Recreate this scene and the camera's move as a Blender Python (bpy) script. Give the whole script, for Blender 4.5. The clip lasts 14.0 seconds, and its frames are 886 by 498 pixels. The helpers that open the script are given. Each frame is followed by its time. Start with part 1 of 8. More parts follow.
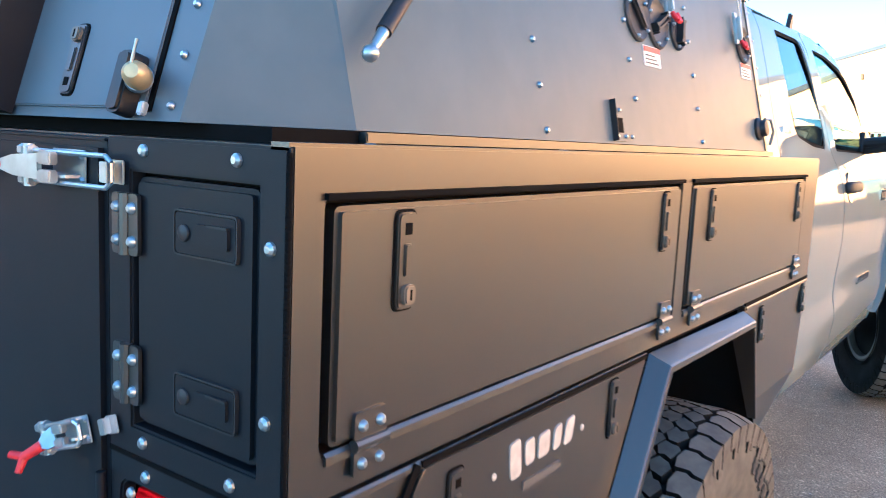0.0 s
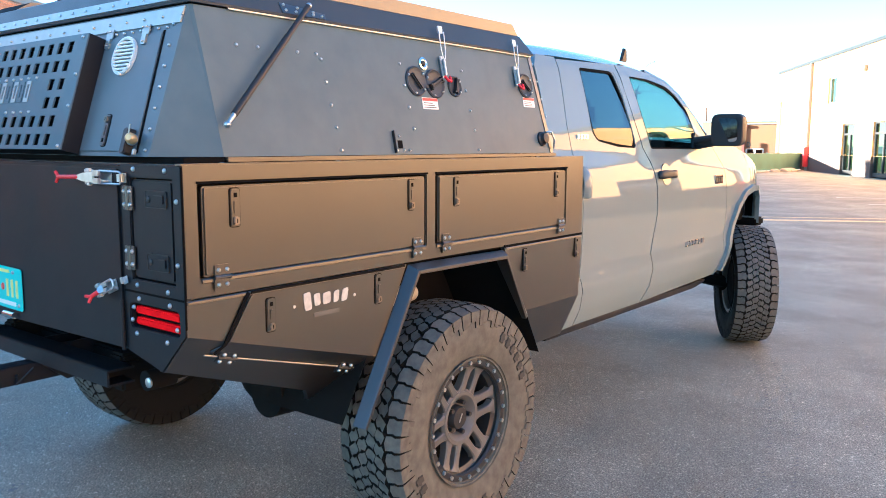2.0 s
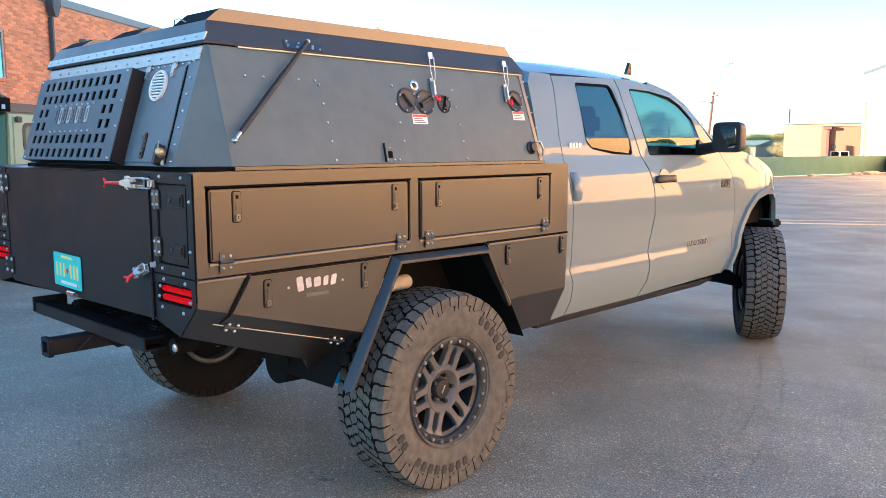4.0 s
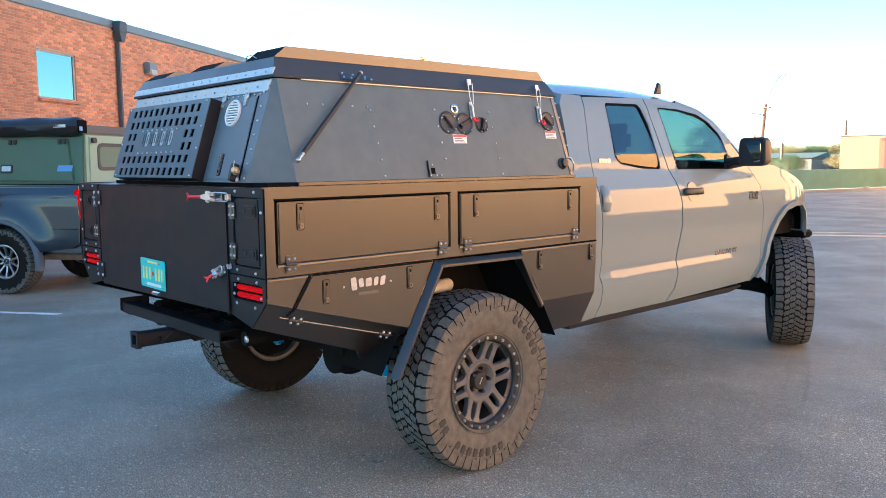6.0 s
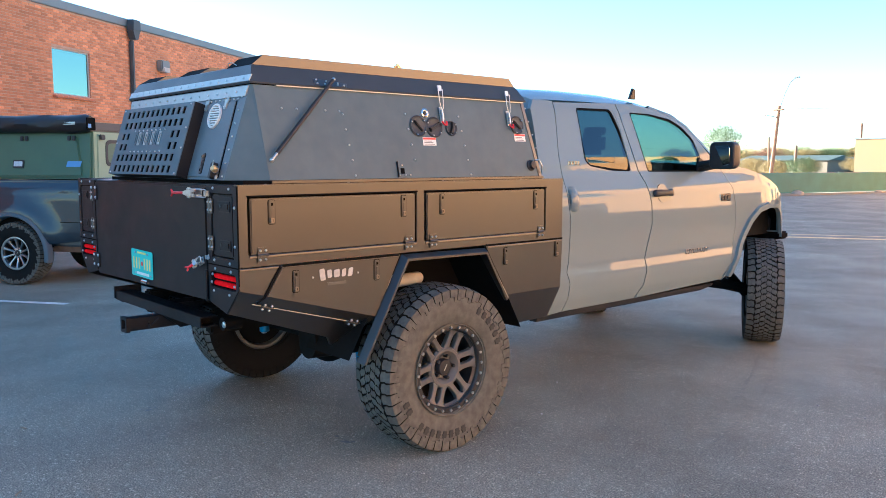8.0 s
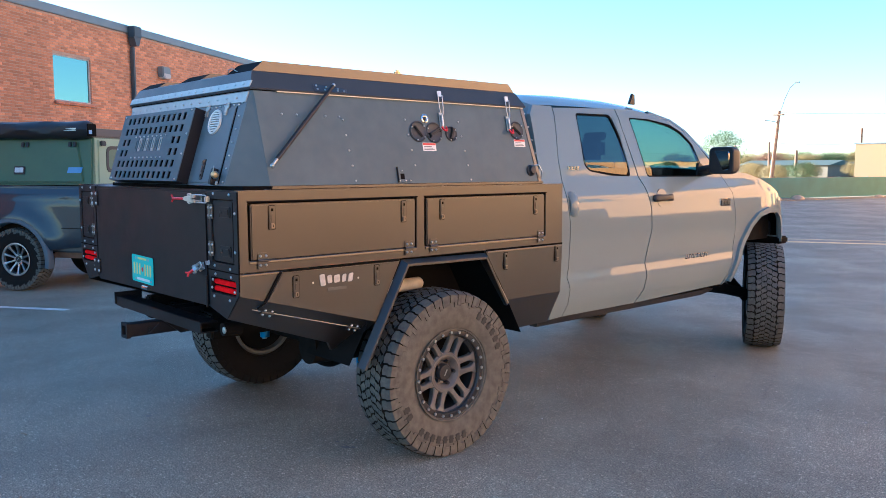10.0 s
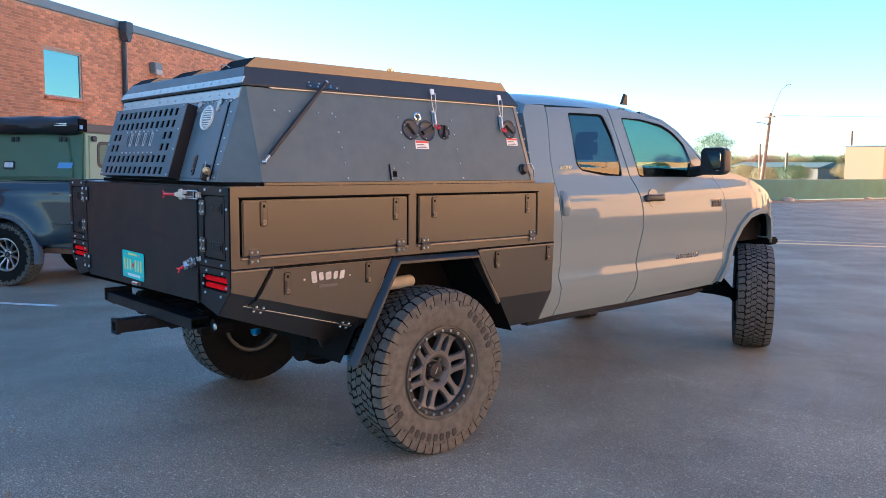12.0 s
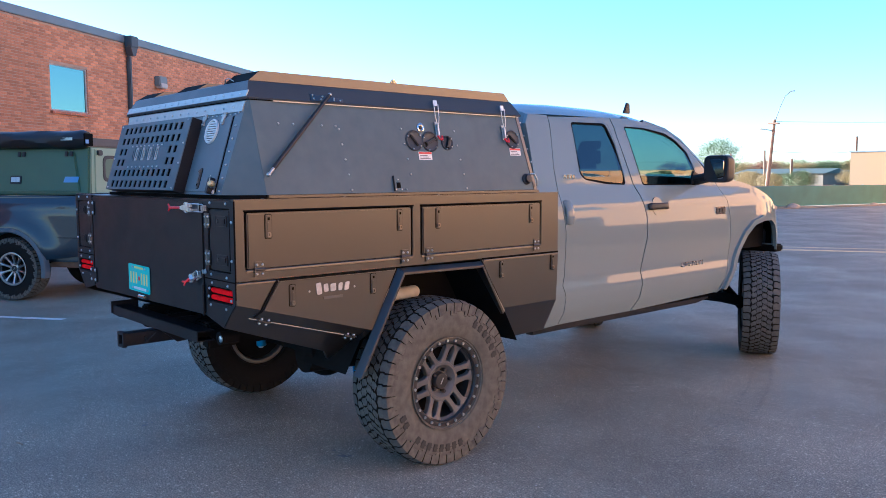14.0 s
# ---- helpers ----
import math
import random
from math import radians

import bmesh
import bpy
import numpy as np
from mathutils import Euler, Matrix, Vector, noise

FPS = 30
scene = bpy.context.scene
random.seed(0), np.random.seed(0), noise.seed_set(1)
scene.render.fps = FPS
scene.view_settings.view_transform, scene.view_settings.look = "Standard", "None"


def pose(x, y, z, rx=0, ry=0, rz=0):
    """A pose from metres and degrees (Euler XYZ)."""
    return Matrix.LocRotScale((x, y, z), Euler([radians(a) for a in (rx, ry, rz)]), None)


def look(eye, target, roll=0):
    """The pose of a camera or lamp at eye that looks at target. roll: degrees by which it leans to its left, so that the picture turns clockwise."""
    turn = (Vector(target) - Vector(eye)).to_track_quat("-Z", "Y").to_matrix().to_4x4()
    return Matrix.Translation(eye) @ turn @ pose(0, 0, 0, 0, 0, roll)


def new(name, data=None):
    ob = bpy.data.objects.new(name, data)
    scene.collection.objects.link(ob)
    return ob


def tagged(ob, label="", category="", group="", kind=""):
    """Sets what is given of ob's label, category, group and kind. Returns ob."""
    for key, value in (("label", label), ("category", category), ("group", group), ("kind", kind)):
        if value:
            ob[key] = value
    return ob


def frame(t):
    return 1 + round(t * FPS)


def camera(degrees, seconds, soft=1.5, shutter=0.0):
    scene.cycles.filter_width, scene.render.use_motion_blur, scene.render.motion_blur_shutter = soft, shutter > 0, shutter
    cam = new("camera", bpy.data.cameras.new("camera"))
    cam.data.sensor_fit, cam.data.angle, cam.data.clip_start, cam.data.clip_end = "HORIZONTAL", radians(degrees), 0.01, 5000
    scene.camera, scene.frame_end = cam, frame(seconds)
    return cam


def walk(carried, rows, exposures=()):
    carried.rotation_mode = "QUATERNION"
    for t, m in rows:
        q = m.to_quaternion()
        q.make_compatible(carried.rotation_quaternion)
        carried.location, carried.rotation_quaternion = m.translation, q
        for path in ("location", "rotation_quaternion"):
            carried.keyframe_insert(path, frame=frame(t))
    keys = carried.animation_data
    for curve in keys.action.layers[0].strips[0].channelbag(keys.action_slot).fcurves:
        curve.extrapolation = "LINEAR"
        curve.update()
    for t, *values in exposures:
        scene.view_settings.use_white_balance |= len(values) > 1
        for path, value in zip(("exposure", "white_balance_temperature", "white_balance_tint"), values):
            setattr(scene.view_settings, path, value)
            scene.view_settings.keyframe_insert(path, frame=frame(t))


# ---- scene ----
cam = camera(57.4, 14.0, soft=0.6, shutter=0.25)
PATH = [
    (0, (1.620, -1.753, 1.532), (0.453, -0.152, 1.258), 2.7),
    (0.5, (1.944, -1.974, 1.539), (0.783, -0.367, 1.273), 1.7),
    (1, (2.342, -2.135, 1.552), (1.179, -0.529, 1.295), 1.5),
    (1.5, (2.704, -2.331, 1.558), (1.524, -0.733, 1.323), 0.3),
    (2, (3.0, -2.522, 1.578), (1.77, -0.966, 1.32), 0.2),
    (2.2, (3.111, -2.572, 1.603), (1.855, -1.041, 1.322), 0.7),
    (4.3, (3.683, -2.674, 1.605), (2.301, -1.248, 1.364), -0.3),
    (4.5, (3.684, -2.681, 1.604), (2.3, -1.258, 1.367), -0.3),
    (5, (3.731, -2.724, 1.609), (2.316, -1.328, 1.388), -0.2),
    (5.5, (3.845, -2.828, 1.61), (2.394, -1.466, 1.41), -0.4),
    (6, (4.031, -2.951, 1.614), (2.568, -1.604, 1.403), -0.6),
    (6.5, (4.257, -2.99, 1.63), (2.779, -1.661, 1.412), 0.0),
    (7, (4.401, -2.975, 1.622), (2.912, -1.661, 1.383), 0.1),
    (7.5, (4.435, -2.977, 1.632), (2.947, -1.662, 1.395), -0.3),
    (8, (4.429, -2.964, 1.625), (2.942, -1.643, 1.411), 0.0),
    (10.5, (4.437, -2.968, 1.624), (2.95, -1.646, 1.425), -0.2),
    (11, (4.434, -2.97, 1.622), (2.952, -1.643, 1.415), -0.4),
    (11.5, (4.431, -2.967, 1.622), (2.952, -1.636, 1.416), 0.2),
    (12, (4.436, -2.969, 1.619), (2.962, -1.633, 1.416), 0.4),
    (12.5, (4.441, -2.969, 1.62), (2.971, -1.628, 1.417), 0.2),
    (13, (4.446, -2.972, 1.62), (2.976, -1.63, 1.423), 0.1),
    (13.5, (4.455, -2.973, 1.623), (2.976, -1.64, 1.435), -0.2),
    (14, (4.45, -2.973, 1.624), (2.965, -1.645, 1.445), -0.2),
]
walk(cam, [(t, look(eye, target, roll)) for t, eye, target, roll in PATH],
     exposures=[(0, 3.90, 4250, 3), (2, 3.70, 4340, 2), (5, 3.54, 4540, 3), (8, 3.28, 4400, 4), (10.5, 3.06, 4260, 6), (13, 2.99, 4270, 8), (14, 2.88, 4110, 12)])

# ---- light ----
SUN_AZ, SUN_EL = radians(252.0), radians(8.0)      # the sun stands low behind the brick building
world = bpy.data.worlds.new("sky")
scene.world = world
world.use_nodes = True
wn, wl = world.node_tree.nodes, world.node_tree.links
sky = wn.new("ShaderNodeTexSky")
sky.sky_type, sky.sun_disc = "NISHITA", False
sky.sun_elevation, sky.sun_rotation = SUN_EL, SUN_AZ
sky.air_density, sky.dust_density, sky.ozone_density, sky.altitude = 1.0, 0.8, 0.4, 1600
wl.new(sky.outputs[0], wn["Background"].inputs[0])
wn["Background"].inputs[1].default_value = 0.050
sun_data = bpy.data.lights.new("sun", "SUN")
sun_data.energy, sun_data.angle, sun_data.color = 5.0, radians(0.5), (1.0, 0.79, 0.50)
sun = new("sun", sun_data)
sun_dir = Vector((math.sin(SUN_AZ) * math.cos(SUN_EL), math.cos(SUN_AZ) * math.cos(SUN_EL), math.sin(SUN_EL)))
sun.matrix_basis = look(sun_dir * 60, (0, 0, 0))


# ---- materials ----
def mat(name, color, rough=0.5, metal=0.0, coat=0.0, var=0.15, scale=6.0, fine=0.0, fine_scale=300.0, bump=0.0, bump_scale=400.0, dust=None, dust_amount=0.0, dust_lo=0.86, dust_hi=1.12, spec=0.5, rand=0.0, coat_rough=0.04):
    """A painted, cast or cloth surface: colour with large blotches and fine grain, uneven gloss, fine relief, dust in patches."""
    m = bpy.data.materials.new(name)
    m.use_nodes = True
    n, l = m.node_tree.nodes, m.node_tree.links
    b = n["Principled BSDF"]
    b.inputs["Metallic"].default_value = metal
    b.inputs["Coat Weight"].default_value = coat
    b.inputs["Coat Roughness"].default_value = coat_rough
    b.inputs["Specular IOR Level"].default_value = spec
    tc = n.new("ShaderNodeTexCoord")
    big = n.new("ShaderNodeTexNoise")
    big.inputs["Scale"].default_value, big.inputs["Detail"].default_value = scale, 5
    l.new(tc.outputs["Object"], big.inputs["Vector"])
    small = n.new("ShaderNodeTexNoise")
    small.inputs["Scale"].default_value, small.inputs["Detail"].default_value = fine_scale, 2
    l.new(tc.outputs["Object"], small.inputs["Vector"])
    ramp = n.new("ShaderNodeMapRange")
    ramp.inputs[1].default_value, ramp.inputs[2].default_value = 0.3, 0.7
    ramp.inputs[3].default_value, ramp.inputs[4].default_value = 1 - var, 1 + var
    l.new(big.outputs["Fac"], ramp.inputs[0])
    grain = n.new("ShaderNodeMapRange")
    grain.inputs[1].default_value, grain.inputs[2].default_value = 0.3, 0.7
    grain.inputs[3].default_value, grain.inputs[4].default_value = 1 - fine, 1 + fine
    l.new(small.outputs["Fac"], grain.inputs[0])
    mul = n.new("ShaderNodeMath")
    mul.operation = "MULTIPLY"
    l.new(ramp.outputs[0], mul.inputs[0]), l.new(grain.outputs[0], mul.inputs[1])
    last = mul
    if rand:
        info = n.new("ShaderNodeObjectInfo")
        rr = n.new("ShaderNodeMapRange")
        rr.inputs[3].default_value, rr.inputs[4].default_value = 1 - rand, 1 + rand
        l.new(info.outputs["Random"], rr.inputs[0])
        last = n.new("ShaderNodeMath")
        last.operation = "MULTIPLY"
        l.new(mul.outputs[0], last.inputs[0]), l.new(rr.outputs[0], last.inputs[1])
    col = n.new("ShaderNodeVectorMath")
    col.operation = "SCALE"
    col.inputs[0].default_value = color
    l.new(last.outputs[0], col.inputs["Scale"])
    out = col.outputs[0]
    if dust:
        dn = n.new("ShaderNodeTexNoise")
        dn.inputs["Scale"].default_value, dn.inputs["Detail"].default_value = scale * 2.3, 8
        l.new(tc.outputs["Object"], dn.inputs["Vector"])
        dr = n.new("ShaderNodeMapRange")
        dr.inputs[1].default_value, dr.inputs[2].default_value = 0.35, 0.75
        dr.inputs[3].default_value, dr.inputs[4].default_value = dust_amount * dust_lo, min(1.0, dust_amount * dust_hi)
        l.new(dn.outputs["Fac"], dr.inputs[0])
        mix = n.new("ShaderNodeMix")
        mix.data_type = "RGBA"
        mix.inputs[7].default_value = (*dust, 1)
        l.new(dr.outputs[0], mix.inputs[0]), l.new(out, mix.inputs[6])
        out = mix.outputs[2]
    l.new(out, b.inputs["Base Color"])
    rg = n.new("ShaderNodeMapRange")
    rg.inputs[1].default_value, rg.inputs[2].default_value = 0.3, 0.7
    rg.inputs[3].default_value, rg.inputs[4].default_value = max(0.0, rough * 0.88), min(1.0, rough * 1.12)
    l.new(big.outputs["Fac"], rg.inputs[0]), l.new(rg.outputs[0], b.inputs["Roughness"])
    if bump:
        bn = n.new("ShaderNodeTexNoise")
        bn.inputs["Scale"].default_value, bn.inputs["Detail"].default_value = bump_scale, 3
        l.new(tc.outputs["Object"], bn.inputs["Vector"])
        bp = n.new("ShaderNodeBump")
        bp.inputs["Strength"].default_value, bp.inputs["Distance"].default_value = bump, 0.002
        l.new(bn.outputs["Fac"], bp.inputs["Height"]), l.new(bp.outputs[0], b.inputs["Normal"])
    return m


def glass(name, tint, ior=1.5, sheen=(0.9, 0.9, 0.9)):
    """A tinted pane: clear tint seen through, mirror gloss by angle."""
    m = bpy.data.materials.new(name)
    m.use_nodes = True
    n, l = m.node_tree.nodes, m.node_tree.links
    n.remove(n["Principled BSDF"])
    tr, gl, fr, mx = n.new("ShaderNodeBsdfTransparent"), n.new("ShaderNodeBsdfGlossy"), n.new("ShaderNodeLayerWeight"), n.new("ShaderNodeMixShader")
    tr.inputs[0].default_value = (*tint, 1)
    gl.inputs["Roughness"].default_value, gl.inputs[0].default_value = 0.01, (*sheen, 1)
    fr.inputs[0].default_value = 0.5
    f0 = ((ior - 1) / (ior + 1)) ** 2
    pw, ma = n.new("ShaderNodeMath"), n.new("ShaderNodeMath")
    pw.operation, pw.inputs[1].default_value = "POWER", 5.0
    ma.operation, ma.inputs[1].default_value, ma.inputs[2].default_value = "MULTIPLY_ADD", 1 - f0, f0
    l.new(fr.outputs["Facing"], pw.inputs[0]), l.new(pw.outputs[0], ma.inputs[0]), l.new(ma.outputs[0], mx.inputs[0])
    l.new(tr.outputs[0], mx.inputs[1]), l.new(gl.outputs[0], mx.inputs[2])
    l.new(mx.outputs[0], n["Material Output"].inputs[0])
    return m


def brickwork(name, brick_a, brick_b, mortar, turn):
    """A brick facade in running bond, 203 x 68 mm courses."""
    m = bpy.data.materials.new(name)
    m.use_nodes = True
    n, l = m.node_tree.nodes, m.node_tree.links
    b = n["Principled BSDF"]
    tc, mp, bt = n.new("ShaderNodeTexCoord"), n.new("ShaderNodeMapping"), n.new("ShaderNodeTexBrick")
    mp.inputs["Rotation"].default_value = turn
    l.new(tc.outputs["Object"], mp.inputs[0]), l.new(mp.outputs[0], bt.inputs["Vector"])
    bt.inputs["Color1"].default_value, bt.inputs["Color2"].default_value, bt.inputs["Mortar"].default_value = (*brick_a, 1), (*brick_b, 1), (*mortar, 1)
    bt.inputs["Scale"].default_value, bt.inputs["Mortar Size"].default_value = 1.0, 0.009
    bt.inputs["Brick Width"].default_value, bt.inputs["Row Height"].default_value = 0.19, 0.063
    bt.inputs["Bias"].default_value = -0.1
    nz = n.new("ShaderNodeTexNoise")
    nz.inputs["Scale"].default_value, nz.inputs["Detail"].default_value = 0.6, 6
    l.new(tc.outputs["Object"], nz.inputs["Vector"])
    mr = n.new("ShaderNodeMapRange")
    mr.inputs[1].default_value, mr.inputs[2].default_value, mr.inputs[3].default_value, mr.inputs[4].default_value = 0.3, 0.7, 0.85, 1.12
    l.new(nz.outputs["Fac"], mr.inputs[0])
    sc = n.new("ShaderNodeVectorMath")
    sc.operation = "SCALE"
    l.new(bt.outputs["Color"], sc.inputs[0]), l.new(mr.outputs[0], sc.inputs["Scale"]), l.new(sc.outputs[0], b.inputs["Base Color"])
    bp = n.new("ShaderNodeBump")
    bp.invert = True
    bp.inputs["Strength"].default_value, bp.inputs["Distance"].default_value = 0.8, 0.01
    l.new(bt.outputs["Fac"], bp.inputs["Height"]), l.new(bp.outputs[0], b.inputs["Normal"])
    b.inputs["Roughness"].default_value = 0.85
    return m


def asphalt():
    m = bpy.data.materials.new("asphalt")
    m.use_nodes = True
    n, l = m.node_tree.nodes, m.node_tree.links
    b = n["Principled BSDF"]
    tc = n.new("ShaderNodeTexCoord")

    def nz(scale, detail, lo, hi, a, c):
        t = n.new("ShaderNodeTexNoise")
        t.inputs["Scale"].default_value, t.inputs["Detail"].default_value = scale, detail
        l.new(tc.outputs["Object"], t.inputs["Vector"])
        r = n.new("ShaderNodeMapRange")
        for k, v in enumerate((lo, hi, a, c)):
            r.inputs[k + 1].default_value = v
        l.new(t.outputs["Fac"], r.inputs[0])
        return t, r

    def mul(p, q):
        k = n.new("ShaderNodeMath")
        k.operation = "MULTIPLY"
        l.new(p.outputs[0], k.inputs[0]), l.new(q.outputs[0], k.inputs[1])
        return k

    _, wide = nz(0.35, 5, 0.3, 0.7, 0.82, 1.15)
    _, mid = nz(2.5, 6, 0.35, 0.65, 0.93, 1.07)
    stone_t, stone = nz(120, 3, 0.32, 0.72, 0.34, 1.7)
    _, grit = nz(45, 4, 0.56, 0.74, 0.88, 1.9)
    vo = n.new("ShaderNodeTexVoronoi")
    vo.inputs["Scale"].default_value = 75
    l.new(tc.outputs["Object"], vo.inputs["Vector"])
    chip = n.new("ShaderNodeMapRange")
    for k, v in enumerate((0.09, 0.22, 2.1, 0.93)):
        chip.inputs[k + 1].default_value = v
    l.new(vo.outputs["Distance"], chip.inputs[0])
    _, lump = nz(13, 6, 0.35, 0.65, 0.93, 1.07)
    _, worn = nz(0.9, 8, 0.42, 0.62, 0.86, 1.08)
    f = mul(mul(mul(wide, mid), mul(chip, lump)), mul(mul(stone, grit), worn))
    sc = n.new("ShaderNodeVectorMath")
    sc.operation = "SCALE"
    sc.inputs[0].default_value = ASPHALT
    l.new(f.outputs[0], sc.inputs["Scale"]), l.new(sc.outputs[0], b.inputs["Base Color"])
    b.inputs["Specular IOR Level"].default_value = 0.26
    _, rg = nz(1.3, 6, 0.35, 0.65, 0.58, 0.76)
    l.new(rg.outputs[0], b.inputs["Roughness"])
    bp = n.new("ShaderNodeBump")
    bp.inputs["Strength"].default_value, bp.inputs["Distance"].default_value = 0.75, 0.004
    l.new(stone_t.outputs["Fac"], bp.inputs["Height"]), l.new(bp.outputs[0], b.inputs["Normal"])
    return m


ASPHALT = (0.352, 0.326, 0.248)
DUST = (0.232, 0.218, 0.170)
M_ASPHALT = asphalt()
M_COAT = mat("black_powder_coat", (0.011, 0.0100, 0.0080), rough=0.36, var=0.10, bump=0.08, bump_scale=900, spec=1.0, coat=0.55, coat_rough=0.28)
M_COAT3 = mat("satin_grey_powder_coat", (0.140, 0.166, 0.186), rough=0.45, var=0.10, bump=0.10, bump_scale=900, spec=0.25)
# copy of the coat for rear faces: their cool shade is coloured in
M_COATR = mat("rear_shade_black_powder_coat", (0.0105, 0.0122, 0.0155), rough=0.45, var=0.08, bump=0.12, bump_scale=700, spec=0.25)
M_COAT2 = mat("dark_grey_powder_coat", (0.098, 0.140, 0.163), rough=0.27, dust=(0.30, 0.29, 0.27), dust_amount=0.05, dust_lo=0.0, dust_hi=1.6, var=0.07, bump=0.0, bump_scale=900, spec=0.16)
for coat, gloss in ((M_COAT, 0.36), (M_COAT2, 0.38)):       # these sheets are evenly glossy
    tree_ = coat.node_tree
    for link in list(tree_.nodes["Principled BSDF"].inputs["Roughness"].links):
        tree_.links.remove(link)
    tree_.nodes["Principled BSDF"].inputs["Roughness"].default_value = gloss
M_SEAL = mat("black_rubber_seal", (0.005, 0.005, 0.005), rough=0.8, var=0.1, spec=0.06)
M_PAINT = mat("cement_grey_car_paint", (0.194, 0.240, 0.244), rough=0.6, coat=0.85, var=0.015, scale=2, spec=0.1, coat_rough=0.02)
M_TRIM = mat("black_plastic_trim", (0.018, 0.018, 0.019), rough=0.5, var=0.12, bump=0.1)
M_ZINC = mat("zinc_plated_steel", (0.50, 0.54, 0.55), rough=0.36, metal=0.9, var=0.15, scale=40)
M_ALU = mat("bare_aluminium_strip", (0.40, 0.42, 0.40), rough=0.5, metal=0.9, var=0.12, scale=20)
M_LOCK = mat("dull_brass_lock", (0.22, 0.19, 0.15), rough=0.45, metal=0.6, var=0.15, scale=40)
M_BRASS = mat("brass_padlock_metal", (0.72, 0.55, 0.28), rough=0.5, metal=0.7, var=0.15, scale=40)
M_RED = mat("red_rubber_grip", (0.65, 0.02, 0.025), rough=0.45, var=0.1, scale=30)
# near black, so deep shade of grooves and inner side is in the colour
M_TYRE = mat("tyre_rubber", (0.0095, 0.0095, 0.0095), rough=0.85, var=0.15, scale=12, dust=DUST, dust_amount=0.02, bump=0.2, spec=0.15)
M_SIDEWALL = mat("dusty_tyre_sidewall", (0.027, 0.029, 0.027), rough=0.8, var=0.15, scale=9, dust=DUST, dust_amount=0.42, dust_lo=0.62, dust_hi=1.35, bump=0.3, bump_scale=150)
# little dust: the bars' own shadow is put into this darker tone
M_MARK = mat("raised_sidewall_rubber", (0.026, 0.025, 0.024), rough=0.8, var=0.2, scale=12, dust=DUST, dust_amount=0.10)
M_SHOULDER = mat("lightly_dusted_rubber", (0.026, 0.025, 0.024), rough=0.8, var=0.15, scale=12, dust=DUST, dust_amount=0.42, dust_lo=0.6, dust_hi=1.4, bump=0.2)
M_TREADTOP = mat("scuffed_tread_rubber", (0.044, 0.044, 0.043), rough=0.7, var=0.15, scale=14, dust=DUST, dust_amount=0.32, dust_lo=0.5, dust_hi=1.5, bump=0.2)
M_RIM = mat("dusty_bronze_grey_alloy", (0.112, 0.108, 0.102), rough=0.5, metal=0.2, var=0.12, scale=10, dust=DUST, dust_amount=0.16)
M_RIMRING = mat("black_alloy_ring", (0.018, 0.018, 0.019), rough=0.4, var=0.12, scale=10, dust=DUST, dust_amount=0.04)
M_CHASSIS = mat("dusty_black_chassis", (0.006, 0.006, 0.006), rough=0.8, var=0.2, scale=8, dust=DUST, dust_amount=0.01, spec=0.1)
M_CHROME = mat("chrome_lettering", (0.7, 0.7, 0.7), rough=0.12, metal=1.0, var=0.05)
M_WHITE = mat("white_vinyl", (0.78, 0.77, 0.74), rough=0.5, var=0.05, scale=30)
M_SIGN = mat("worn_white_paint", (0.50, 0.47, 0.41), rough=0.6, var=0.2, scale=40)
M_LABELRED = mat("red_print", (0.6, 0.06, 0.04), rough=0.5, var=0.05, scale=30)
M_LAMP = mat("red_lamp_lens", (0.85, 0.002, 0.006), rough=0.6, coat=0.0, var=0.1, scale=30, spec=0.02)
M_BLUE = mat("blue_anodised_metal", (0.05, 0.25, 0.5), rough=0.35, metal=0.6, var=0.15, scale=30)
M_GLASS = glass("tinted_window_glass", (0.47, 0.58, 0.55), 1.60)
M_PRIVACY = glass("dark_privacy_glass", (0.20, 0.25, 0.29), 1.75)
M_SEAT = mat("dark_seat_cloth", (0.05, 0.05, 0.052), rough=0.85, var=0.15)


# ---- mesh helpers ----
ORIGIN = {}


def thing(name, base, label, category, group="", kind=""):
    ob = new(name)
    ob.empty_display_size = 0.2
    ob.location = base
    ORIGIN[ob.name] = Vector(base)
    return tagged(ob, label, category, group, kind)


def finish(bm, smooth):
    bmesh.ops.recalc_face_normals(bm, faces=bm.faces[:])
    for f in bm.faces:
        f.smooth = smooth
    if smooth:
        for e in bm.edges:
            if len(e.link_faces) == 2 and e.calc_face_angle(0) > 0.6:
                e.smooth = False


def part(name, bm, material, parent=None, label="", smooth=True, at=None):
    """Links a bmesh, built in world coordinates, as ONE mesh object under a thing or a part."""
    base = ORIGIN[parent.name] if parent else Vector((0, 0, 0))
    if at is None:
        bmesh.ops.translate(bm, verts=bm.verts[:], vec=-base)
    finish(bm, smooth)
    me = bpy.data.meshes.new(name)
    bm.to_mesh(me)
    bm.free()
    me.materials.append(material)
    ob = new(name, me)
    ORIGIN[ob.name] = base
    if parent:
        ob.parent = parent
    if at is not None:
        ob.matrix_basis = Matrix.Translation(-base) @ at
        ORIGIN[ob.name] = Vector((0, 0, 0))
    return tagged(ob, label)


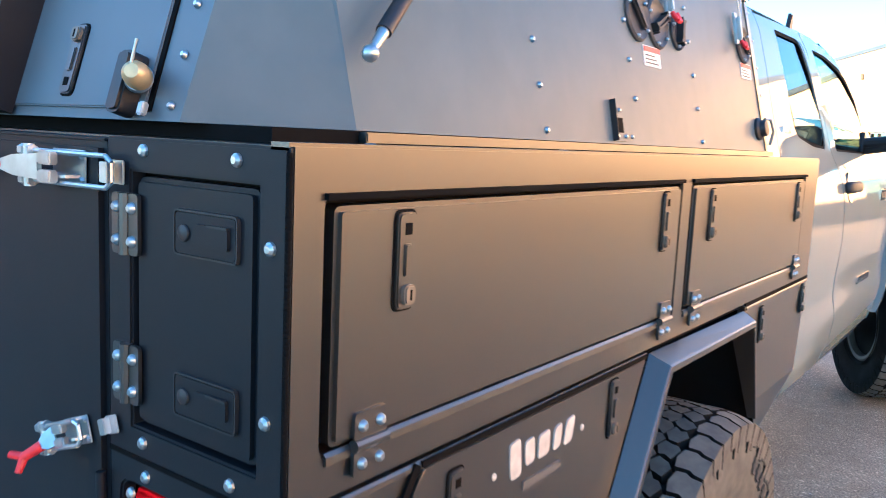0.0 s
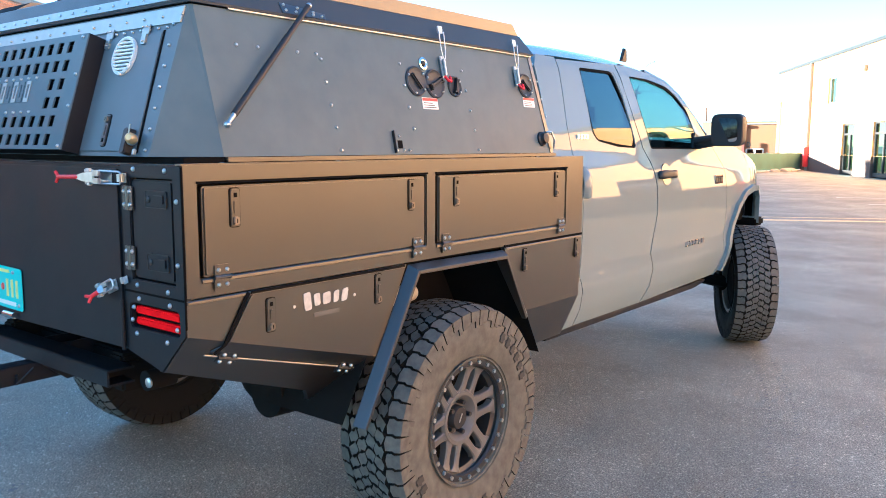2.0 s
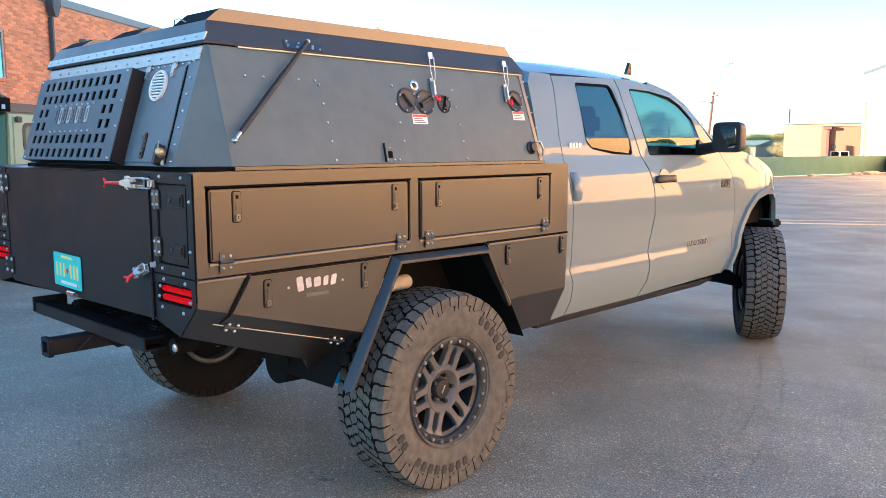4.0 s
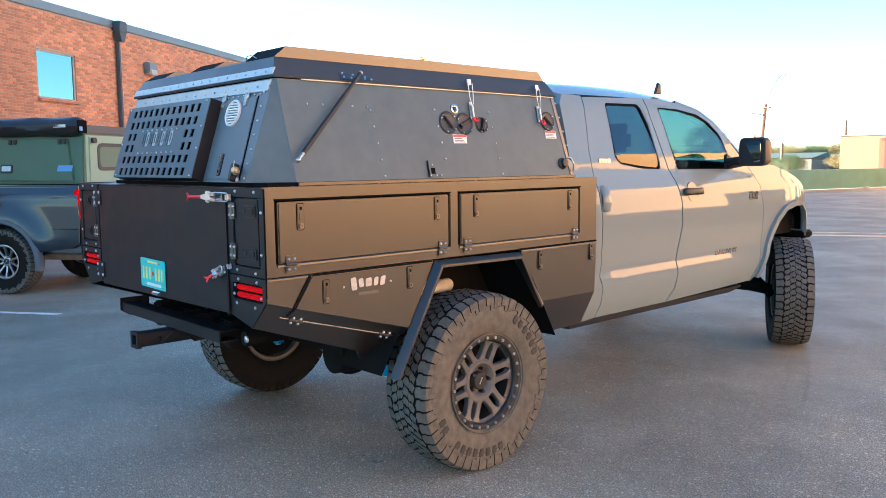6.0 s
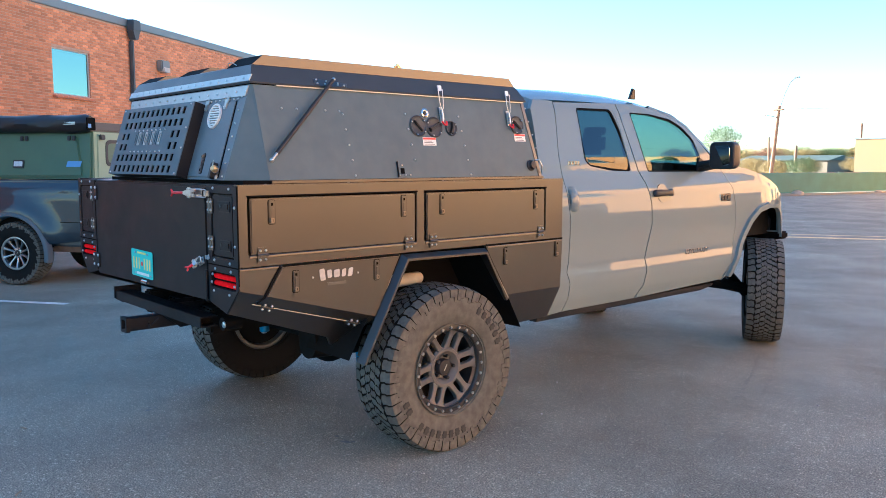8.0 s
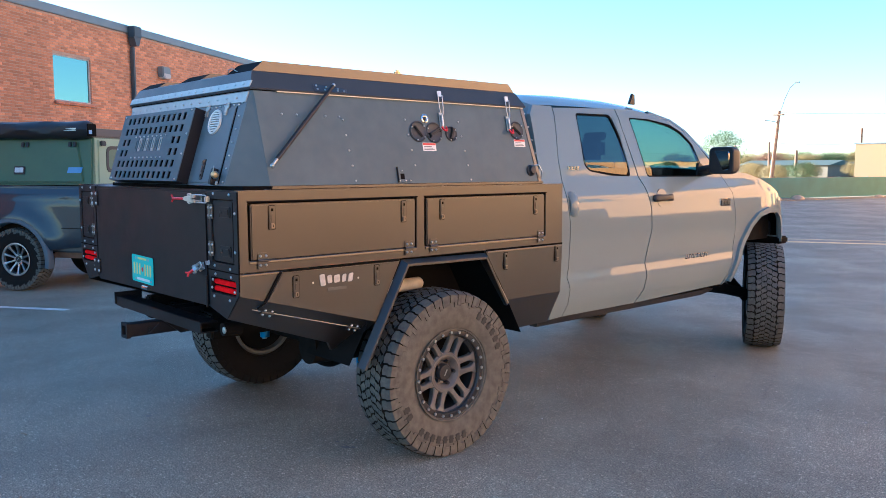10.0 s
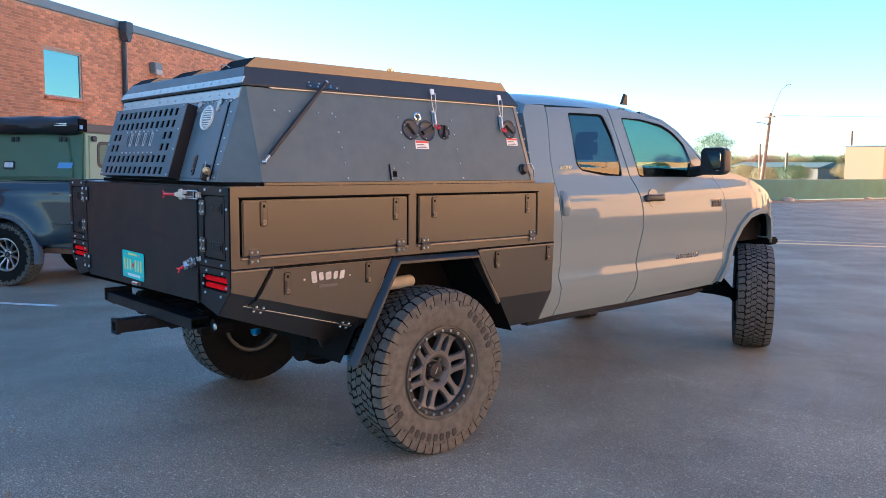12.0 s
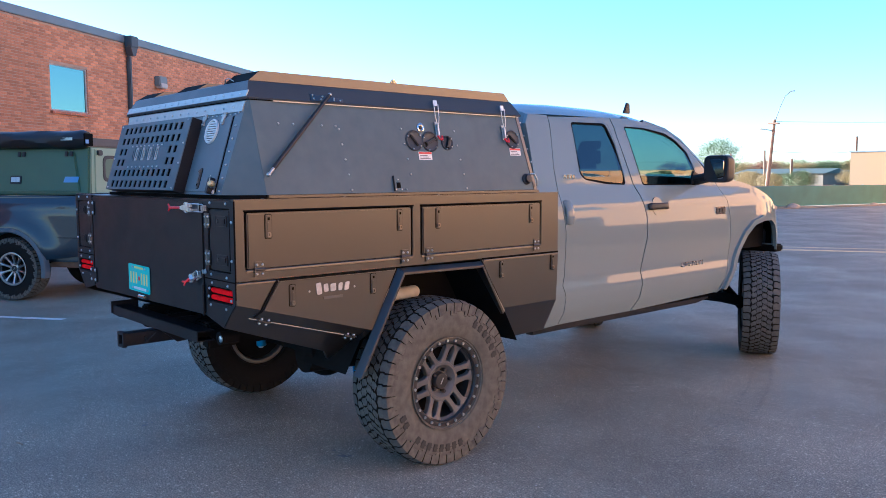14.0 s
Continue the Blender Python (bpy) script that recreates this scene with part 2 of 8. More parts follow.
def solo(name, bm, material, label, category, group="", kind="", smooth=True):
    """A one-mesh thing built in world coordinates, its origin at the middle of its base."""
    lo = [min(v.co[i] for v in bm.verts) for i in range(3)]
    hi = [max(v.co[i] for v in bm.verts) for i in range(3)]
    base = Vector(((lo[0] + hi[0]) / 2, (lo[1] + hi[1]) / 2, lo[2]))
    bmesh.ops.translate(bm, verts=bm.verts[:], vec=-base)
    finish(bm, smooth)
    me = bpy.data.meshes.new(name)
    bm.to_mesh(me)
    bm.free()
    me.materials.append(material)
    ob = new(name, me)
    ob.location = base
    ORIGIN[ob.name] = base
    return tagged(ob, label, category, group, kind)


def box(bm, lo, hi, bevel=0.0, m=None, seg=2):
    """Adds a bevelled box between two corners to bm."""
    made = bmesh.ops.create_cube(bm, size=1.0)["verts"]
    c = [(a + b) / 2 for a, b in zip(lo, hi)]
    s = [abs(b - a) for a, b in zip(lo, hi)]
    for v in made:
        v.co = Vector((v.co.x * s[0] + c[0], v.co.y * s[1] + c[1], v.co.z * s[2] + c[2]))
    if m is not None:
        for v in made:
            v.co = m @ v.co
    if bevel:
        es = list({e for v in made for e in v.link_edges})
        bmesh.ops.bevel(bm, geom=es, offset=min(bevel, min(s) * 0.45), segments=seg, affect="EDGES", clamp_overlap=True)
    return bm


def boxes(*specs, bevel=0.0):
    bm = bmesh.new()
    for lo, hi in specs:
        box(bm, lo, hi, bevel)
    return bm


def rod(bm, a, b, r, r2=None, seg=16, cap=True):
    """Adds a round bar from a to b to bm."""
    a, b = Vector(a), Vector(b)
    d = b - a
    m = Matrix.Translation((a + b) / 2) @ d.to_track_quat("Z", "Y").to_matrix().to_4x4()
    bmesh.ops.create_cone(bm, cap_ends=cap, segments=seg, radius1=r, radius2=r if r2 is None else r2, depth=d.length, matrix=m)
    return bm


def tube(bm, pts, r, seg=8):
    for a, b in zip(pts, pts[1:]):
        rod(bm, a, b, r, seg=seg)
    return bm


def lathe(bm, profile, m, seg=48, close=False):
    """Turns a profile of (axis, radius) about the local z axis of m."""
    rings = []
    for a, r in profile:
        rings.append([bm.verts.new(m @ Vector((r * math.cos(2 * math.pi * k / seg), r * math.sin(2 * math.pi * k / seg), a))) for k in range(seg)])
    pairs = list(zip(rings, rings[1:])) + ([(rings[-1], rings[0])] if close else [])
    for p, q in pairs:
        for k in range(seg):
            bm.faces.new((p[k], p[(k + 1) % seg], q[(k + 1) % seg], q[k]))
    if not close:
        for ring in (rings[0], rings[-1]):
            bm.faces.new(ring)
    return bm


def rounded(poly, r, n=3):
    """The polygon with its corners rounded by r."""
    out = []
    for i, p in enumerate(poly):
        p, a, b = Vector(p), Vector(poly[i - 1]), Vector(poly[(i + 1) % len(poly)])
        u, w = (a - p), (b - p)
        k = min(r, u.length * 0.4, w.length * 0.4)
        s, e = p + u.normalized() * k, p + w.normalized() * k
        for j in range(n + 1):
            t = j / n
            out.append(s * (1 - t) ** 2 + p * 2 * t * (1 - t) + e * t ** 2)
    return out


def rect(u0, v0, u1, v1):
    return [(u0, v0), (u1, v0), (u1, v1), (u0, v1)]


def slab(bm, outer, m, thick, holes=(), bevel=0.0):
    """Adds a flat plate: outline and holes in the local xy plane of m, its face at z = 0, its back at -thick."""
    nb = bmesh.new()
    loops = []
    for poly in (outer, *holes):
        vs = [nb.verts.new((p[0], p[1], 0)) for p in poly]
        loops.append([nb.edges.new((vs[i - 1], vs[i])) for i in range(len(vs))] if holes else vs)
    if holes:
        bmesh.ops.triangle_fill(nb, use_beauty=True, use_dissolve=False, edges=nb.edges[:], normal=(0, 0, 1))
    else:
        nb.faces.new(loops[0])
    for f in nb.faces:
        if f.normal.z < 0:
            f.normal_flip()
    front = nb.faces[:]
    ret = bmesh.ops.extrude_face_region(nb, geom=front)
    bmesh.ops.translate(nb, verts=[g for g in ret["geom"] if isinstance(g, bmesh.types.BMVert)], vec=(0, 0, -thick))
    if bevel:
        bmesh.ops.recalc_face_normals(nb, faces=nb.faces[:])
        top = [e for e in nb.edges if all(abs(v.co.z) < 1e-6 for v in e.verts) and e.calc_face_angle(0) > 0.7]
        bmesh.ops.bevel(nb, geom=top, offset=bevel, segments=2, affect="EDGES", clamp_overlap=True)
    bmesh.ops.transform(nb, matrix=m, verts=nb.verts[:])
    me = bpy.data.meshes.new("tmp")
    nb.to_mesh(me)
    nb.free()
    bm.from_mesh(me)
    bpy.data.meshes.remove(me)
    return bm


def axes(o, x, y, z):
    m = Matrix.Identity(4)
    for i, v in enumerate((x, y, z, o)):
        for j in range(3):
            m[j][i] = v[j]
    return m


def right_plane(x):
    return axes((x, 0, 0), (0, 1, 0), (0, 0, 1), (1, 0, 0))


def rear_plane(y):
    return axes((0, y, 0), (1, 0, 0), (0, 0, 1), (0, -1, 0))


def skin(bm, outer, fx, thick, holes=(), du=0.10, dv=0.03, cuts=()):
    """Adds a curved panel: an outline (with holes) in (y, z), laid on the surface x = fx(y, z), with thickness inwards (towards the middle)."""
    nb = bmesh.new()
    for poly in (outer, *holes):
        vs = [nb.verts.new((0, p[0], p[1])) for p in poly]
        for i in range(len(vs)):
            nb.edges.new((vs[i - 1], vs[i]))
    bmesh.ops.triangle_fill(nb, use_beauty=True, use_dissolve=False, edges=nb.edges[:], normal=(1, 0, 0))
    ys, zs = [p[0] for p in outer], [p[1] for p in outer]
    y = math.floor(min(ys) / du) * du
    while y < max(ys):
        bmesh.ops.bisect_plane(nb, geom=nb.verts[:] + nb.edges[:] + nb.faces[:], plane_co=(0, y, 0), plane_no=(0, 1, 0), dist=1e-5)
        y += du
    z = math.floor(min(zs) / dv) * dv
    while z < max(zs):
        bmesh.ops.bisect_plane(nb, geom=nb.verts[:] + nb.edges[:] + nb.faces[:], plane_co=(0, 0, z), plane_no=(0, 0, 1), dist=1e-5)
        z += dv
    for co, no in cuts:
        bmesh.ops.bisect_plane(nb, geom=nb.verts[:] + nb.edges[:] + nb.faces[:], plane_co=(0, *co), plane_no=(0, *no), dist=1e-5)
    faces = nb.faces[:]
    ret = bmesh.ops.extrude_face_region(nb, geom=faces)
    back = [g for g in ret["geom"] if isinstance(g, bmesh.types.BMVert)]
    inner = set(back)
    for v in nb.verts:
        x = fx(v.co.y, v.co.z)
        v.co.x = x - (thick if x > CX else -thick) if v in inner else x
    bmesh.ops.recalc_face_normals(nb, faces=nb.faces[:])
    me = bpy.data.meshes.new("tmp")
    nb.to_mesh(me)
    nb.free()
    bm.from_mesh(me)
    bpy.data.meshes.remove(me)
    return bm


CX = -0.06          # the truck's centre line
WB = 4.06           # front axle ahead of the rear axle

# ---- setting ----
M_BRICK = brickwork("orange_brick", (0.52, 0.18, 0.082), (0.36, 0.112, 0.052), (0.47, 0.28, 0.19), (0, 0, 0))
M_MORTAR = mat("pale_mortar", (0.42, 0.29, 0.20), rough=0.95, var=0.15, scale=3, fine=0.2, fine_scale=120)
M_BRICKS = mat("fired_orange_brick", (0.51, 0.214, 0.096), rough=0.88, var=0.14, scale=0.8, fine=0.15, fine_scale=60, bump=0.4, bump_scale=120, rand=0.22)
bn, bl = M_BRICKS.node_tree.nodes, M_BRICKS.node_tree.links      # in the joined bricks each one differs too
geo, tone, vary = bn.new("ShaderNodeNewGeometry"), bn.new("ShaderNodeMapRange"), bn.new("ShaderNodeVectorMath")
tone.inputs[3].default_value, tone.inputs[4].default_value, vary.operation = 0.72, 1.25, "SCALE"
shade = bn["Principled BSDF"].inputs["Base Color"].links[0].from_socket
bl.new(geo.outputs["Random Per Island"], tone.inputs[0]), bl.new(shade, vary.inputs[0]), bl.new(tone.outputs[0], vary.inputs["Scale"])
bl.new(vary.outputs[0], bn["Principled BSDF"].inputs["Base Color"])
M_STUCCO = mat("cream_stucco", (0.63, 0.302, 0.100), rough=0.9, var=0.08, scale=0.8, fine=0.05, fine_scale=30, bump=0.3, bump_scale=60)
M_BAND = mat("brown_block_base", (0.12, 0.072, 0.052), rough=0.9, var=0.12, scale=2, bump=0.3, bump_scale=60)
M_COPING = mat("grey_metal_coping", (0.17, 0.19, 0.20), rough=0.45, metal=0.2, var=0.1, scale=2)
M_PIPE = mat("dark_slate_metal", (0.055, 0.065, 0.075), rough=0.5, metal=0.1, var=0.1, scale=2)
M_FRAME = mat("pale_window_frame", (0.45, 0.40, 0.36), rough=0.5, var=0.08)
M_BRONZE = mat("dark_bronze_frame", (0.03, 0.022, 0.018), rough=0.5, var=0.08)
M_SKYGLASS = glass("mirror_coated_glass", (0.10, 0.16, 0.16), 4.2, (0.66, 0.92, 0.84))
M_LINE = mat("worn_white_road_paint", (0.80, 0.77, 0.70), rough=0.8, var=0.25, scale=5, fine=0.3, fine_scale=60)
M_YELLOW = mat("worn_yellow_road_paint", (0.80, 0.60, 0.30), rough=0.8, var=0.25, scale=5, fine=0.3, fine_scale=60)
M_FENCE = mat("green_privacy_screen", (0.105, 0.215, 0.195), rough=0.85, var=0.15, scale=1.2, fine=0.1, fine_scale=40)
M_WOODPOLE = mat("weathered_wooden_pole", (0.25, 0.14, 0.08), rough=0.9, var=0.2, scale=4)
M_LEAF = mat("green_leaves", (0.125, 0.150, 0.042), rough=0.7, var=0.4, scale=0.7)
M_LEAF2 = mat("autumn_leaves", (0.32, 0.215, 0.06), rough=0.7, var=0.4, scale=0.6)
M_LEAF3 = mat("rust_red_leaves", (0.26, 0.115, 0.05), rough=0.7, var=0.4, scale=0.6)
M_BARK = mat("grey_bark", (0.13, 0.10, 0.075), rough=0.9, var=0.2)
M_BIN = mat("green_steel_bin", (0.012, 0.085, 0.045), rough=0.55, var=0.15, scale=3)
M_DIRT = mat("dry_verge_soil", (0.30, 0.23, 0.15), rough=0.95, var=0.25, scale=0.6, fine=0.2, fine_scale=20)

bm = bmesh.new()
bmesh.ops.create_grid(bm, x_segments=2, y_segments=2, size=900)
solo("ground", bm, M_ASPHALT, "dark grey asphalt of the parking lot", "ground", kind="structure")

# brick building beside the lot
A_O, A_D = Vector((-18.2, 5.8, 0)), Vector((-0.58, 0.8146, 0)).normalized()
A_N = Vector((A_D.y, -A_D.x, 0))
A_M = axes(A_O, A_D, (0, 0, 1), A_N)
bld = thing("brick_building", A_O, "orange brick building with grey metal coping beside the lot", "building")
AW = [(-3.36, 3.23, -1.98, 4.34), (-9.5, 3.25, -8.15, 4.33), (6.0, 3.25, 7.35, 4.33)]
bm = bmesh.new()
slab(bm, rect(-17, 0, 32, 5.25), Matrix.Identity(4), 0.3, holes=[rect(*w) for w in AW])
ob = part("wall", bm, M_BRICK, bld, smooth=False, at=A_M)
bm = bmesh.new()
box(bm, (-17, 0.0, -14), (32, 5.2, -13.7)), box(bm, (-17, 0, -13.7), (-16.7, 5.2, -0.3)), box(bm, (31.7, 0, -13.7), (32, 5.2, -0.3))
part("wall", bm, M_BRICK, bld, smooth=False, at=A_M)
part("roof", box(bmesh.new(), (-16.9, 5.1, -13.9), (31.9, 5.2, -0.2)), M_COPING, bld, smooth=False, at=A_M)
part("coping", box(bmesh.new(), (-17.1, 5.25, -0.4), (32.1, 5.46, 0.06), 0.015), M_COPING, bld, "grey sheet-metal coping", at=A_M)
for u0, v0, u1, v1 in AW:
    bm = bmesh.new()
    slab(bm, rect(u0, v0, u1, v1), Matrix.Identity(4), 0.06, holes=[rect(u0 + 0.035, v0 + 0.035, u1 - 0.035, v1 - 0.035)])
    win = part("window", bm, M_FRAME, bld, at=A_M @ Matrix.Translation((0, 0, -0.03)))
    part("pane", box(bmesh.new(), (u0 + 0.03, v0 + 0.03, -0.035), (u1 - 0.03, v1 - 0.03, -0.02)), M_SKYGLASS, win, "pane reflecting the sky")
    part("sill", box(bmesh.new(), (u0 - 0.05, v0 - 0.08, -0.05), (u1 + 0.05, v0, 0.12), 0.01), M_BRICK, win, "brick sill")
BRICK_W, BRICK_H, JOINT = 0.203, 0.0677, 0.010
brick_region = (-8.12, 1.62, 9.135, 5.245)
bm = bmesh.new()
slab(bm, rect(*brick_region), Matrix.Translation((0, 0, 0.004)), 0.0038, holes=[rect(*w) for w in AW[::2]])
mortar = part("mortar_bed", bm, M_MORTAR, bld, "pale recessed mortar joints", smooth=False, at=A_M)


def brick_mesh(cells):
    """Bricks as (u0, v0, u1, v1, proud), each with chamfered front edges."""
    vs, fs = [], []
    for u0, v0, u1, v1, z in cells:
        n, e = len(vs), 0.003
        vs += [(u0, v0, 0.004), (u1, v0, 0.004), (u1, v1, 0.004), (u0, v1, 0.004), (u0 + e, v0 + e, z), (u1 - e, v0 + e, z), (u1 - e, v1 - e, z), (u0 + e, v1 - e, z)]
        fs += [(n + 4, n + 5, n + 6, n + 7)] + [(n + k, n + (k + 1) % 4, n + 4 + (k + 1) % 4, n + 4 + k) for k in range(4)]
    me = bpy.data.meshes.new("brick")
    me.from_pydata(vs, [], fs)
    return me


rng = random.Random(31)
near_cells, far_cells = [], []
for r in range(int((brick_region[3] - brick_region[1]) / BRICK_H)):
    v0 = brick_region[1] + r * BRICK_H + JOINT / 2
    v1 = v0 + BRICK_H - JOINT
    u = brick_region[0] + (0.5 * BRICK_W if r % 2 else 0)
    while u + BRICK_W <= brick_region[2]:
        spans = [(u + JOINT / 2, u + BRICK_W - JOINT / 2)]
        for a0, b0, a1, b1 in AW:
            if v1 > b0 - 0.01 and v0 < b1 + 0.01:
                spans = [q for x0, x1 in spans for q in ((x0, min(x1, a0 - 0.004)), (max(x0, a1 + 0.004), x1)) if q[1] - q[0] > 0.03] if spans else []
                spans = list(dict.fromkeys(spans))
        for x0, x1 in spans:
            whole = x1 - x0 > BRICK_W - JOINT - 0.001
            cell = (x0, v0, x1, v1, 0.0105 + rng.uniform(-0.002, 0.002))
            (near_cells if whole and -5.1 < u < -3.6 and 2.5 < v0 < 5.1 else far_cells).append(cell)
        u += BRICK_W
facing = new("brick_facing", brick_mesh(far_cells))
facing.parent, facing.matrix_basis = bld, Matrix.Translation(-A_O) @ A_M
facing.data.materials.append(M_BRICKS)
tagged(facing, "", kind="stuff")
one = brick_mesh([(0, 0, BRICK_W - JOINT, BRICK_H - JOINT, 0.0105)])
one.materials.append(M_BRICKS)
for x0, v0, x1, v1, z in near_cells[:300]:
    b = new("brick", one)
    b.parent, b.matrix_basis = bld, Matrix.Translation(-A_O) @ A_M @ Matrix.Translation((x0, v0, z - 0.0105))
for k in (-0.27, 20.0):
    bm = bmesh.new()
    box(bm, (k - 0.17, 5.14, 0.062), (k + 0.17, 5.44, 0.27), 0.015)
    q = [(k - 0.155, 5.14), (k + 0.155, 5.14), (k + 0.06, 4.92), (k - 0.06, 4.92)]
    slab(bm, q[::-1], Matrix.Translation((0, 0, 0.25)), 0.20)
    hop = part("rain_hopper", bm, M_PIPE, bld, at=A_M)
    part("downpipe", box(bmesh.new(), (k - 0.055, 0.0, 0.02), (k + 0.055, 4.91, 0.13), 0.02), M_PIPE, hop, "dark square downpipe")
bm = box(bmesh.new(), (1.00, 4.24, 0.0), (1.42, 4.54, 0.2), 0.03)
lampw = part("wall_lamp", bm, M_COPING, bld, "wall-pack lamp", at=A_M)
part("diffuser", box(bmesh.new(), (1.04, 4.20, 0.03), (1.38, 4.34, 0.23), 0.02), M_FRAME, lampw)

# cream building across the lot
B_O, B_D = Vector((-3.3, 38, 0)), Vector((-0.49, 0.87, 0)).normalized()
B_N = Vector((-B_D.y, B_D.x, 0))
B_M = axes(B_O, -B_D, (0, 0, 1), B_N)      # local x runs back along the lot
bld2 = thing("cream_building", B_O, "cream stucco commercial building with brown base band", "building")
BD = [(-8.5, 0.05, -6.5, 2.7), (-3.95, 0.05, -1.6, 2.7), (9.0, 0.05, 11.0, 2.7), (13.6, 0.05, 15.6, 2.7), (22.0, 0.05, 24.0, 2.7), (27.5, 0.05, 29.5, 2.7), (34.0, 0.05, 36.0, 2.7)]
BW = [(-11.4, 3.9, -9.9, 5.37), (-0.5, 3.85, 0.8, 5.35), (5.0, 3.85, 6.4, 5.35), (15.0, 3.85, 16.4, 5.35), (27.0, 3.85, 28.4, 5.35), (39.0, 3.85, 40.4, 5.35)]
BR = [(-22.3, 0.05, -17.2, 4.55)]
bm = bmesh.new()
slab(bm, rect(-22.8, 1.05, 62, 6.5), Matrix.Identity(4), 0.3, holes=[rect(u0, max(v0, 1.055), u1, v1) for u0, v0, u1, v1 in BD + BW + BR])
part("wall", bm, M_STUCCO, bld2, smooth=False, at=B_M)
edge = -22.8
for u0, v0, u1, v1 in sorted(BD + BR) + [(62, 0, 62, 0)]:
    if u0 > edge + 0.1:
        part("base_band", box(bmesh.new(), (edge, 0, -0.3), (u0, 1.05, 0.02)), M_BAND, bld2, "brown block base band", smooth=False, at=B_M)
    edge = u1
bm = bmesh.new()
box(bm, (-22.8, 0, -16), (-22.5, 6.5, -0.3)), box(bm, (61.7, 0, -16), (62, 6.5, -0.3)), box(bm, (-22.8, 0, -16.3), (62, 6.5, -16))
part("wall", bm, M_STUCCO, bld2, smooth=False, at=B_M)
part("roof", box(bmesh.new(), (-22.5, 6.3, -16), (61.7, 6.4, -0.3)), M_COPING, bld2, smooth=False, at=B_M)
part("coping", box(bmesh.new(), (-22.9, 6.5, -0.4), (62.1, 6.68, 0.08), 0.02), mat("dark_bronze_coping", (0.010, 0.008, 0.006), rough=0.5, var=0.1, scale=2), bld2, "dark bronze coping", at=B_M)
for u0, v0, u1, v1 in BD:
    bm = bmesh.new()
    mid = (u0 + u1) / 2
    slab(bm, rect(u0, v0, u1, v1), Matrix.Identity(4), 0.1, holes=[rect(u0 + 0.08, v0 + 0.2, mid - 0.06, 2.1), rect(mid + 0.06, v0 + 0.2, u1 - 0.08, 2.1), rect(u0 + 0.08, 2.2, u1 - 0.08, v1 - 0.08)])
    d = part("glass_door", bm, M_BRONZE, bld2, "dark bronze framed storefront door", at=B_M @ Matrix.Translation((0, 0, -0.1)))
    part("pane", box(bmesh.new(), (u0 + 0.05, v0 + 0.1, -0.07), (u1 - 0.05, v1 - 0.05, -0.05)), M_SKYGLASS, d)
for u0, v0, u1, v1 in BW:
    bm = bmesh.new()
    slab(bm, rect(u0, v0, u1, v1), Matrix.Identity(4), 0.1, holes=[rect(u0 + 0.07, v0 + 0.07, u1 - 0.07, v1 - 0.07)])
    d = part("window", bm, M_FRAME, bld2, at=B_M @ Matrix.Translation((0, 0, -0.1)))
    part("pane", box(bmesh.new(), (u0 + 0.05, v0 + 0.05, -0.07), (u1 - 0.05, v1 - 0.05, -0.05)), M_SKYGLASS, d)
for u0, v0, u1, v1 in BR:
    rd = part("roller_door", box(bmesh.new(), (u0, v0, -0.26), (u1, v1, -0.21)), M_WHITE, bld2, "white sectional overhead door", at=B_M)
    for k in range(9):
        part("door_panel", box(bmesh.new(), (u0, v0 + k * 0.5, -0.2), (u1, min(v1, v0 + k * 0.5 + 0.48), -0.16), 0.01), M_WHITE, rd, at=Matrix.Identity(4))
for k in (-14.6, 20.0, 45.0):
    p = part("downpipe", box(bmesh.new(), (k - 0.07, 0.0, 0.03), (k + 0.07, 6.5, 0.18), 0.02), M_COPING, bld2, at=B_M)
    part("pipe_guard", box(bmesh.new(), (k - 0.15, 0.25, 0.03), (k + 0.15, 1.45, 0.3), 0.03), M_RED, p, "red painted pipe guard")
part("wall_lamp", box(bmesh.new(), (-5.6, 5.25, 0), (-5.25, 5.55, 0.2), 0.03), M_COPING, bld2, at=B_M)

# fence, verge, far buildings
F_O, F_D = Vector((-16.4, 29.5, 0)), Vector((0.222, 0.975, 0)).normalized()
fm = axes(F_O, F_D, (0, 0, 1), (F_D.y, -F_D.x, 0))
fence = thing("screened_fence", F_O, "low fence covered with green privacy screen", "fence")
for k in range(10):
    bm = bmesh.new()
    slab(bm, [(k * 2.4, 0.05), (k * 2.4 + 2.398, 0.05), (k * 2.4 + 2.398, 1.08), (k * 2.4 + 1.2, 1.05), (k * 2.4, 1.08)], Matrix.Identity(4), 0.02)
    part("screen", bm, M_FENCE, fence, at=fm)
    part("post", rod(bmesh.new(), (k * 2.4, 0, -0.05), (k * 2.4, 1.12, -0.05), 0.03, seg=8), M_COPING, fence, at=fm)
part("top_rail", rod(bmesh.new(), (0, 1.06, -0.05), (24, 1.06, -0.05), 0.02, seg=8), M_COPING, fence, at=fm)
bm = bmesh.new()
slab(bm, [(-3, -1.6), (26, -1.0), (26, 40), (-3, 40)], axes(F_O + Vector((0, 0, 0.02)), F_D, (-F_D.y, F_D.x, 0), (0, 0, 1)), 0.3)
solo("verge", bm, M_DIRT, "dry soil and weeds along the fence", "ground", kind="structure")
M_ROCK = mat("pale_sandstone", (0.52, 0.42, 0.31), rough=0.9, var=0.2, scale=4, bump=0.4, bump_scale=40)
rng = random.Random(4)
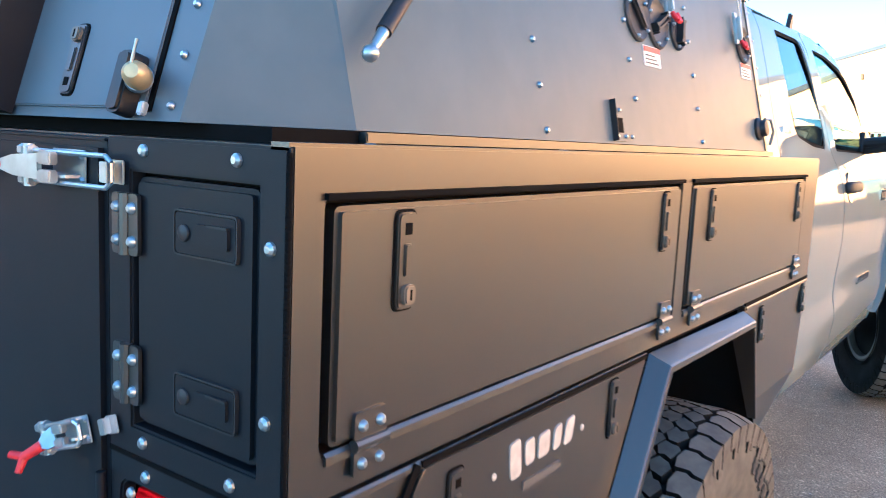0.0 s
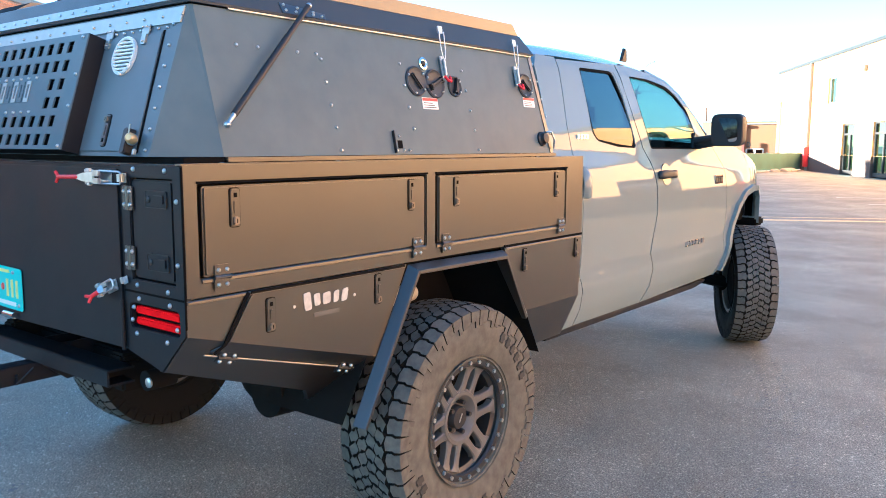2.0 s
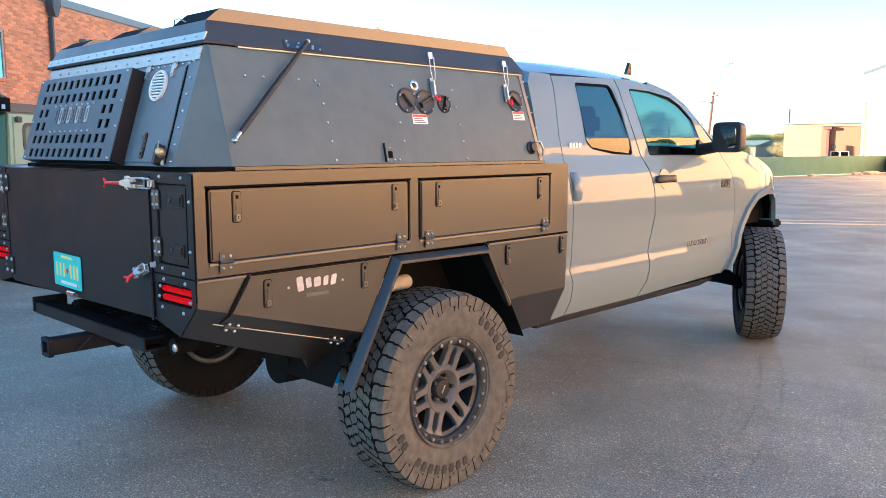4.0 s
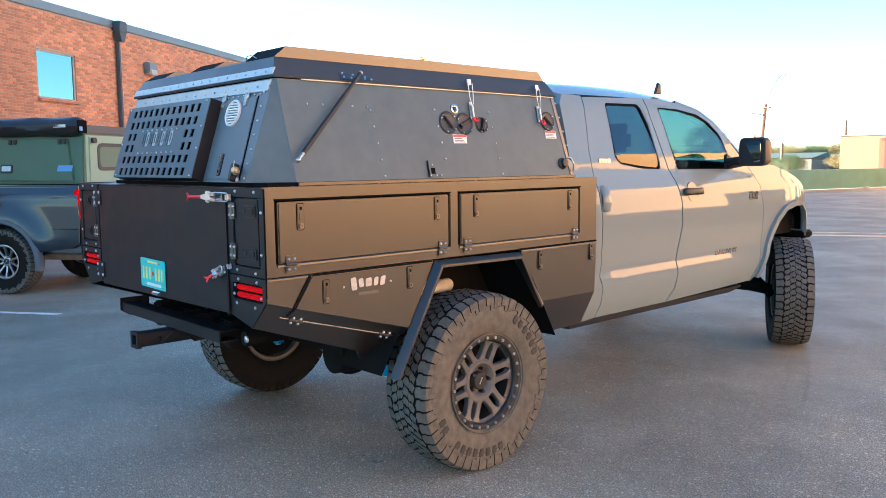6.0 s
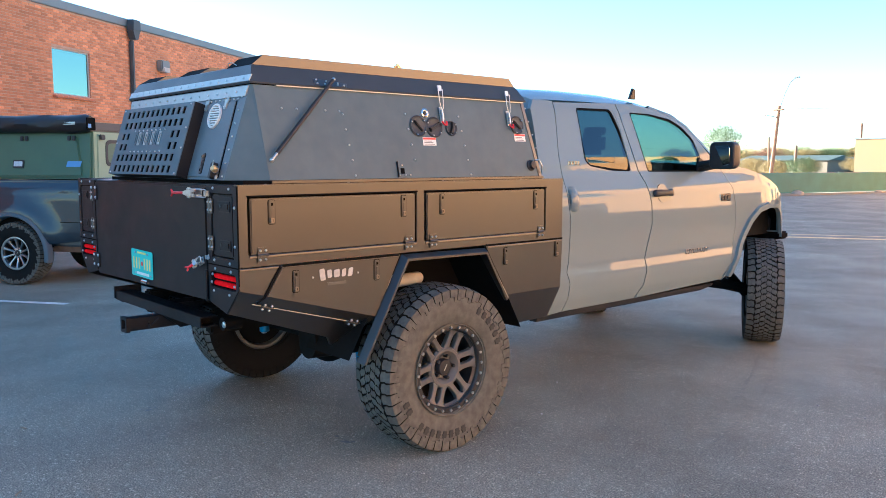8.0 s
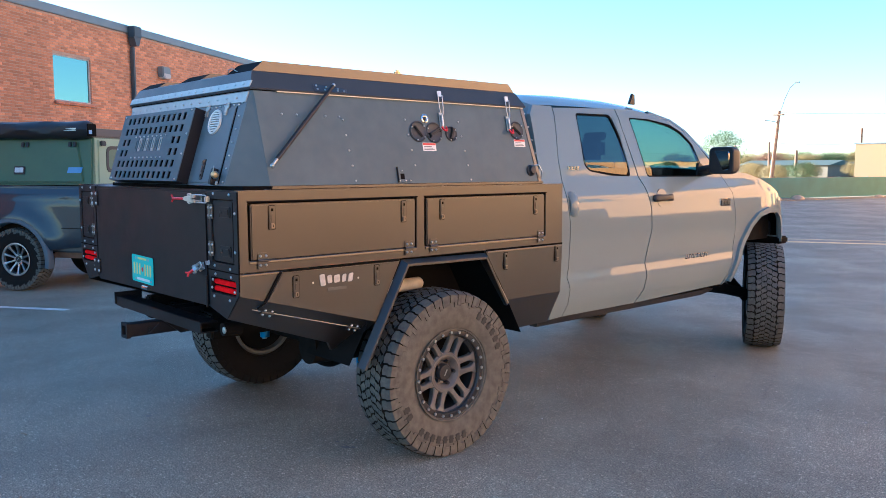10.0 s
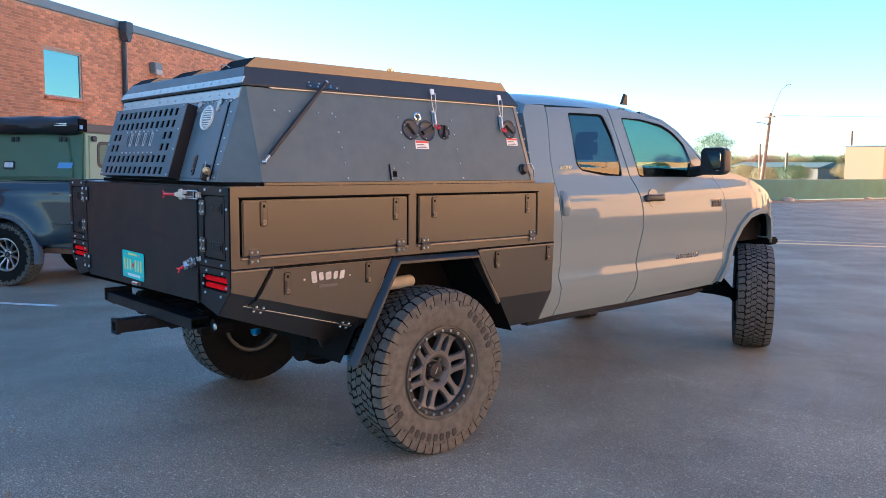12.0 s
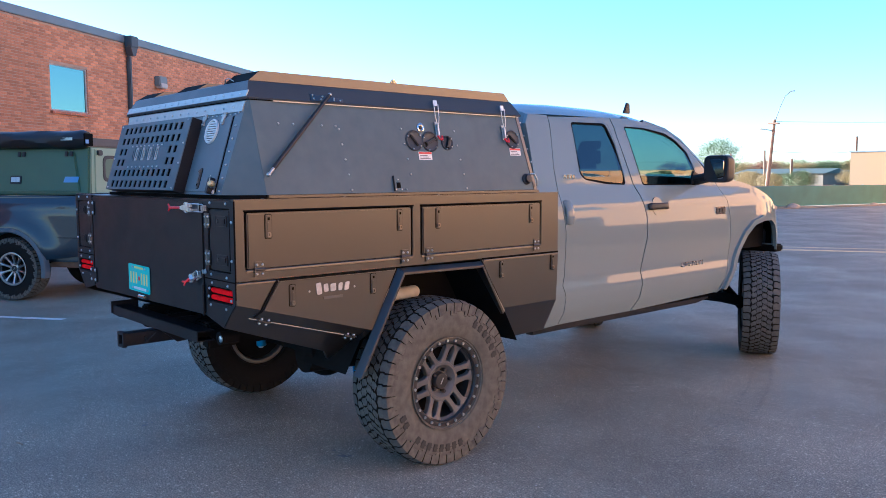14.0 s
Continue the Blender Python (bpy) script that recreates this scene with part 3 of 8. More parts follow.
for k in range(9):
    bm = bmesh.new()
    bmesh.ops.create_icosphere(bm, subdivisions=2, radius=rng.uniform(0.12, 0.3))
    c = F_O + F_D * rng.uniform(4, 23) + Vector((rng.uniform(0.5, 1.2), 0, 0.03))
    for v in bm.verts:
        v.co = Vector((v.co.x * 1.3, v.co.y, v.co.z * 0.7)) * (1 + 0.25 * noise.noise(v.co * 6 + c)) + c
    solo("rock", bm, M_ROCK, "pale rock lying by the fence", "rock", "rocks by the fence")
far = thing("tan_warehouse", (-24, 78, 0), "sunlit tan warehouse beyond the fence", "building")
bm = bmesh.new()
box(bm, (-26.0, 74, 0), (-4, 92, 3.66))
part("wall", bm, mat("tan_painted_block", (0.27, 0.170, 0.080), rough=0.9, var=0.06, scale=0.5), far, smooth=False)
part("roof", box(bmesh.new(), (-26.1, 73.9, 3.66), (-3.9, 92.1, 3.76)), M_COPING, far, smooth=False)


annex = thing("brown_annex", (-17, 76, 0), "orange-brown block building beside the tan warehouse", "building")
bm = slab(bmesh.new(), rect(-22.2, 0, -12, 3.4), rear_plane(72.6), 0.3, holes=[rect(-21.4, 0.5, -19.8, 1.25), rect(-17.2, 0.5, -15.6, 1.25)])
box(bm, (-22.2, 72.9, 0), (-21.9, 79, 3.4)), box(bm, (-12.3, 72.9, 0), (-12, 79, 3.4))
part("wall", bm, mat("orange_brown_block", (0.235, 0.098, 0.040), rough=0.9, var=0.1, scale=0.6), annex, smooth=False)
part("roof", box(bmesh.new(), (-22.3, 72.5, 3.4), (-11.9, 79.1, 3.47)), M_COPING, annex, smooth=False)
M_RUST = mat("rust_red_metal", (0.16, 0.035, 0.018), rough=0.6, var=0.1, scale=2)
pp_ = part("downpipe", box(bmesh.new(), (-21.72, 72.44, 0.0), (-21.46, 72.59, 3.15), 0.02), M_RUST, annex, "rust red downpipe")
part("rain_hopper", box(bmesh.new(), (-21.92, 72.30, 3.12), (-21.22, 72.59, 3.36), 0.03), M_RUST, pp_)
for u0, u1 in ((-21.4, -19.8), (-17.2, -15.6)):
    mid = (u0 + u1) / 2
    wn_ = part("window", slab(bmesh.new(), rect(u0, 0.5, u1, 1.25), rear_plane(72.66), 0.08, holes=[rect(u0 + 0.10, 0.57, mid - 0.06, 1.18), rect(mid + 0.06, 0.57, u1 - 0.10, 1.18)]), M_WHITE, annex, "white window frame")
    part("pane", box(bmesh.new(), (u0 + 0.06, 72.70, 0.54), (u1 - 0.06, 72.72, 1.21)), M_PRIVACY, wn_, "dark pane")
arc_ = [(0.34 * math.cos(k * math.pi / 10 - math.pi / 2), 0.38 + 0.38 * math.sin(k * math.pi / 10 - math.pi / 2)) for k in range(11)]
arc2_ = [(0.21 * math.cos(k * math.pi / 10 - math.pi / 2), 0.38 + 0.25 * math.sin(k * math.pi / 10 - math.pi / 2)) for k in range(11)]
bm = slab(bmesh.new(), [(-0.18, 0.76), (-0.18, 0.0)] + arc_, axes((-21.20, 72.58, 1.35), (0.65, 0, 0), (0, 0, 0.65), (0, -1, 0)), 0.03, holes=[[(-0.05, 0.63), (-0.05, 0.13)] + arc2_])
part("wall_letter", bm, M_BRONZE, annex, "dark capital letter on the wall", smooth=False)


def stripe(a, b, w, m, label):
    a, b = Vector((*a, 0.004)), Vector((*b, 0.004))
    d = (b - a).normalized()
    bm = bmesh.new()
    n = max(2, int((b - a).length / 0.15))
    s = Vector((-d.y, d.x, 0)) * w / 2
    prev = None
    for k in range(n + 1):
        p = a.lerp(b, k / n)
        j = 1 + 0.25 * noise.noise(p * 7)
        cur = (bm.verts.new(p + s * j), bm.verts.new(p - s * j))
        if prev:
            bm.faces.new((prev[0], cur[0], cur[1], prev[1]))
        prev = cur
    solo("road_marking", bm, m, label, "road marking", kind="structure")


stripe((-5.3, -0.1), (-9.5, -3.1), 0.10, M_LINE, "worn white parking line")
stripe((-7.0, 12.4), (12.0, 23.2), 0.30, M_YELLOW, "faded yellow line across the lot")
stripe((-7.4, 13.1), (2.6, 18.6), 0.13, M_YELLOW, "older thin yellow line beside the first")
for k in range(5):
    o = Vector((1.5 + k * 1.35, 26.5 - k * 2.4, 0))
    stripe(o[:2], (o - B_N * -5.0)[:2], 0.1, M_LINE, "worn white parking line")


# oil spots, tyre scuffs, twigs
M_STAIN = mat("oil_darkened_asphalt", (0.11, 0.108, 0.105), rough=0.4, var=0.3, scale=12, fine=0.3, fine_scale=95)
M_SCUFF = mat("scuffed_asphalt", (0.16, 0.155, 0.13), rough=0.6, var=0.3, scale=9, fine=0.45, fine_scale=95)
rng = random.Random(9)
for cx, cy, n, sp in ((0.638, -0.338, 9, 0.05), (-0.75, -0.95, 5, 0.10)):
    bm = bmesh.new()
    for k in range(n):
        ox, oy, r = cx + rng.gauss(0, sp), cy + rng.gauss(0, sp * 0.5), rng.uniform(0.004, 0.013)
        bm.faces.new([bm.verts.new((ox + 1.6 * r * math.cos(a) * (1 + 0.3 * noise.noise((ox, a, oy))), oy + r * math.sin(a), 0.002 + 0.0006 * k)) for a in [j * math.pi / 6 for j in range(12)]])
    solo("oil_spots", bm, M_STAIN, "small dark oil spots on asphalt", "stain", kind="structure")
for r0 in (9.03, 8.89):
    bm = bmesh.new()
    for k in range(52):
        a = radians(8.5 + 17.5 * k / 51 + rng.uniform(-0.05, 0.05))
        w, ln = rng.uniform(0.003, 0.009), rng.uniform(0.008, 0.019)
        if rng.random() < 0.2:
            continue
        c, d, o = Vector((-6.8, -0.447, 0.0025)), Vector((math.cos(a), math.sin(a), 0)), Vector((-math.sin(a), math.cos(a), 0))
        p = c + d * (r0 + rng.uniform(-0.006, 0.006))
        bm.faces.new([bm.verts.new(p + d * x + o * y + d * 0.4 * y) for x, y in ((-w, -ln), (w, -ln * 0.8), (w, ln), (-w, ln * 0.8))])
    solo("tyre_scuff", bm, M_SCUFF, "faint curved tyre print on asphalt", "tyre mark", kind="structure")
bm = bmesh.new()
for k in range(420):
    x, y, r = rng.uniform(-4.5, 5.0), rng.uniform(-2.9, 5.5), 0.0016 + 0.005 * rng.random() ** 2
    bmesh.ops.create_icosphere(bm, subdivisions=1, radius=r, matrix=Matrix.Translation((x, y, r * 0.5)) @ Matrix.Diagonal((1.4, 1, 0.7, 1)))
solo("loose_grit", bm, mat("pale_grit", (0.55, 0.53, 0.49), rough=0.9, var=0.3, scale=3), "scattered pale grit lying on asphalt", "grit", kind="stuff")
for x, y, a, ln in ((2.95, 1.75, 1.0, 0.10), (2.2, -0.2, 0.3, 0.05), (0.2, -2.0, 2.2, 0.05), (3.3, 0.4, 0.6, 0.04), (-0.9, -1.7, 0.1, 0.06), (4.6, 2.3, 1.9, 0.05)):
    bm = tube(bmesh.new(), [(x, y, 0.006), (x + ln * 0.6 * math.cos(a), y + ln * 0.6 * math.sin(a), 0.012), (x + ln * math.cos(a + 0.2), y + ln * math.sin(a + 0.2), 0.006)], 0.004, 6)
    solo("twig", bm, M_DIRT, "pale dry twig lying on asphalt", "twig", "litter on the lot")


# ---- things in the distance ----
def tree(x, y, h, spread, leaf, seed, label, clumps=190):
    r = random.Random(seed)
    t = thing("tree", (x, y, 0), label, "tree", "trees beyond the fence")
    bm = bmesh.new()
    rod(bm, (x, y, 0), (x, y, h * 0.5), 0.03 * h, 0.018 * h, seg=8)
    for k in range(7):
        a = r.uniform(0, 6.3)
        rod(bm, (x, y, h * r.uniform(0.3, 0.5)), (x + math.cos(a) * spread * 0.6, y + math.sin(a) * spread * 0.6, h * r.uniform(0.6, 0.9)), 0.012 * h, 0.004 * h, seg=6)
    part("trunk", bm, M_BARK, t)
    g = np.random.default_rng(seed)
    a, b = g.uniform(0, 6.3, clumps), g.uniform(-1, 1, clumps)
    q = spread * g.uniform(0.3, 1.0, clumps) * np.sqrt(1 - b * b * 0.9)
    c = np.c_[np.cos(a) * q, np.sin(a) * q, h * 0.60 + b * h * 0.36]
    o = np.repeat(c, 70, axis=0) + g.normal(size=(clumps * 70, 3)) * (spread * 0.13, spread * 0.13, spread * 0.10)
    n = g.normal(size=o.shape)
    n /= np.linalg.norm(n, axis=1)[:, None]
    u = np.cross(n, g.normal(size=o.shape))
    u *= (spread * g.uniform(0.012, 0.026, len(o)) / np.linalg.norm(u, axis=1))[:, None]
    w = np.cross(n, u) * 0.6
    me = bpy.data.meshes.new("crown")
    me.from_pydata(np.stack([o + u, o + w, o - u, o - w], axis=1).reshape(-1, 3).tolist(), [], np.arange(len(o) * 4).reshape(-1, 4).tolist())
    me.materials.append(leaf)
    new("crown", me).parent = t


for i, (x, y, h, s, lf, lb) in enumerate([
        (-82, 150, 8.8, 4.6, M_LEAF, "large green tree beyond the lot"), (-88, 172, 4.9, 4.2, M_LEAF2, "yellow autumn tree beyond the fence"), (-82, 170, 5.4, 3.8, M_LEAF3, "rust red autumn tree beyond the fence"),
        (-76, 176, 4.6, 4.0, M_LEAF2, "yellow autumn tree beyond the fence"), (-72, 178, 5.0, 4.0, M_LEAF, "green tree turning yellow in autumn"), (-67, 182, 5.2, 4.4, M_LEAF2, "golden autumn tree beyond the fence"),
        (-63, 185, 4.4, 3.8, M_LEAF, "green tree standing beyond the fence"), (-60, 181, 5.3, 4.2, M_LEAF2, "golden autumn tree beyond the fence"), (-56, 184, 5.0, 4.0, M_LEAF, "green tree standing beyond the fence"),
        (-52, 186, 5.0, 4.4, M_LEAF, "green tree standing beyond the fence"), (-34.5, 72, 1.9, 1.5, M_LEAF2, "yellow shrub behind the green fence"), (-31, 69, 1.7, 1.4, M_LEAF2, "orange shrub behind the green fence"), (-28.0, 68, 1.9, 1.5, M_LEAF, "olive shrub behind the green fence"), (-93, 165, 4.6, 4, M_LEAF, "green tree standing beyond the fence"), (-99, 160, 5.0, 4, M_LEAF2, "golden autumn tree beyond the fence")]):
    tree(x, y, h * (1.0 if h > 8 or h < 3 else 0.88), s, lf, i, lb)

for i in range(13):
    lf, lb = ((M_LEAF2, "golden autumn tree beyond the fence"), (M_LEAF, "green tree standing beyond the fence"), (M_LEAF3, "rust red autumn tree beyond the fence"))[(0, 1, 0, 1, 2)[i % 5]]
    tree(-104 + i * 4.6 + (i * 7 % 5) * 0.6, 196 + (i * 11 % 7) * 1.5, 4.3 + (i * 5 % 4) * 0.35, 3.9, lf, 40 + i, lb)
for i, (x, y, h) in enumerate(((-56, 112, 2.1), (-52, 114, 1.7), (-47.5, 113, 1.9), (-43.5, 118, 2.3), (-60, 110, 1.8), (-39, 112, 2.5), (-36.5, 105, 2.3))):
    tree(x, y, h, 1.7, M_LEAF if i % 3 == 1 else M_LEAF2, 70 + i, "olive shrub behind the green fence" if i % 3 == 1 else "orange shrub behind the green fence")


def utility_pole(x, y, h, r, lean, label, arm=False):
    p = thing("utility_pole", (x, y, 0), label, "utility pole", "poles beyond the fence")
    part("shaft", rod(bmesh.new(), (x, y, 0), (x + lean[0], y + lean[1], h), r, r * 0.7, seg=10), M_WOODPOLE, p)
    if arm:
        t = Vector((x + lean[0], y + lean[1], h))
        side = Vector((0.9, 0.42, 0))
        bm = bmesh.new()
        tube(bm, [t - Vector((0, 0, 0.3)), t + side * 0.35 + Vector((0, 0, 0.9)), t + side * 0.7 + Vector((0, 0, 1.75)), t + side * 1.1 + Vector((0, 0, 2.1))], 0.03)
        tube(bm, [t - Vector((0, 0, 0.9)), t - side * 0.6 - Vector((0, 0, 0.75)), t - side * 0.9 - Vector((0, 0, 0.72))], 0.025)
        part("lamp_arm", bm, M_COPING, p, "curved metal lamp arm")
        part("lamp_head", box(bmesh.new(), t + side * 1.1 + Vector((-0.12, -0.08, 2.06)), t + side * 1.1 + Vector((0.28, 0.14, 2.16)), 0.04), M_COPING, p, "grey lamp head")
        part("crossarm", box(bmesh.new(), t + Vector((-0.45, -0.22, -0.35)), t + Vector((0.35, 0.15, -0.25))), M_WOODPOLE, p)
        part("second_lamp", box(bmesh.new(), t - side * 1.15 + Vector((-0.22, -0.12, -0.78)), t - side * 1.15 + Vector((0.26, 0.14, -0.66)), 0.04), M_FRAME, p, "grey lamp head")


utility_pole(-25.9, 58.0, 5.9, 0.17, (0.45, 0.1), "leaning brown wooden utility pole with street lamp", True)
utility_pole(-41.2, 80.4, 4.0, 0.14, (0, 0), "plain brown wooden utility pole")
utility_pole(-35.8, 77.5, 4.15, 0.13, (-0.1, 0), "plain brown wooden utility pole")
utility_pole(-29.3, 69.5, 3.1, 0.16, (0, 0), "short grey utility pole")
utility_pole(-30.0, 85.5, 5.6, 0.16, (0, 0), "tall wooden utility pole")



def wire(a, b, sag):
    """A thin overhead cable hanging between two poles."""
    a, b = Vector(a), Vector(b)
    pts = [a.lerp(b, k / 10) - Vector((0, 0, sag * 4 * (k / 10) * (1 - k / 10))) for k in range(11)]
    bm, prev = bmesh.new(), None
    for p in pts:
        ring = [bm.verts.new(p + Vector((0, 0.016 * math.cos(k * 1.257), 0.016 * math.sin(k * 1.257)))) for k in range(5)]
        if prev:
            for k in range(5):
                bm.faces.new((prev[k], prev[(k + 1) % 5], ring[(k + 1) % 5], ring[k]))
        prev = ring
    solo("overhead_wire", bm, M_COPING, "thin dark overhead cable between poles", "cable", "overhead cables")


wire((-25.45, 58.1, 5.75), (-2.0, 61.0, 5.3), 0.3)
wire((-41.2, 80.4, 3.95), (-35.9, 77.5, 4.1), 0.1)
wire((-35.9, 77.5, 4.1), (-30.0, 85.5, 4.0), 0.15)
wire((-58.0, 95.0, 4.6), (-41.2, 80.4, 3.95), 0.3)
for x0, x1, y0, h, lb in ((-62, -48, 120, 1.85, "low tan house with green-grey roof beyond the fence"), (-50, -41, 128, 1.6, "low tan house beyond the fence")):
    hs = thing("far_house", ((x0 + x1) / 2, y0, 0), lb, "house", "houses beyond the fence")
    part("wall", boxes(((x0, y0, 0), (x1, y0 + 9, h))), mat("pale_render", (0.20, 0.155, 0.105), rough=0.9, var=0.1, scale=0.6), hs, smooth=False)
    bm = slab(bmesh.new(), [(y0 - 0.5, h), (y0 + 9.5, h), (y0 + 4.5, h + 0.8)], axes((x1 + 0.4, 0, 0), (0, 1, 0), (0, 0, 1), (1, 0, 0)), x1 - x0 + 0.8)
    part("roof", bm, mat("grey_shingles", (0.095, 0.115, 0.095), rough=0.85, var=0.15, scale=1.5), hs, "grey pitched roof", smooth=False)
bin_ = thing("dumpster", (-1.0, 31.7, 0), "green steel dumpster standing by the cream building", "dumpster")
bm = bmesh.new()
slab(bm, [(-0.85, 0.15), (0.85, 0.15), (1.0, 1.45), (-1.0, 1.45)], axes((-0.7, 31.0, 0), (0.87, 0.49, 0), (0, 0, 1), (0.49, -0.87, 0)), 1.4, bevel=0.03)
part("body", bm, M_BIN, bin_)
bm = bmesh.new()
box(bm, (-1.02, -1.42, 1.45), (1.02, 0.05, 1.62), 0.03, Matrix.Translation((-0.7, 31.0, 0)) @ Matrix.Rotation(math.atan2(0.49, 0.87), 4, "Z") @ Matrix.Diagonal((1, -1, 1, 1)))
part("lid", bm, M_BIN, bin_)
for sx in (-0.7, 0.7):
    bm = bmesh.new()
    c = Vector((-0.7, 31.0, 0)) + Vector((0.87, 0.49, 0)) * sx
    box(bm, c + Vector((-0.06, 0, 0)), c + Vector((0.06, 0.12, 0.16)), 0.01)
    part("caster", bm, M_TRIM, bin_)

# ---- the truck's cab ----
ZS = [0.50, 0.58, 0.70, 0.80, 0.845, 0.895, 0.93, 1.00, 1.10, 1.20, 1.30, 1.40, 1.43, 1.48, 1.55, 1.58, 1.62, 1.70, 1.85, 1.98, 2.06]
XS = [0.930, 0.963, 0.996, 1.006, 1.005, 0.993, 0.990, 0.989, 0.991, 0.990, 0.985, 0.973, 0.964, 0.945, 0.919, 0.912, 0.902, 0.879, 0.835, 0.792, 0.747]


def half_width(z):
    """Half the body's width at a height, smoothed between the stations."""
    k = 0.011
    return sum(float(np.interp(z + d, ZS, XS)) * w for d, w in ((-2 * k, 1), (-k, 2), (0, 3), (k, 2), (2 * k, 1))) / 9


def cab_side(s, inset=0.0, flat=False):
    def fx(y, z):
        h = half_width(z) - inset
        if y > 3.9 and not flat:
            h -= 0.10 * ((y - 3.9) / 0.6) ** 2      # the nose tapers
        return CX + s * h
    return fx


def pane_side(s):
    """The curved side glass: nearly upright along its foot, leaning in above."""
    foot, top = half_width(1.55) - 0.014, half_width(2.0) - 0.010

    def fx(y, z):
        d = z - 1.55
        bend = 0.0 if d < 0.07 else ((d - 0.07) ** 2 / 0.12 if d < 0.13 else d - 0.10)
        return CX + s * (foot - 0.09 * d - (foot - top - 0.09 * 0.45) / 0.35 * bend)
    return fx


truck = thing("pickup_truck", (CX, WB / 2, 0), "cement grey lifted double-cab pickup truck parked on asphalt", "pickup truck")
REAR_EDGE = [(1.36, 2.035), (1.32, 1.85), (1.285, 1.68), (1.28, 1.53), (1.285, 1.39), (1.30, 1.25), (1.285, 0.95), (1.26, 0.88), (1.285, 0.80), (1.275, 0.70), (1.24, 0.615)]
SPLIT = [(2.08, 2.06), (2.085, 1.91), (2.16, 1.56), (2.21, 1.47), (2.25, 1.32), (2.25, 1.16), (2.165, 0.91), (2.175, 0.81), (2.15, 0.71), (2.07, 0.615)]
FRONT_EDGE = [(3.34, 1.56), (3.45, 1.41), (3.485, 1.24), (3.48, 1.05), (3.41, 0.78), (3.30, 0.64)]
PILLAR = [(2.30, 2.06), (2.52, 2.04), (2.77, 1.985), (2.95, 1.90), (3.12, 1.77)]
G = 0.006
REAR_GLASS = rounded([(1.555, 1.64), (1.585, 2.00), (1.98, 2.005), (2.03, 1.86), (2.065, 1.56), (1.84, 1.57), (1.60, 1.60)], 0.03)
FRONT_GLASS = rounded([(2.215, 1.995), (2.265, 1.68), (2.285, 1.555), (3.10, 1.55), (3.055, 1.66), (3.00, 1.81), (2.87, 1.905), (2.74, 1.955), (2.48, 1.99)], 0.025)


def grown(poly, d):
    c = Vector((sum(p[0] for p in poly) / len(poly), sum(p[1] for p in poly) / len(poly)))
    return [Vector(p) + (Vector(p) - c).normalized() * d for p in poly]


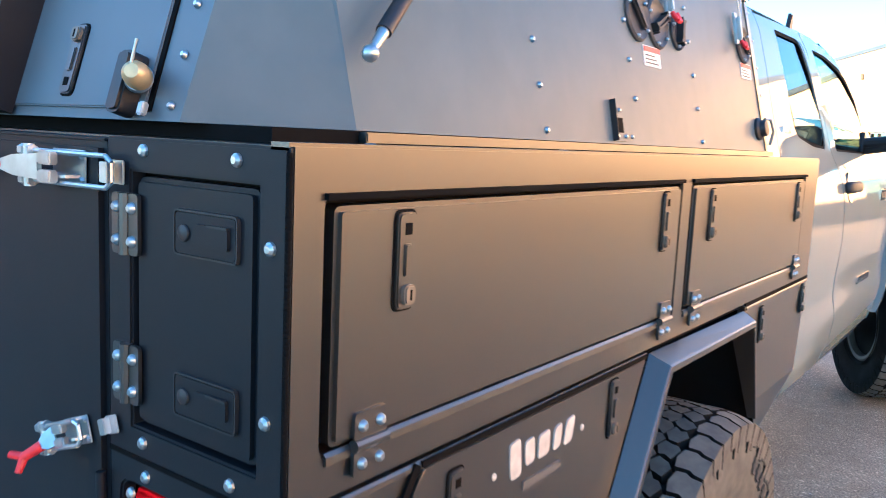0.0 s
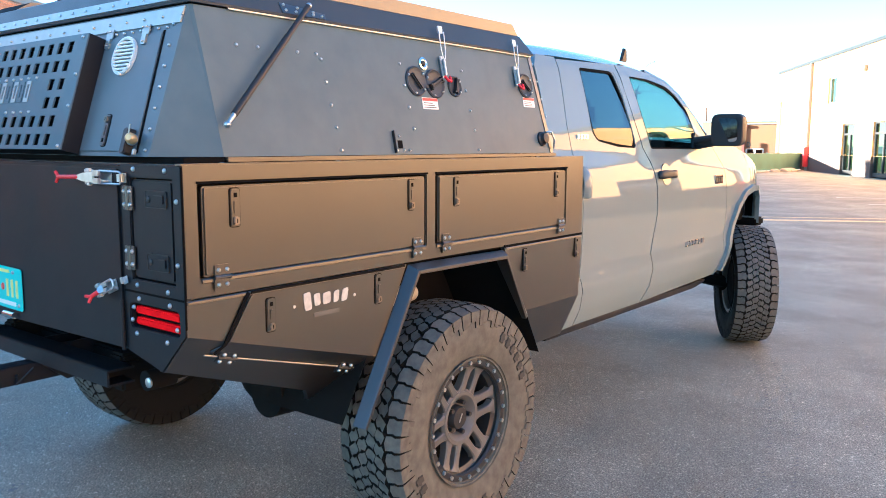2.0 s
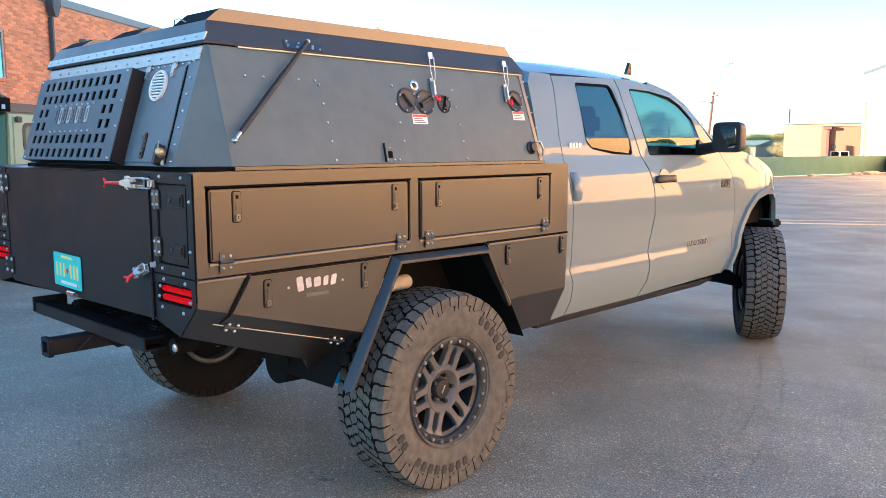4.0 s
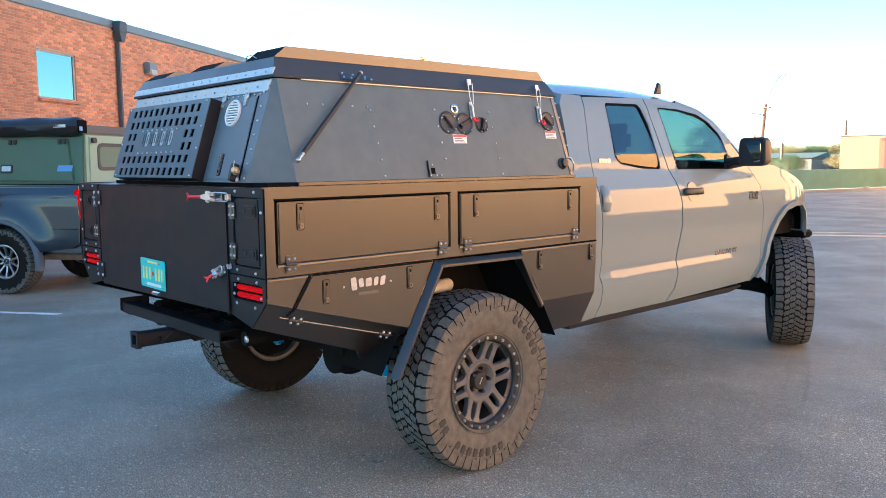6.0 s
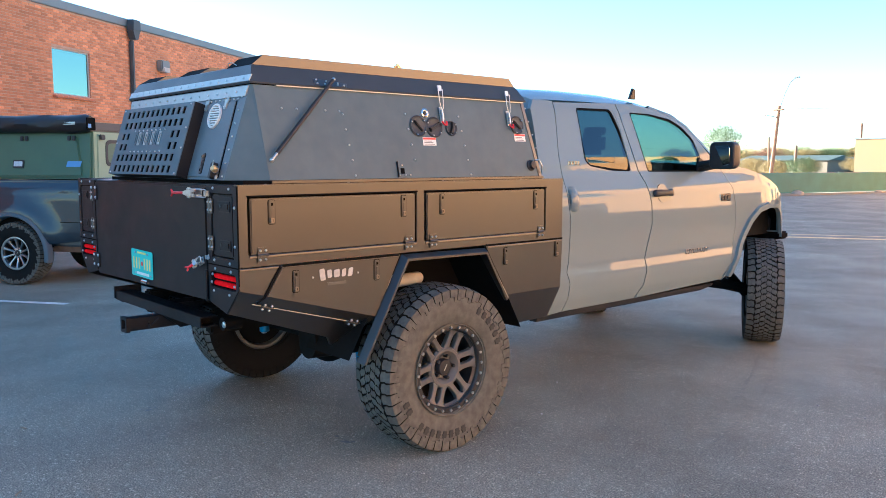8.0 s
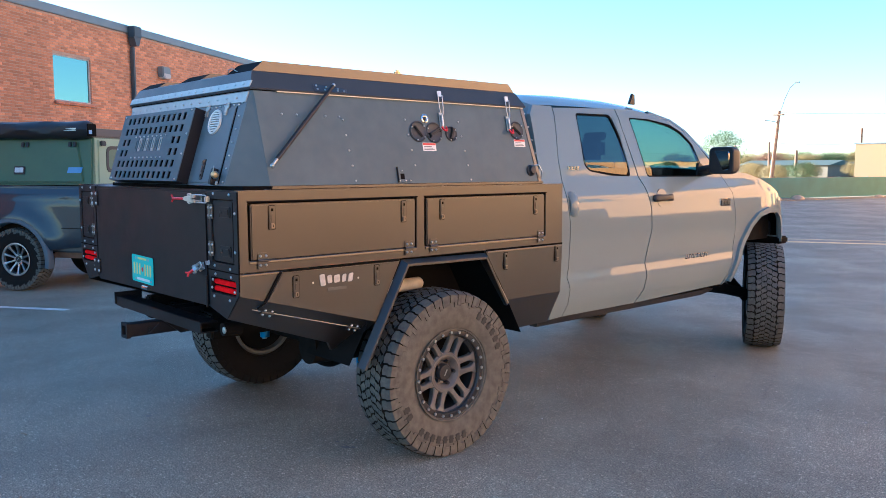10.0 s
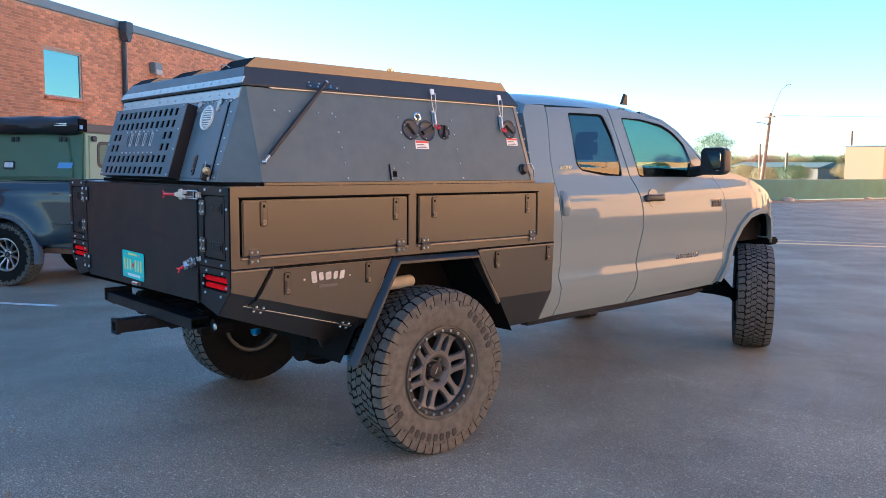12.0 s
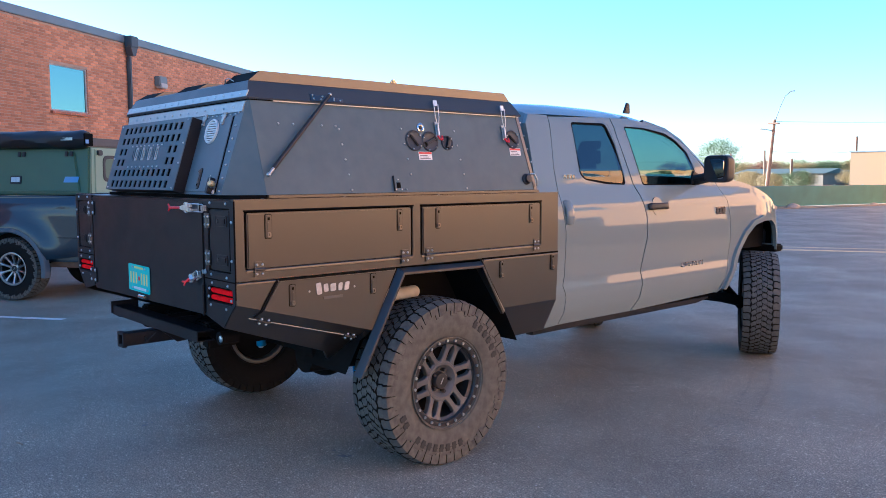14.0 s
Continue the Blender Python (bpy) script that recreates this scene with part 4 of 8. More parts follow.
for s in (1, -1):
    fx = cab_side(s)
    # cab corner behind the doors
    bm = bmesh.new()
    skin(bm, [(1.02, 0.60), (1.02, 1.50), (1.06, 1.54), (1.10, 1.98), (1.16, 2.045), (1.36 - G, 2.045)] + [(y - G, z) for y, z in REAR_EDGE[1:]], fx, 0.03)
    part("cab_corner", bm, M_PAINT, truck)
    bm = bmesh.new()
    skin(bm, REAR_EDGE + [(y - G, z) for y, z in SPLIT[::-1]], fx, 0.03, holes=[grown(REAR_GLASS, 0.008)])
    door = part("rear_door", bm, M_PAINT, truck)
    bm = bmesh.new()
    skin(bm, grown(REAR_GLASS, 0.008), cab_side(s, 0.005), 0.012, holes=[grown(REAR_GLASS, -0.010)])
    part("window_seal", bm, M_SEAL, door)
    bm = bmesh.new()
    skin(bm, grown(REAR_GLASS, -0.008), pane_side(s), 0.004)
    part("window", bm, M_PRIVACY, door, "dark privacy glass").visible_shadow = False
    bm = bmesh.new()
    skin(bm, [(y + G, z) for y, z in SPLIT] + [(y, z) for y, z in FRONT_EDGE[::-1]] + PILLAR[::-1], fx, 0.03, holes=[grown(FRONT_GLASS, 0.008), [(2.40 + 0.070 * math.cos(k * math.pi / 12), 1.388 + 0.070 * math.sin(k * math.pi / 12)) for k in range(24)]])
    door2 = part("front_door", bm, M_PAINT, truck)
    bm = bmesh.new()
    skin(bm, grown(FRONT_GLASS, 0.008), cab_side(s, 0.005), 0.012, holes=[grown(FRONT_GLASS, -0.010)])
    part("window_seal", bm, M_SEAL, door2)
    bm = bmesh.new()
    skin(bm, grown(FRONT_GLASS, -0.008), pane_side(s), 0.004)
    part("window", bm, M_GLASS, door2, "lightly tinted glass").visible_shadow = False
    # pillar cover between the doors
    bm = bmesh.new()
    skin(bm, [(2.068, 1.60), (2.14, 1.60), (2.078, 1.93), (2.06, 2.01), (2.01, 2.01), (2.045, 1.86)], cab_side(s, -0.002), 0.004)
    part("pillar_trim", bm, M_PAINT, door)
    # front handle, rear handle
    hx = CX + s * half_width(1.385)
    hm = axes((hx, 2.395, 1.388), (0, s, 0), Vector((-0.16 * s, 0, 0.987)), Vector((0.987 * s, 0, 0.16)))
    bm = bmesh.new()
    prev = None
    for u, hh, w0, w1 in ((-0.128, 0.010, 0.006, 0.016), (-0.122, 0.021, 0.002, 0.028), (-0.108, 0.027, -0.004, 0.036), (-0.070, 0.027, 0.004, 0.042), (-0.030, 0.024, 0.016, 0.045), (0.030, 0.022, 0.018, 0.046), (0.070, 0.023, 0.010, 0.044), (0.085, 0.025, -0.004, 0.040), (0.112, 0.026, -0.004, 0.034), (0.124, 0.020, 0.002, 0.026), (0.129, 0.010, 0.006, 0.016)):
        mid, half = (w0 + w1) / 2, (w1 - w0) / 2
        ring = [bm.verts.new(hm @ Vector((u, hh * math.copysign(abs(math.sin(k * math.pi / 8)) ** 0.6, math.sin(k * math.pi / 8)), mid + half * math.copysign(abs(math.cos(k * math.pi / 8)) ** 0.6, math.cos(k * math.pi / 8))))) for k in range(16)]
        if prev:
            for k in range(16):
                bm.faces.new((prev[k], prev[(k + 1) % 16], ring[(k + 1) % 16], ring[k]))
        else:
            bm.faces.new(ring[::-1])
        prev = ring
    bm.faces.new(prev)
    grip = part("door_handle", bm, M_TRIM, door2, "black door handle bar")
    bm = lathe(bmesh.new(), [(0.001, 0.0715), (-0.003, 0.0695), (-0.012, 0.060), (-0.020, 0.040), (-0.023, 0.002)], hm @ Matrix.Translation((0.005 * s, 0, 0)), 36)
    part("handle_cup", bm, M_PAINT, grip, "body-coloured cup behind the handle")
    bm = bmesh.new()

    def bulge(y, z):
        k = max(0.0, 1 - ((y - 1.338) / 0.044) ** 2 - ((z - 1.375) / 0.098) ** 2)
        return cab_side(s, -0.004)(y, z) + s * 0.030 * math.sqrt(k)
    skin(bm, rounded([(1.298, 1.285), (1.378, 1.30), (1.378, 1.455), (1.298, 1.465)], 0.034), bulge, 0.006, du=0.010, dv=0.012)
    part("door_handle", bm, M_PAINT, door, "body-coloured vertical handle")
    # front wing
    arch = [(3.36, 0.66), (3.475, 0.84), (3.58, 1.00), (3.70, 1.13), (3.86, 1.225), (4.06, 1.265), (4.26, 1.25), (4.40, 1.19), (4.47, 1.08), (4.50, 0.95)]
    bm = bmesh.new()
    skin(bm, [(3.30 + 2 * G, 0.63)] + [(y + G, z) for y, z in FRONT_EDGE[-2::-1]] + [(3.36, 1.575), (3.60, 1.585), (3.80, 1.565), (4.02, 1.515), (4.20, 1.46), (4.38, 1.39), (4.50, 1.31), (4.56, 1.20), (4.56, 0.95)] + arch[::-1], fx, 0.03)
    wing = part("front_wing", bm, M_PAINT, truck)
    bm = bmesh.new()
    inner = [(y + 0.045 * (1 if y < 4.06 else -1) * min(1, abs(y - 4.06) / 0.4), z - 0.05 * (1 - abs(y - 4.06) / 0.9)) for y, z in arch]
    skin(bm, arch + inner[::-1], cab_side(s, -0.028), 0.035)
    part("wheel_arch_lip", bm, M_PAINT, wing)
    # sill
    bm = bmesh.new()
    skin(bm, [(1.02, 0.565), (3.05, 0.565), (3.22, 0.59), (3.22, 0.607), (1.02, 0.607)], cab_side(s, 0.02), 0.06)
    part("sill", bm, M_TRIM, truck, "black lower sill")
    # mirror
    bm = bmesh.new()
    m = Matrix.Translation((CX + s * 1.165, 2.97, 1.675))
    rings = []
    for y, k in ((-0.062, 0.93), (-0.055, 0.985), (-0.03, 1.0), (0.02, 0.97), (0.06, 0.86), (0.082, 0.66), (0.09, 0.4)):
        rings.append([bm.verts.new(m @ Vector((p.x * k, y, p.y * k))) for p in rounded(rect(-0.108, -0.108, 0.108, 0.108), 0.05, 6)])
    for p, q in zip(rings, rings[1:]):
        for k in range(len(p)):
            bm.faces.new((p[k], p[(k + 1) % len(p)], q[(k + 1) % len(p)], q[k]))
    bm.faces.new(rings[0]), bm.faces.new(rings[-1])
    mir = part("mirror", bm, M_TRIM, truck, "black plastic door mirror")
    bm = bmesh.new()
    slab(bm, rounded(rect(-0.08, -0.078, 0.08, 0.078), 0.03), m @ axes((0, -0.066, 0), Vector((0.97, 0.0, 0)) + Vector((0, -0.20 * s, 0)), Vector((0, -0.10, 0.99)), Vector((-0.20 * s, -0.97, -0.10)).normalized()), 0.012)
    part("mirror_glass", bm, mat("mirror", (0.5, 0.5, 0.52), rough=0.02, metal=1.0, var=0.0), mir)
    bm = bmesh.new()
    x0 = CX + s * (half_width(1.6) - 0.01)
    for a, b in (((x0, 3.03, 1.60), (CX + s * 1.08, 3.0, 1.625)), ((x0, 3.05, 1.57), (CX + s * 1.08, 3.0, 1.60))):
        rod(bm, a, b, 0.028, seg=10)
    slab(bm, [(2.98, 1.545), (3.14, 1.545), (3.10, 1.63), (3.02, 1.66)], axes((x0 + s * 0.012, 0, 0), (0, 1, 0), (0, 0, 1), (1, 0, 0)), 0.02)
    part("mirror_arm", bm, M_TRIM, mir)
    # headlight and nose
    bm = bmesh.new()
    skin(bm, [(4.42, 1.10), (4.60, 1.08), (4.60, 1.30), (4.50, 1.33)], cab_side(s, 0.02), 0.05)
    part("headlight", bm, glass("lamp_glass", (0.8, 0.8, 0.8)) if s > 0 else bpy.data.materials["lamp_glass"], truck, "clear headlight lens")


# roof, screen, bonnet: strips across the body
def across(bm, stations, n=13, power=2.6):
    """A strip of cross-sections: (y, edge height, edge half-width, crown)."""
    rows = []
    for y, z, w, crown, dy in stations:
        row = []
        for k in range(n):
            t = -1 + 2 * k / (n - 1)
            row.append(bm.verts.new((CX + w * t, y + dy * (1 - t * t), z + crown * (1 - abs(t) ** power))))
        rows.append(row)
    for p, q in zip(rows, rows[1:]):
        for k in range(n - 1):
            bm.faces.new((p[k], p[k + 1], q[k + 1], q[k]))
    return bm


def edge_w(z):
    return half_width(z) - 0.001


bm = across(bmesh.new(), [(1.12, 1.53, 0.90, 0.0, 0), (1.10, 1.75, 0.86, 0.01, -0.01), (1.11, 1.95, 0.80, 0.03, -0.01), (1.16, 2.04, edge_w(2.04), 0.075, 0), (1.30, 2.05, edge_w(2.05), 0.105, 0), (1.7, 2.055, edge_w(2.055), 0.115, 0), (2.15, 2.055, edge_w(2.055), 0.11, 0), (2.45, 2.045, edge_w(2.045), 0.095, 0.06), (2.62, 2.02, edge_w(2.02), 0.085, 0.12)], n=25, power=4.0)
part("roof", bm, M_PAINT, truck)
bm = across(bmesh.new(), [(2.63, 2.015, edge_w(2.02), 0.08, 0.12), (2.86, 1.94, edge_w(1.95), 0.06, 0.12), (3.10, 1.78, edge_w(1.79), 0.045, 0.12), (3.38, 1.57, edge_w(1.60) - 0.01, 0.04, 0.14)], n=25, power=4.0)
part("windscreen", bm, M_GLASS, truck, "tinted windscreen").visible_shadow = False
for s in (1, -1):
    bm = bmesh.new()
    prev = None
    for y, z in [(2.50, 2.045), (2.62, 2.02), (2.77, 1.988), (2.95, 1.905), (3.12, 1.775), (3.38, 1.57)]:
        w = edge_w(z)
        cur = [bm.verts.new((CX + s * (w + 0.001), y, z)), bm.verts.new((CX + s * (w - 0.012), y + 0.022, z + 0.018)), bm.verts.new((CX + s * (w - 0.07), y + 0.045, z + 0.014))]
        if prev:
            for k in (0, 1):
                bm.faces.new((prev[k], cur[k], cur[k + 1], prev[k + 1]))
        prev = cur
    part("screen_pillar", bm, M_PAINT, truck)
bm = across(bmesh.new(), [(3.37, 1.57, 0.88, 0.05, 0.14), (3.60, 1.585, 0.90, 0.055, 0.1), (3.80, 1.565, 0.905, 0.06, 0.08), (4.02, 1.515, 0.90, 0.065, 0.08), (4.20, 1.46, 0.88, 0.07, 0.08), (4.38, 1.39, 0.84, 0.07, 0.1), (4.50, 1.31, 0.80, 0.06, 0.12), (4.56, 1.20, 0.79, 0.03, 0.12), (4.58, 0.90, 0.78, 0.0, 0.12), (4.50, 0.75, 0.76, 0.0, 0.12)])
part("bonnet", bm, M_PAINT, truck)
part("cab_floor", boxes(((CX - 0.85, 1.12, 0.62), (CX + 0.85, 3.5, 0.70)), ((CX - 0.86, 3.42, 0.62), (CX + 0.86, 3.50, 1.50))), M_TRIM, truck)
part("cab_back", boxes(((CX - 0.86, 1.13, 0.6), (CX + 0.86, 1.16, 1.56))), M_TRIM, truck)
# inside
part("dashboard", box(bmesh.new(), (CX - 0.84, 3.05, 1.10), (CX + 0.84, 3.42, 1.53), 0.06), M_TRIM, truck)
for sx in (-0.40, 0.40):
    bm = box(bmesh.new(), (CX + sx - 0.24, 2.25, 1.02), (CX + sx + 0.24, 2.38, 1.66), 0.05)
    seat = part("front_seat", bm, M_SEAT, truck)
    part("headrest", box(bmesh.new(), (CX + sx - 0.13, 2.22, 1.68), (CX + sx + 0.13, 2.31, 1.86), 0.045), M_SEAT, seat)
    bm = box(bmesh.new(), (CX + sx - 0.26, 1.30, 1.0), (CX + sx + 0.26, 1.44, 1.60), 0.05)
    part("rear_seat", bm, M_SEAT, truck)
bm = bmesh.new()
lathe(bm, [(-0.012, 0.17), (0.012, 0.17), (0.018, 0.187), (0.012, 0.2), (-0.012, 0.2), (-0.018, 0.187)], Matrix.Translation((CX - 0.40, 2.92, 1.48)) @ Matrix.Rotation(radians(65), 4, "X"), 28, close=True)
part("steering_wheel", bm, M_TRIM, truck)
part("rear_view_mirror", box(bmesh.new(), (CX - 0.12, 2.80, 1.86), (CX + 0.12, 2.83, 1.93), 0.015), M_TRIM, truck)
# aerial
bm = bmesh.new()
slab(bm, [(2.455, 2.12), (2.535, 2.12), (2.528, 2.198), (2.498, 2.206)], axes((0.555, 0, 0), (0, 1, 0), (0, 0, 1), (1, 0, 0)), 0.02, bevel=0.005)
part("aerial_fin", bm, M_TRIM, truck, "dark shark-fin aerial")
# plain chrome shapes where the maker's lettering sits
xb = CX + half_width(0.92)
bm = bmesh.new()
for k in range(6):
    y = 2.715 + k * 0.056
    for a, b in (((0, 0.0), (0.012, 0.036)), ((0.030, 0.0), (0.042, 0.036)), ((0.0, 0.026 if k % 2 else 0.0), (0.042, 0.036 if k % 2 else 0.010))):
        box(bm, (xb + 0.003, y + a[0], 0.897 + a[1]), (xb + 0.010, y + b[0], 0.897 + b[1]), 0.002)
part("door_lettering", bm, M_CHROME, truck, "row of plain chrome badge shapes")
xb = CX + half_width(1.33)
bm = bmesh.new()
box(bm, (xb - 0.004, 3.235, 1.295), (xb + 0.006, 3.40, 1.362), 0.004)
bd = part("door_badge", bm, M_CHROME, truck, "small chrome badge")
part("badge_face", boxes(*[((xb + 0.006, 3.25 + k * 0.047, 1.312), (xb + 0.009, 3.285 + k * 0.047, 1.345)) for k in range(3)]), M_TRIM, bd)
xb = CX + half_width(1.60)
part("pillar_badge", boxes(*[((xb - 0.004, 1.36 + k * 0.032, 1.605), (xb + 0.003, 1.385 + k * 0.032, 1.632)) for k in range(4)], bevel=0.002), M_CHROME, truck, "small chrome pillar badge")

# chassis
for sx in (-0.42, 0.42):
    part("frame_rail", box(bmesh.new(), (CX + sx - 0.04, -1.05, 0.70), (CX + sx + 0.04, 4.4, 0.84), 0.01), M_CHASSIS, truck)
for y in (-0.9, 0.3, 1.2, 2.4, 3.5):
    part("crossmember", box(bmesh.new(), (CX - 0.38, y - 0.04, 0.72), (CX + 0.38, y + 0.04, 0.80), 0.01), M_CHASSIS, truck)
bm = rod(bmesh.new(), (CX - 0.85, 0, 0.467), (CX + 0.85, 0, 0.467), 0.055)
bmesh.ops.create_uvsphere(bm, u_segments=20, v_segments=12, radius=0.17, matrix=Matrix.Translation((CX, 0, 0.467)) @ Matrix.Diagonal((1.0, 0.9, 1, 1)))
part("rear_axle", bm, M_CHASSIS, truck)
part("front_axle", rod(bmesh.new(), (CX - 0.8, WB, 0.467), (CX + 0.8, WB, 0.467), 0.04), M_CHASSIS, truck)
for s in (1, -1):
    bm = bmesh.new()
    tube(bm, [(CX + s * 0.45, 3.3, 0.66), (CX + s * 0.80, WB - 0.05, 0.47)], 0.05)
    tube(bm, [(CX + s * 0.45, WB + 0.2, 0.62), (CX + s * 0.80, WB, 0.42)], 0.04)
    part("control_arm", bm, M_CHASSIS, truck)
    bm = rod(bmesh.new(), (CX + s * 0.55, WB, 0.5), (CX + s * 0.50, WB + 0.02, 1.1), 0.06)
    part("shock_absorber", bm, M_ZINC, truck, "bright coil-over shock absorber")
    bm = bmesh.new()
    rod(bm, (CX + s * 0.58, -0.16, 0.42), (CX + s * 0.52, -0.22, 0.95), 0.018)
    sh = part("shock_absorber", bm, M_ZINC, truck, "bright rear shock absorber rod")
    bm = rod(bmesh.new(), (CX + s * 0.588, -0.152, 0.43), (CX + s * 0.582, -0.158, 0.53), 0.034, seg=20)
    rod(bm, (CX + s * 0.582, -0.158, 0.53), (CX + s * 0.580, -0.160, 0.545), 0.040, seg=20)
    part("damper_body", bm, M_BLUE, sh, "blue anodised damper body")
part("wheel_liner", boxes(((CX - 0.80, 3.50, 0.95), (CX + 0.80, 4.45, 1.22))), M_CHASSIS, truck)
for s in (1, -1):
    bm = bmesh.new()
    prev = None
    for y, z in ((3.40, 0.66), (3.50, 0.86), (3.60, 1.02), (3.72, 1.16), (3.87, 1.255), (4.06, 1.295), (4.26, 1.275), (4.41, 1.21), (4.50, 1.09), (4.53, 0.94)):
        cur = [bm.verts.new((CX + s * x, y, z)) for x in (0.972 - 0.10 * max(0.0, (y - 3.9) / 0.6) ** 2, 0.70, 0.36)]
        if prev:
            for k in (0, 1):
                bm.faces.new((prev[k], cur[k], cur[k + 1], prev[k + 1]))
        prev = cur
    part("arch_liner", bm, M_SEAL, truck, "black wheel-arch liner", smooth=True)
    bm = bmesh.new()
    slab(bm, rounded([(0.40, 0.98), (0.80, 0.97), (0.80, 1.10), (0.74, 1.17), (0.46, 1.16)], 0.03), axes((CX, 4.47, 0), (s, 0, 0), (0, 0, 1), (0, -1, 0)), 0.03, bevel=0.008)
    part("splash_panel", bm, M_RIMRING, truck, "dusty black plastic splash panel")
bm = slab(bmesh.new(), [(-0.80, 3.18), (0.80, 3.18), (0.82, 3.50), (0.66, 3.92), (-0.66, 3.92), (-0.82, 3.50)], axes((CX, 0, 0.575), (1, 0, 0), (0, 1, 0.05), (0, -0.05, 1)), 0.012)
part("skid_plate", bm, mat("dull_grey_steel", (0.085, 0.10, 0.098), rough=0.5, var=0.2, scale=6), truck, "dull grey steel skid plate", smooth=False)
part("skid_lip", box(bmesh.new(), (CX - 0.84, 4.432, 0.968), (CX + 0.90, 4.446, 0.982), 0.003), M_ALU, truck, "bright lower lip")
part("front_skid", box(bmesh.new(), (CX - 0.86, 4.44, 0.90), (CX + 0.93, 4.60, 0.97), 0.015), M_SEAL, truck, "black front bumper lower edge")
part("silencer", rod(bmesh.new(), (0.60, -0.58, 0.63), (0.62, -0.25, 0.62), 0.10, seg=24), M_CHASSIS, truck, "dark exhaust silencer")

# bumper and hitch
bm = bmesh.new()
box(bm, (-0.70, -1.160, 0.764), (0.50, -1.152, 0.822), 0.003)
bump = part("rear_bumper", bm, M_COATR, truck, "black steel rear bumper bar")
for z in (0.814, 0.764):
    part("flange", box(bmesh.new(), (-0.70, -1.152, z), (0.50, -1.06, z + 0.008), 0.002), M_COATR, bump)
bm = bmesh.new()
slab(bm, [(-1.17, 0.848), (-1.17, 0.775), (-1.12, 0.742), (-1.0, 0.742), (-1.0, 0.848)], axes((-0.695, 0, 0), (0, 1, 0), (0, 0, 1), (1, 0, 0)), 0.012)
part("end_plate", bm, M_COATR, bump)
for sx in (-0.5, 0.38):
    part("bumper_bracket", box(bmesh.new(), (sx - 0.04, -1.152, 0.772), (sx + 0.04, -0.8, 0.814), 0.006), M_CHASSIS, bump)
bm = bmesh.new()
slab(bm, rounded(rect(-0.037, -0.037, 0.037, 0.037), 0.008), axes((-0.075, -1.345, 0.722), (1, 0, 0), (0, 0, 1), (0, -1, 0)), 0.36, holes=[rounded(rect(-0.026, -0.026, 0.026, 0.026), 0.005)])
hitch = part("hitch_receiver", bm, M_COATR, truck, "black square hitch receiver tube")
bm = bmesh.new()
slab(bm, rounded(rect(-0.043, -0.043, 0.043, 0.043), 0.008), axes((-0.075, -1.347, 0.722), (1, 0, 0), (0, 0, 1), (0, -1, 0)), 0.022, holes=[rounded(rect(-0.027, -0.027, 0.027, 0.027), 0.005)])
part("receiver_collar", bm, M_COATR, hitch)
bm = bmesh.new()
rod(bm, (-0.125, -1.22, 0.722), (-0.020, -1.22, 0.722), 0.0065)
tube(bm, [(-0.025, -1.22, 0.722), (-0.010, -1.235, 0.695), (0.012, -1.18, 0.752)], 0.003)
part("hitch_pin", bm, M_COATR, hitch, "bent steel hitch pin")
for sx in (-0.145, -0.005):
    bm = bmesh.new()
    slab(bm, [(-1.152, 0.765), (-1.152, 0.822), (-0.9, 0.822), (-0.9, 0.69), (-1.05, 0.68)], axes((sx + 0.005, 0, 0), (0, 1, 0), (0, 0, 1), (1, 0, 0)), 0.01)
    part("hitch_gusset", bm, M_COATR, hitch)
bm = rod(bmesh.new(), (0.63, -1.10, 0.80), (0.63, -1.0, 0.80), 0.034)
part("tow_socket", bm, M_CHASSIS, bump)
bm = bmesh.new()
lathe(bm, [(0, 0.017), (0.006, 0.017), (0.009, 0.012)], axes((0.655, -1.101, 0.80), (1, 0, 0), (0, 0, 1), (0, -1, 0)), 20)
part("reverse_lamp", bm, M_ZINC, bump, "small bright round lamp")


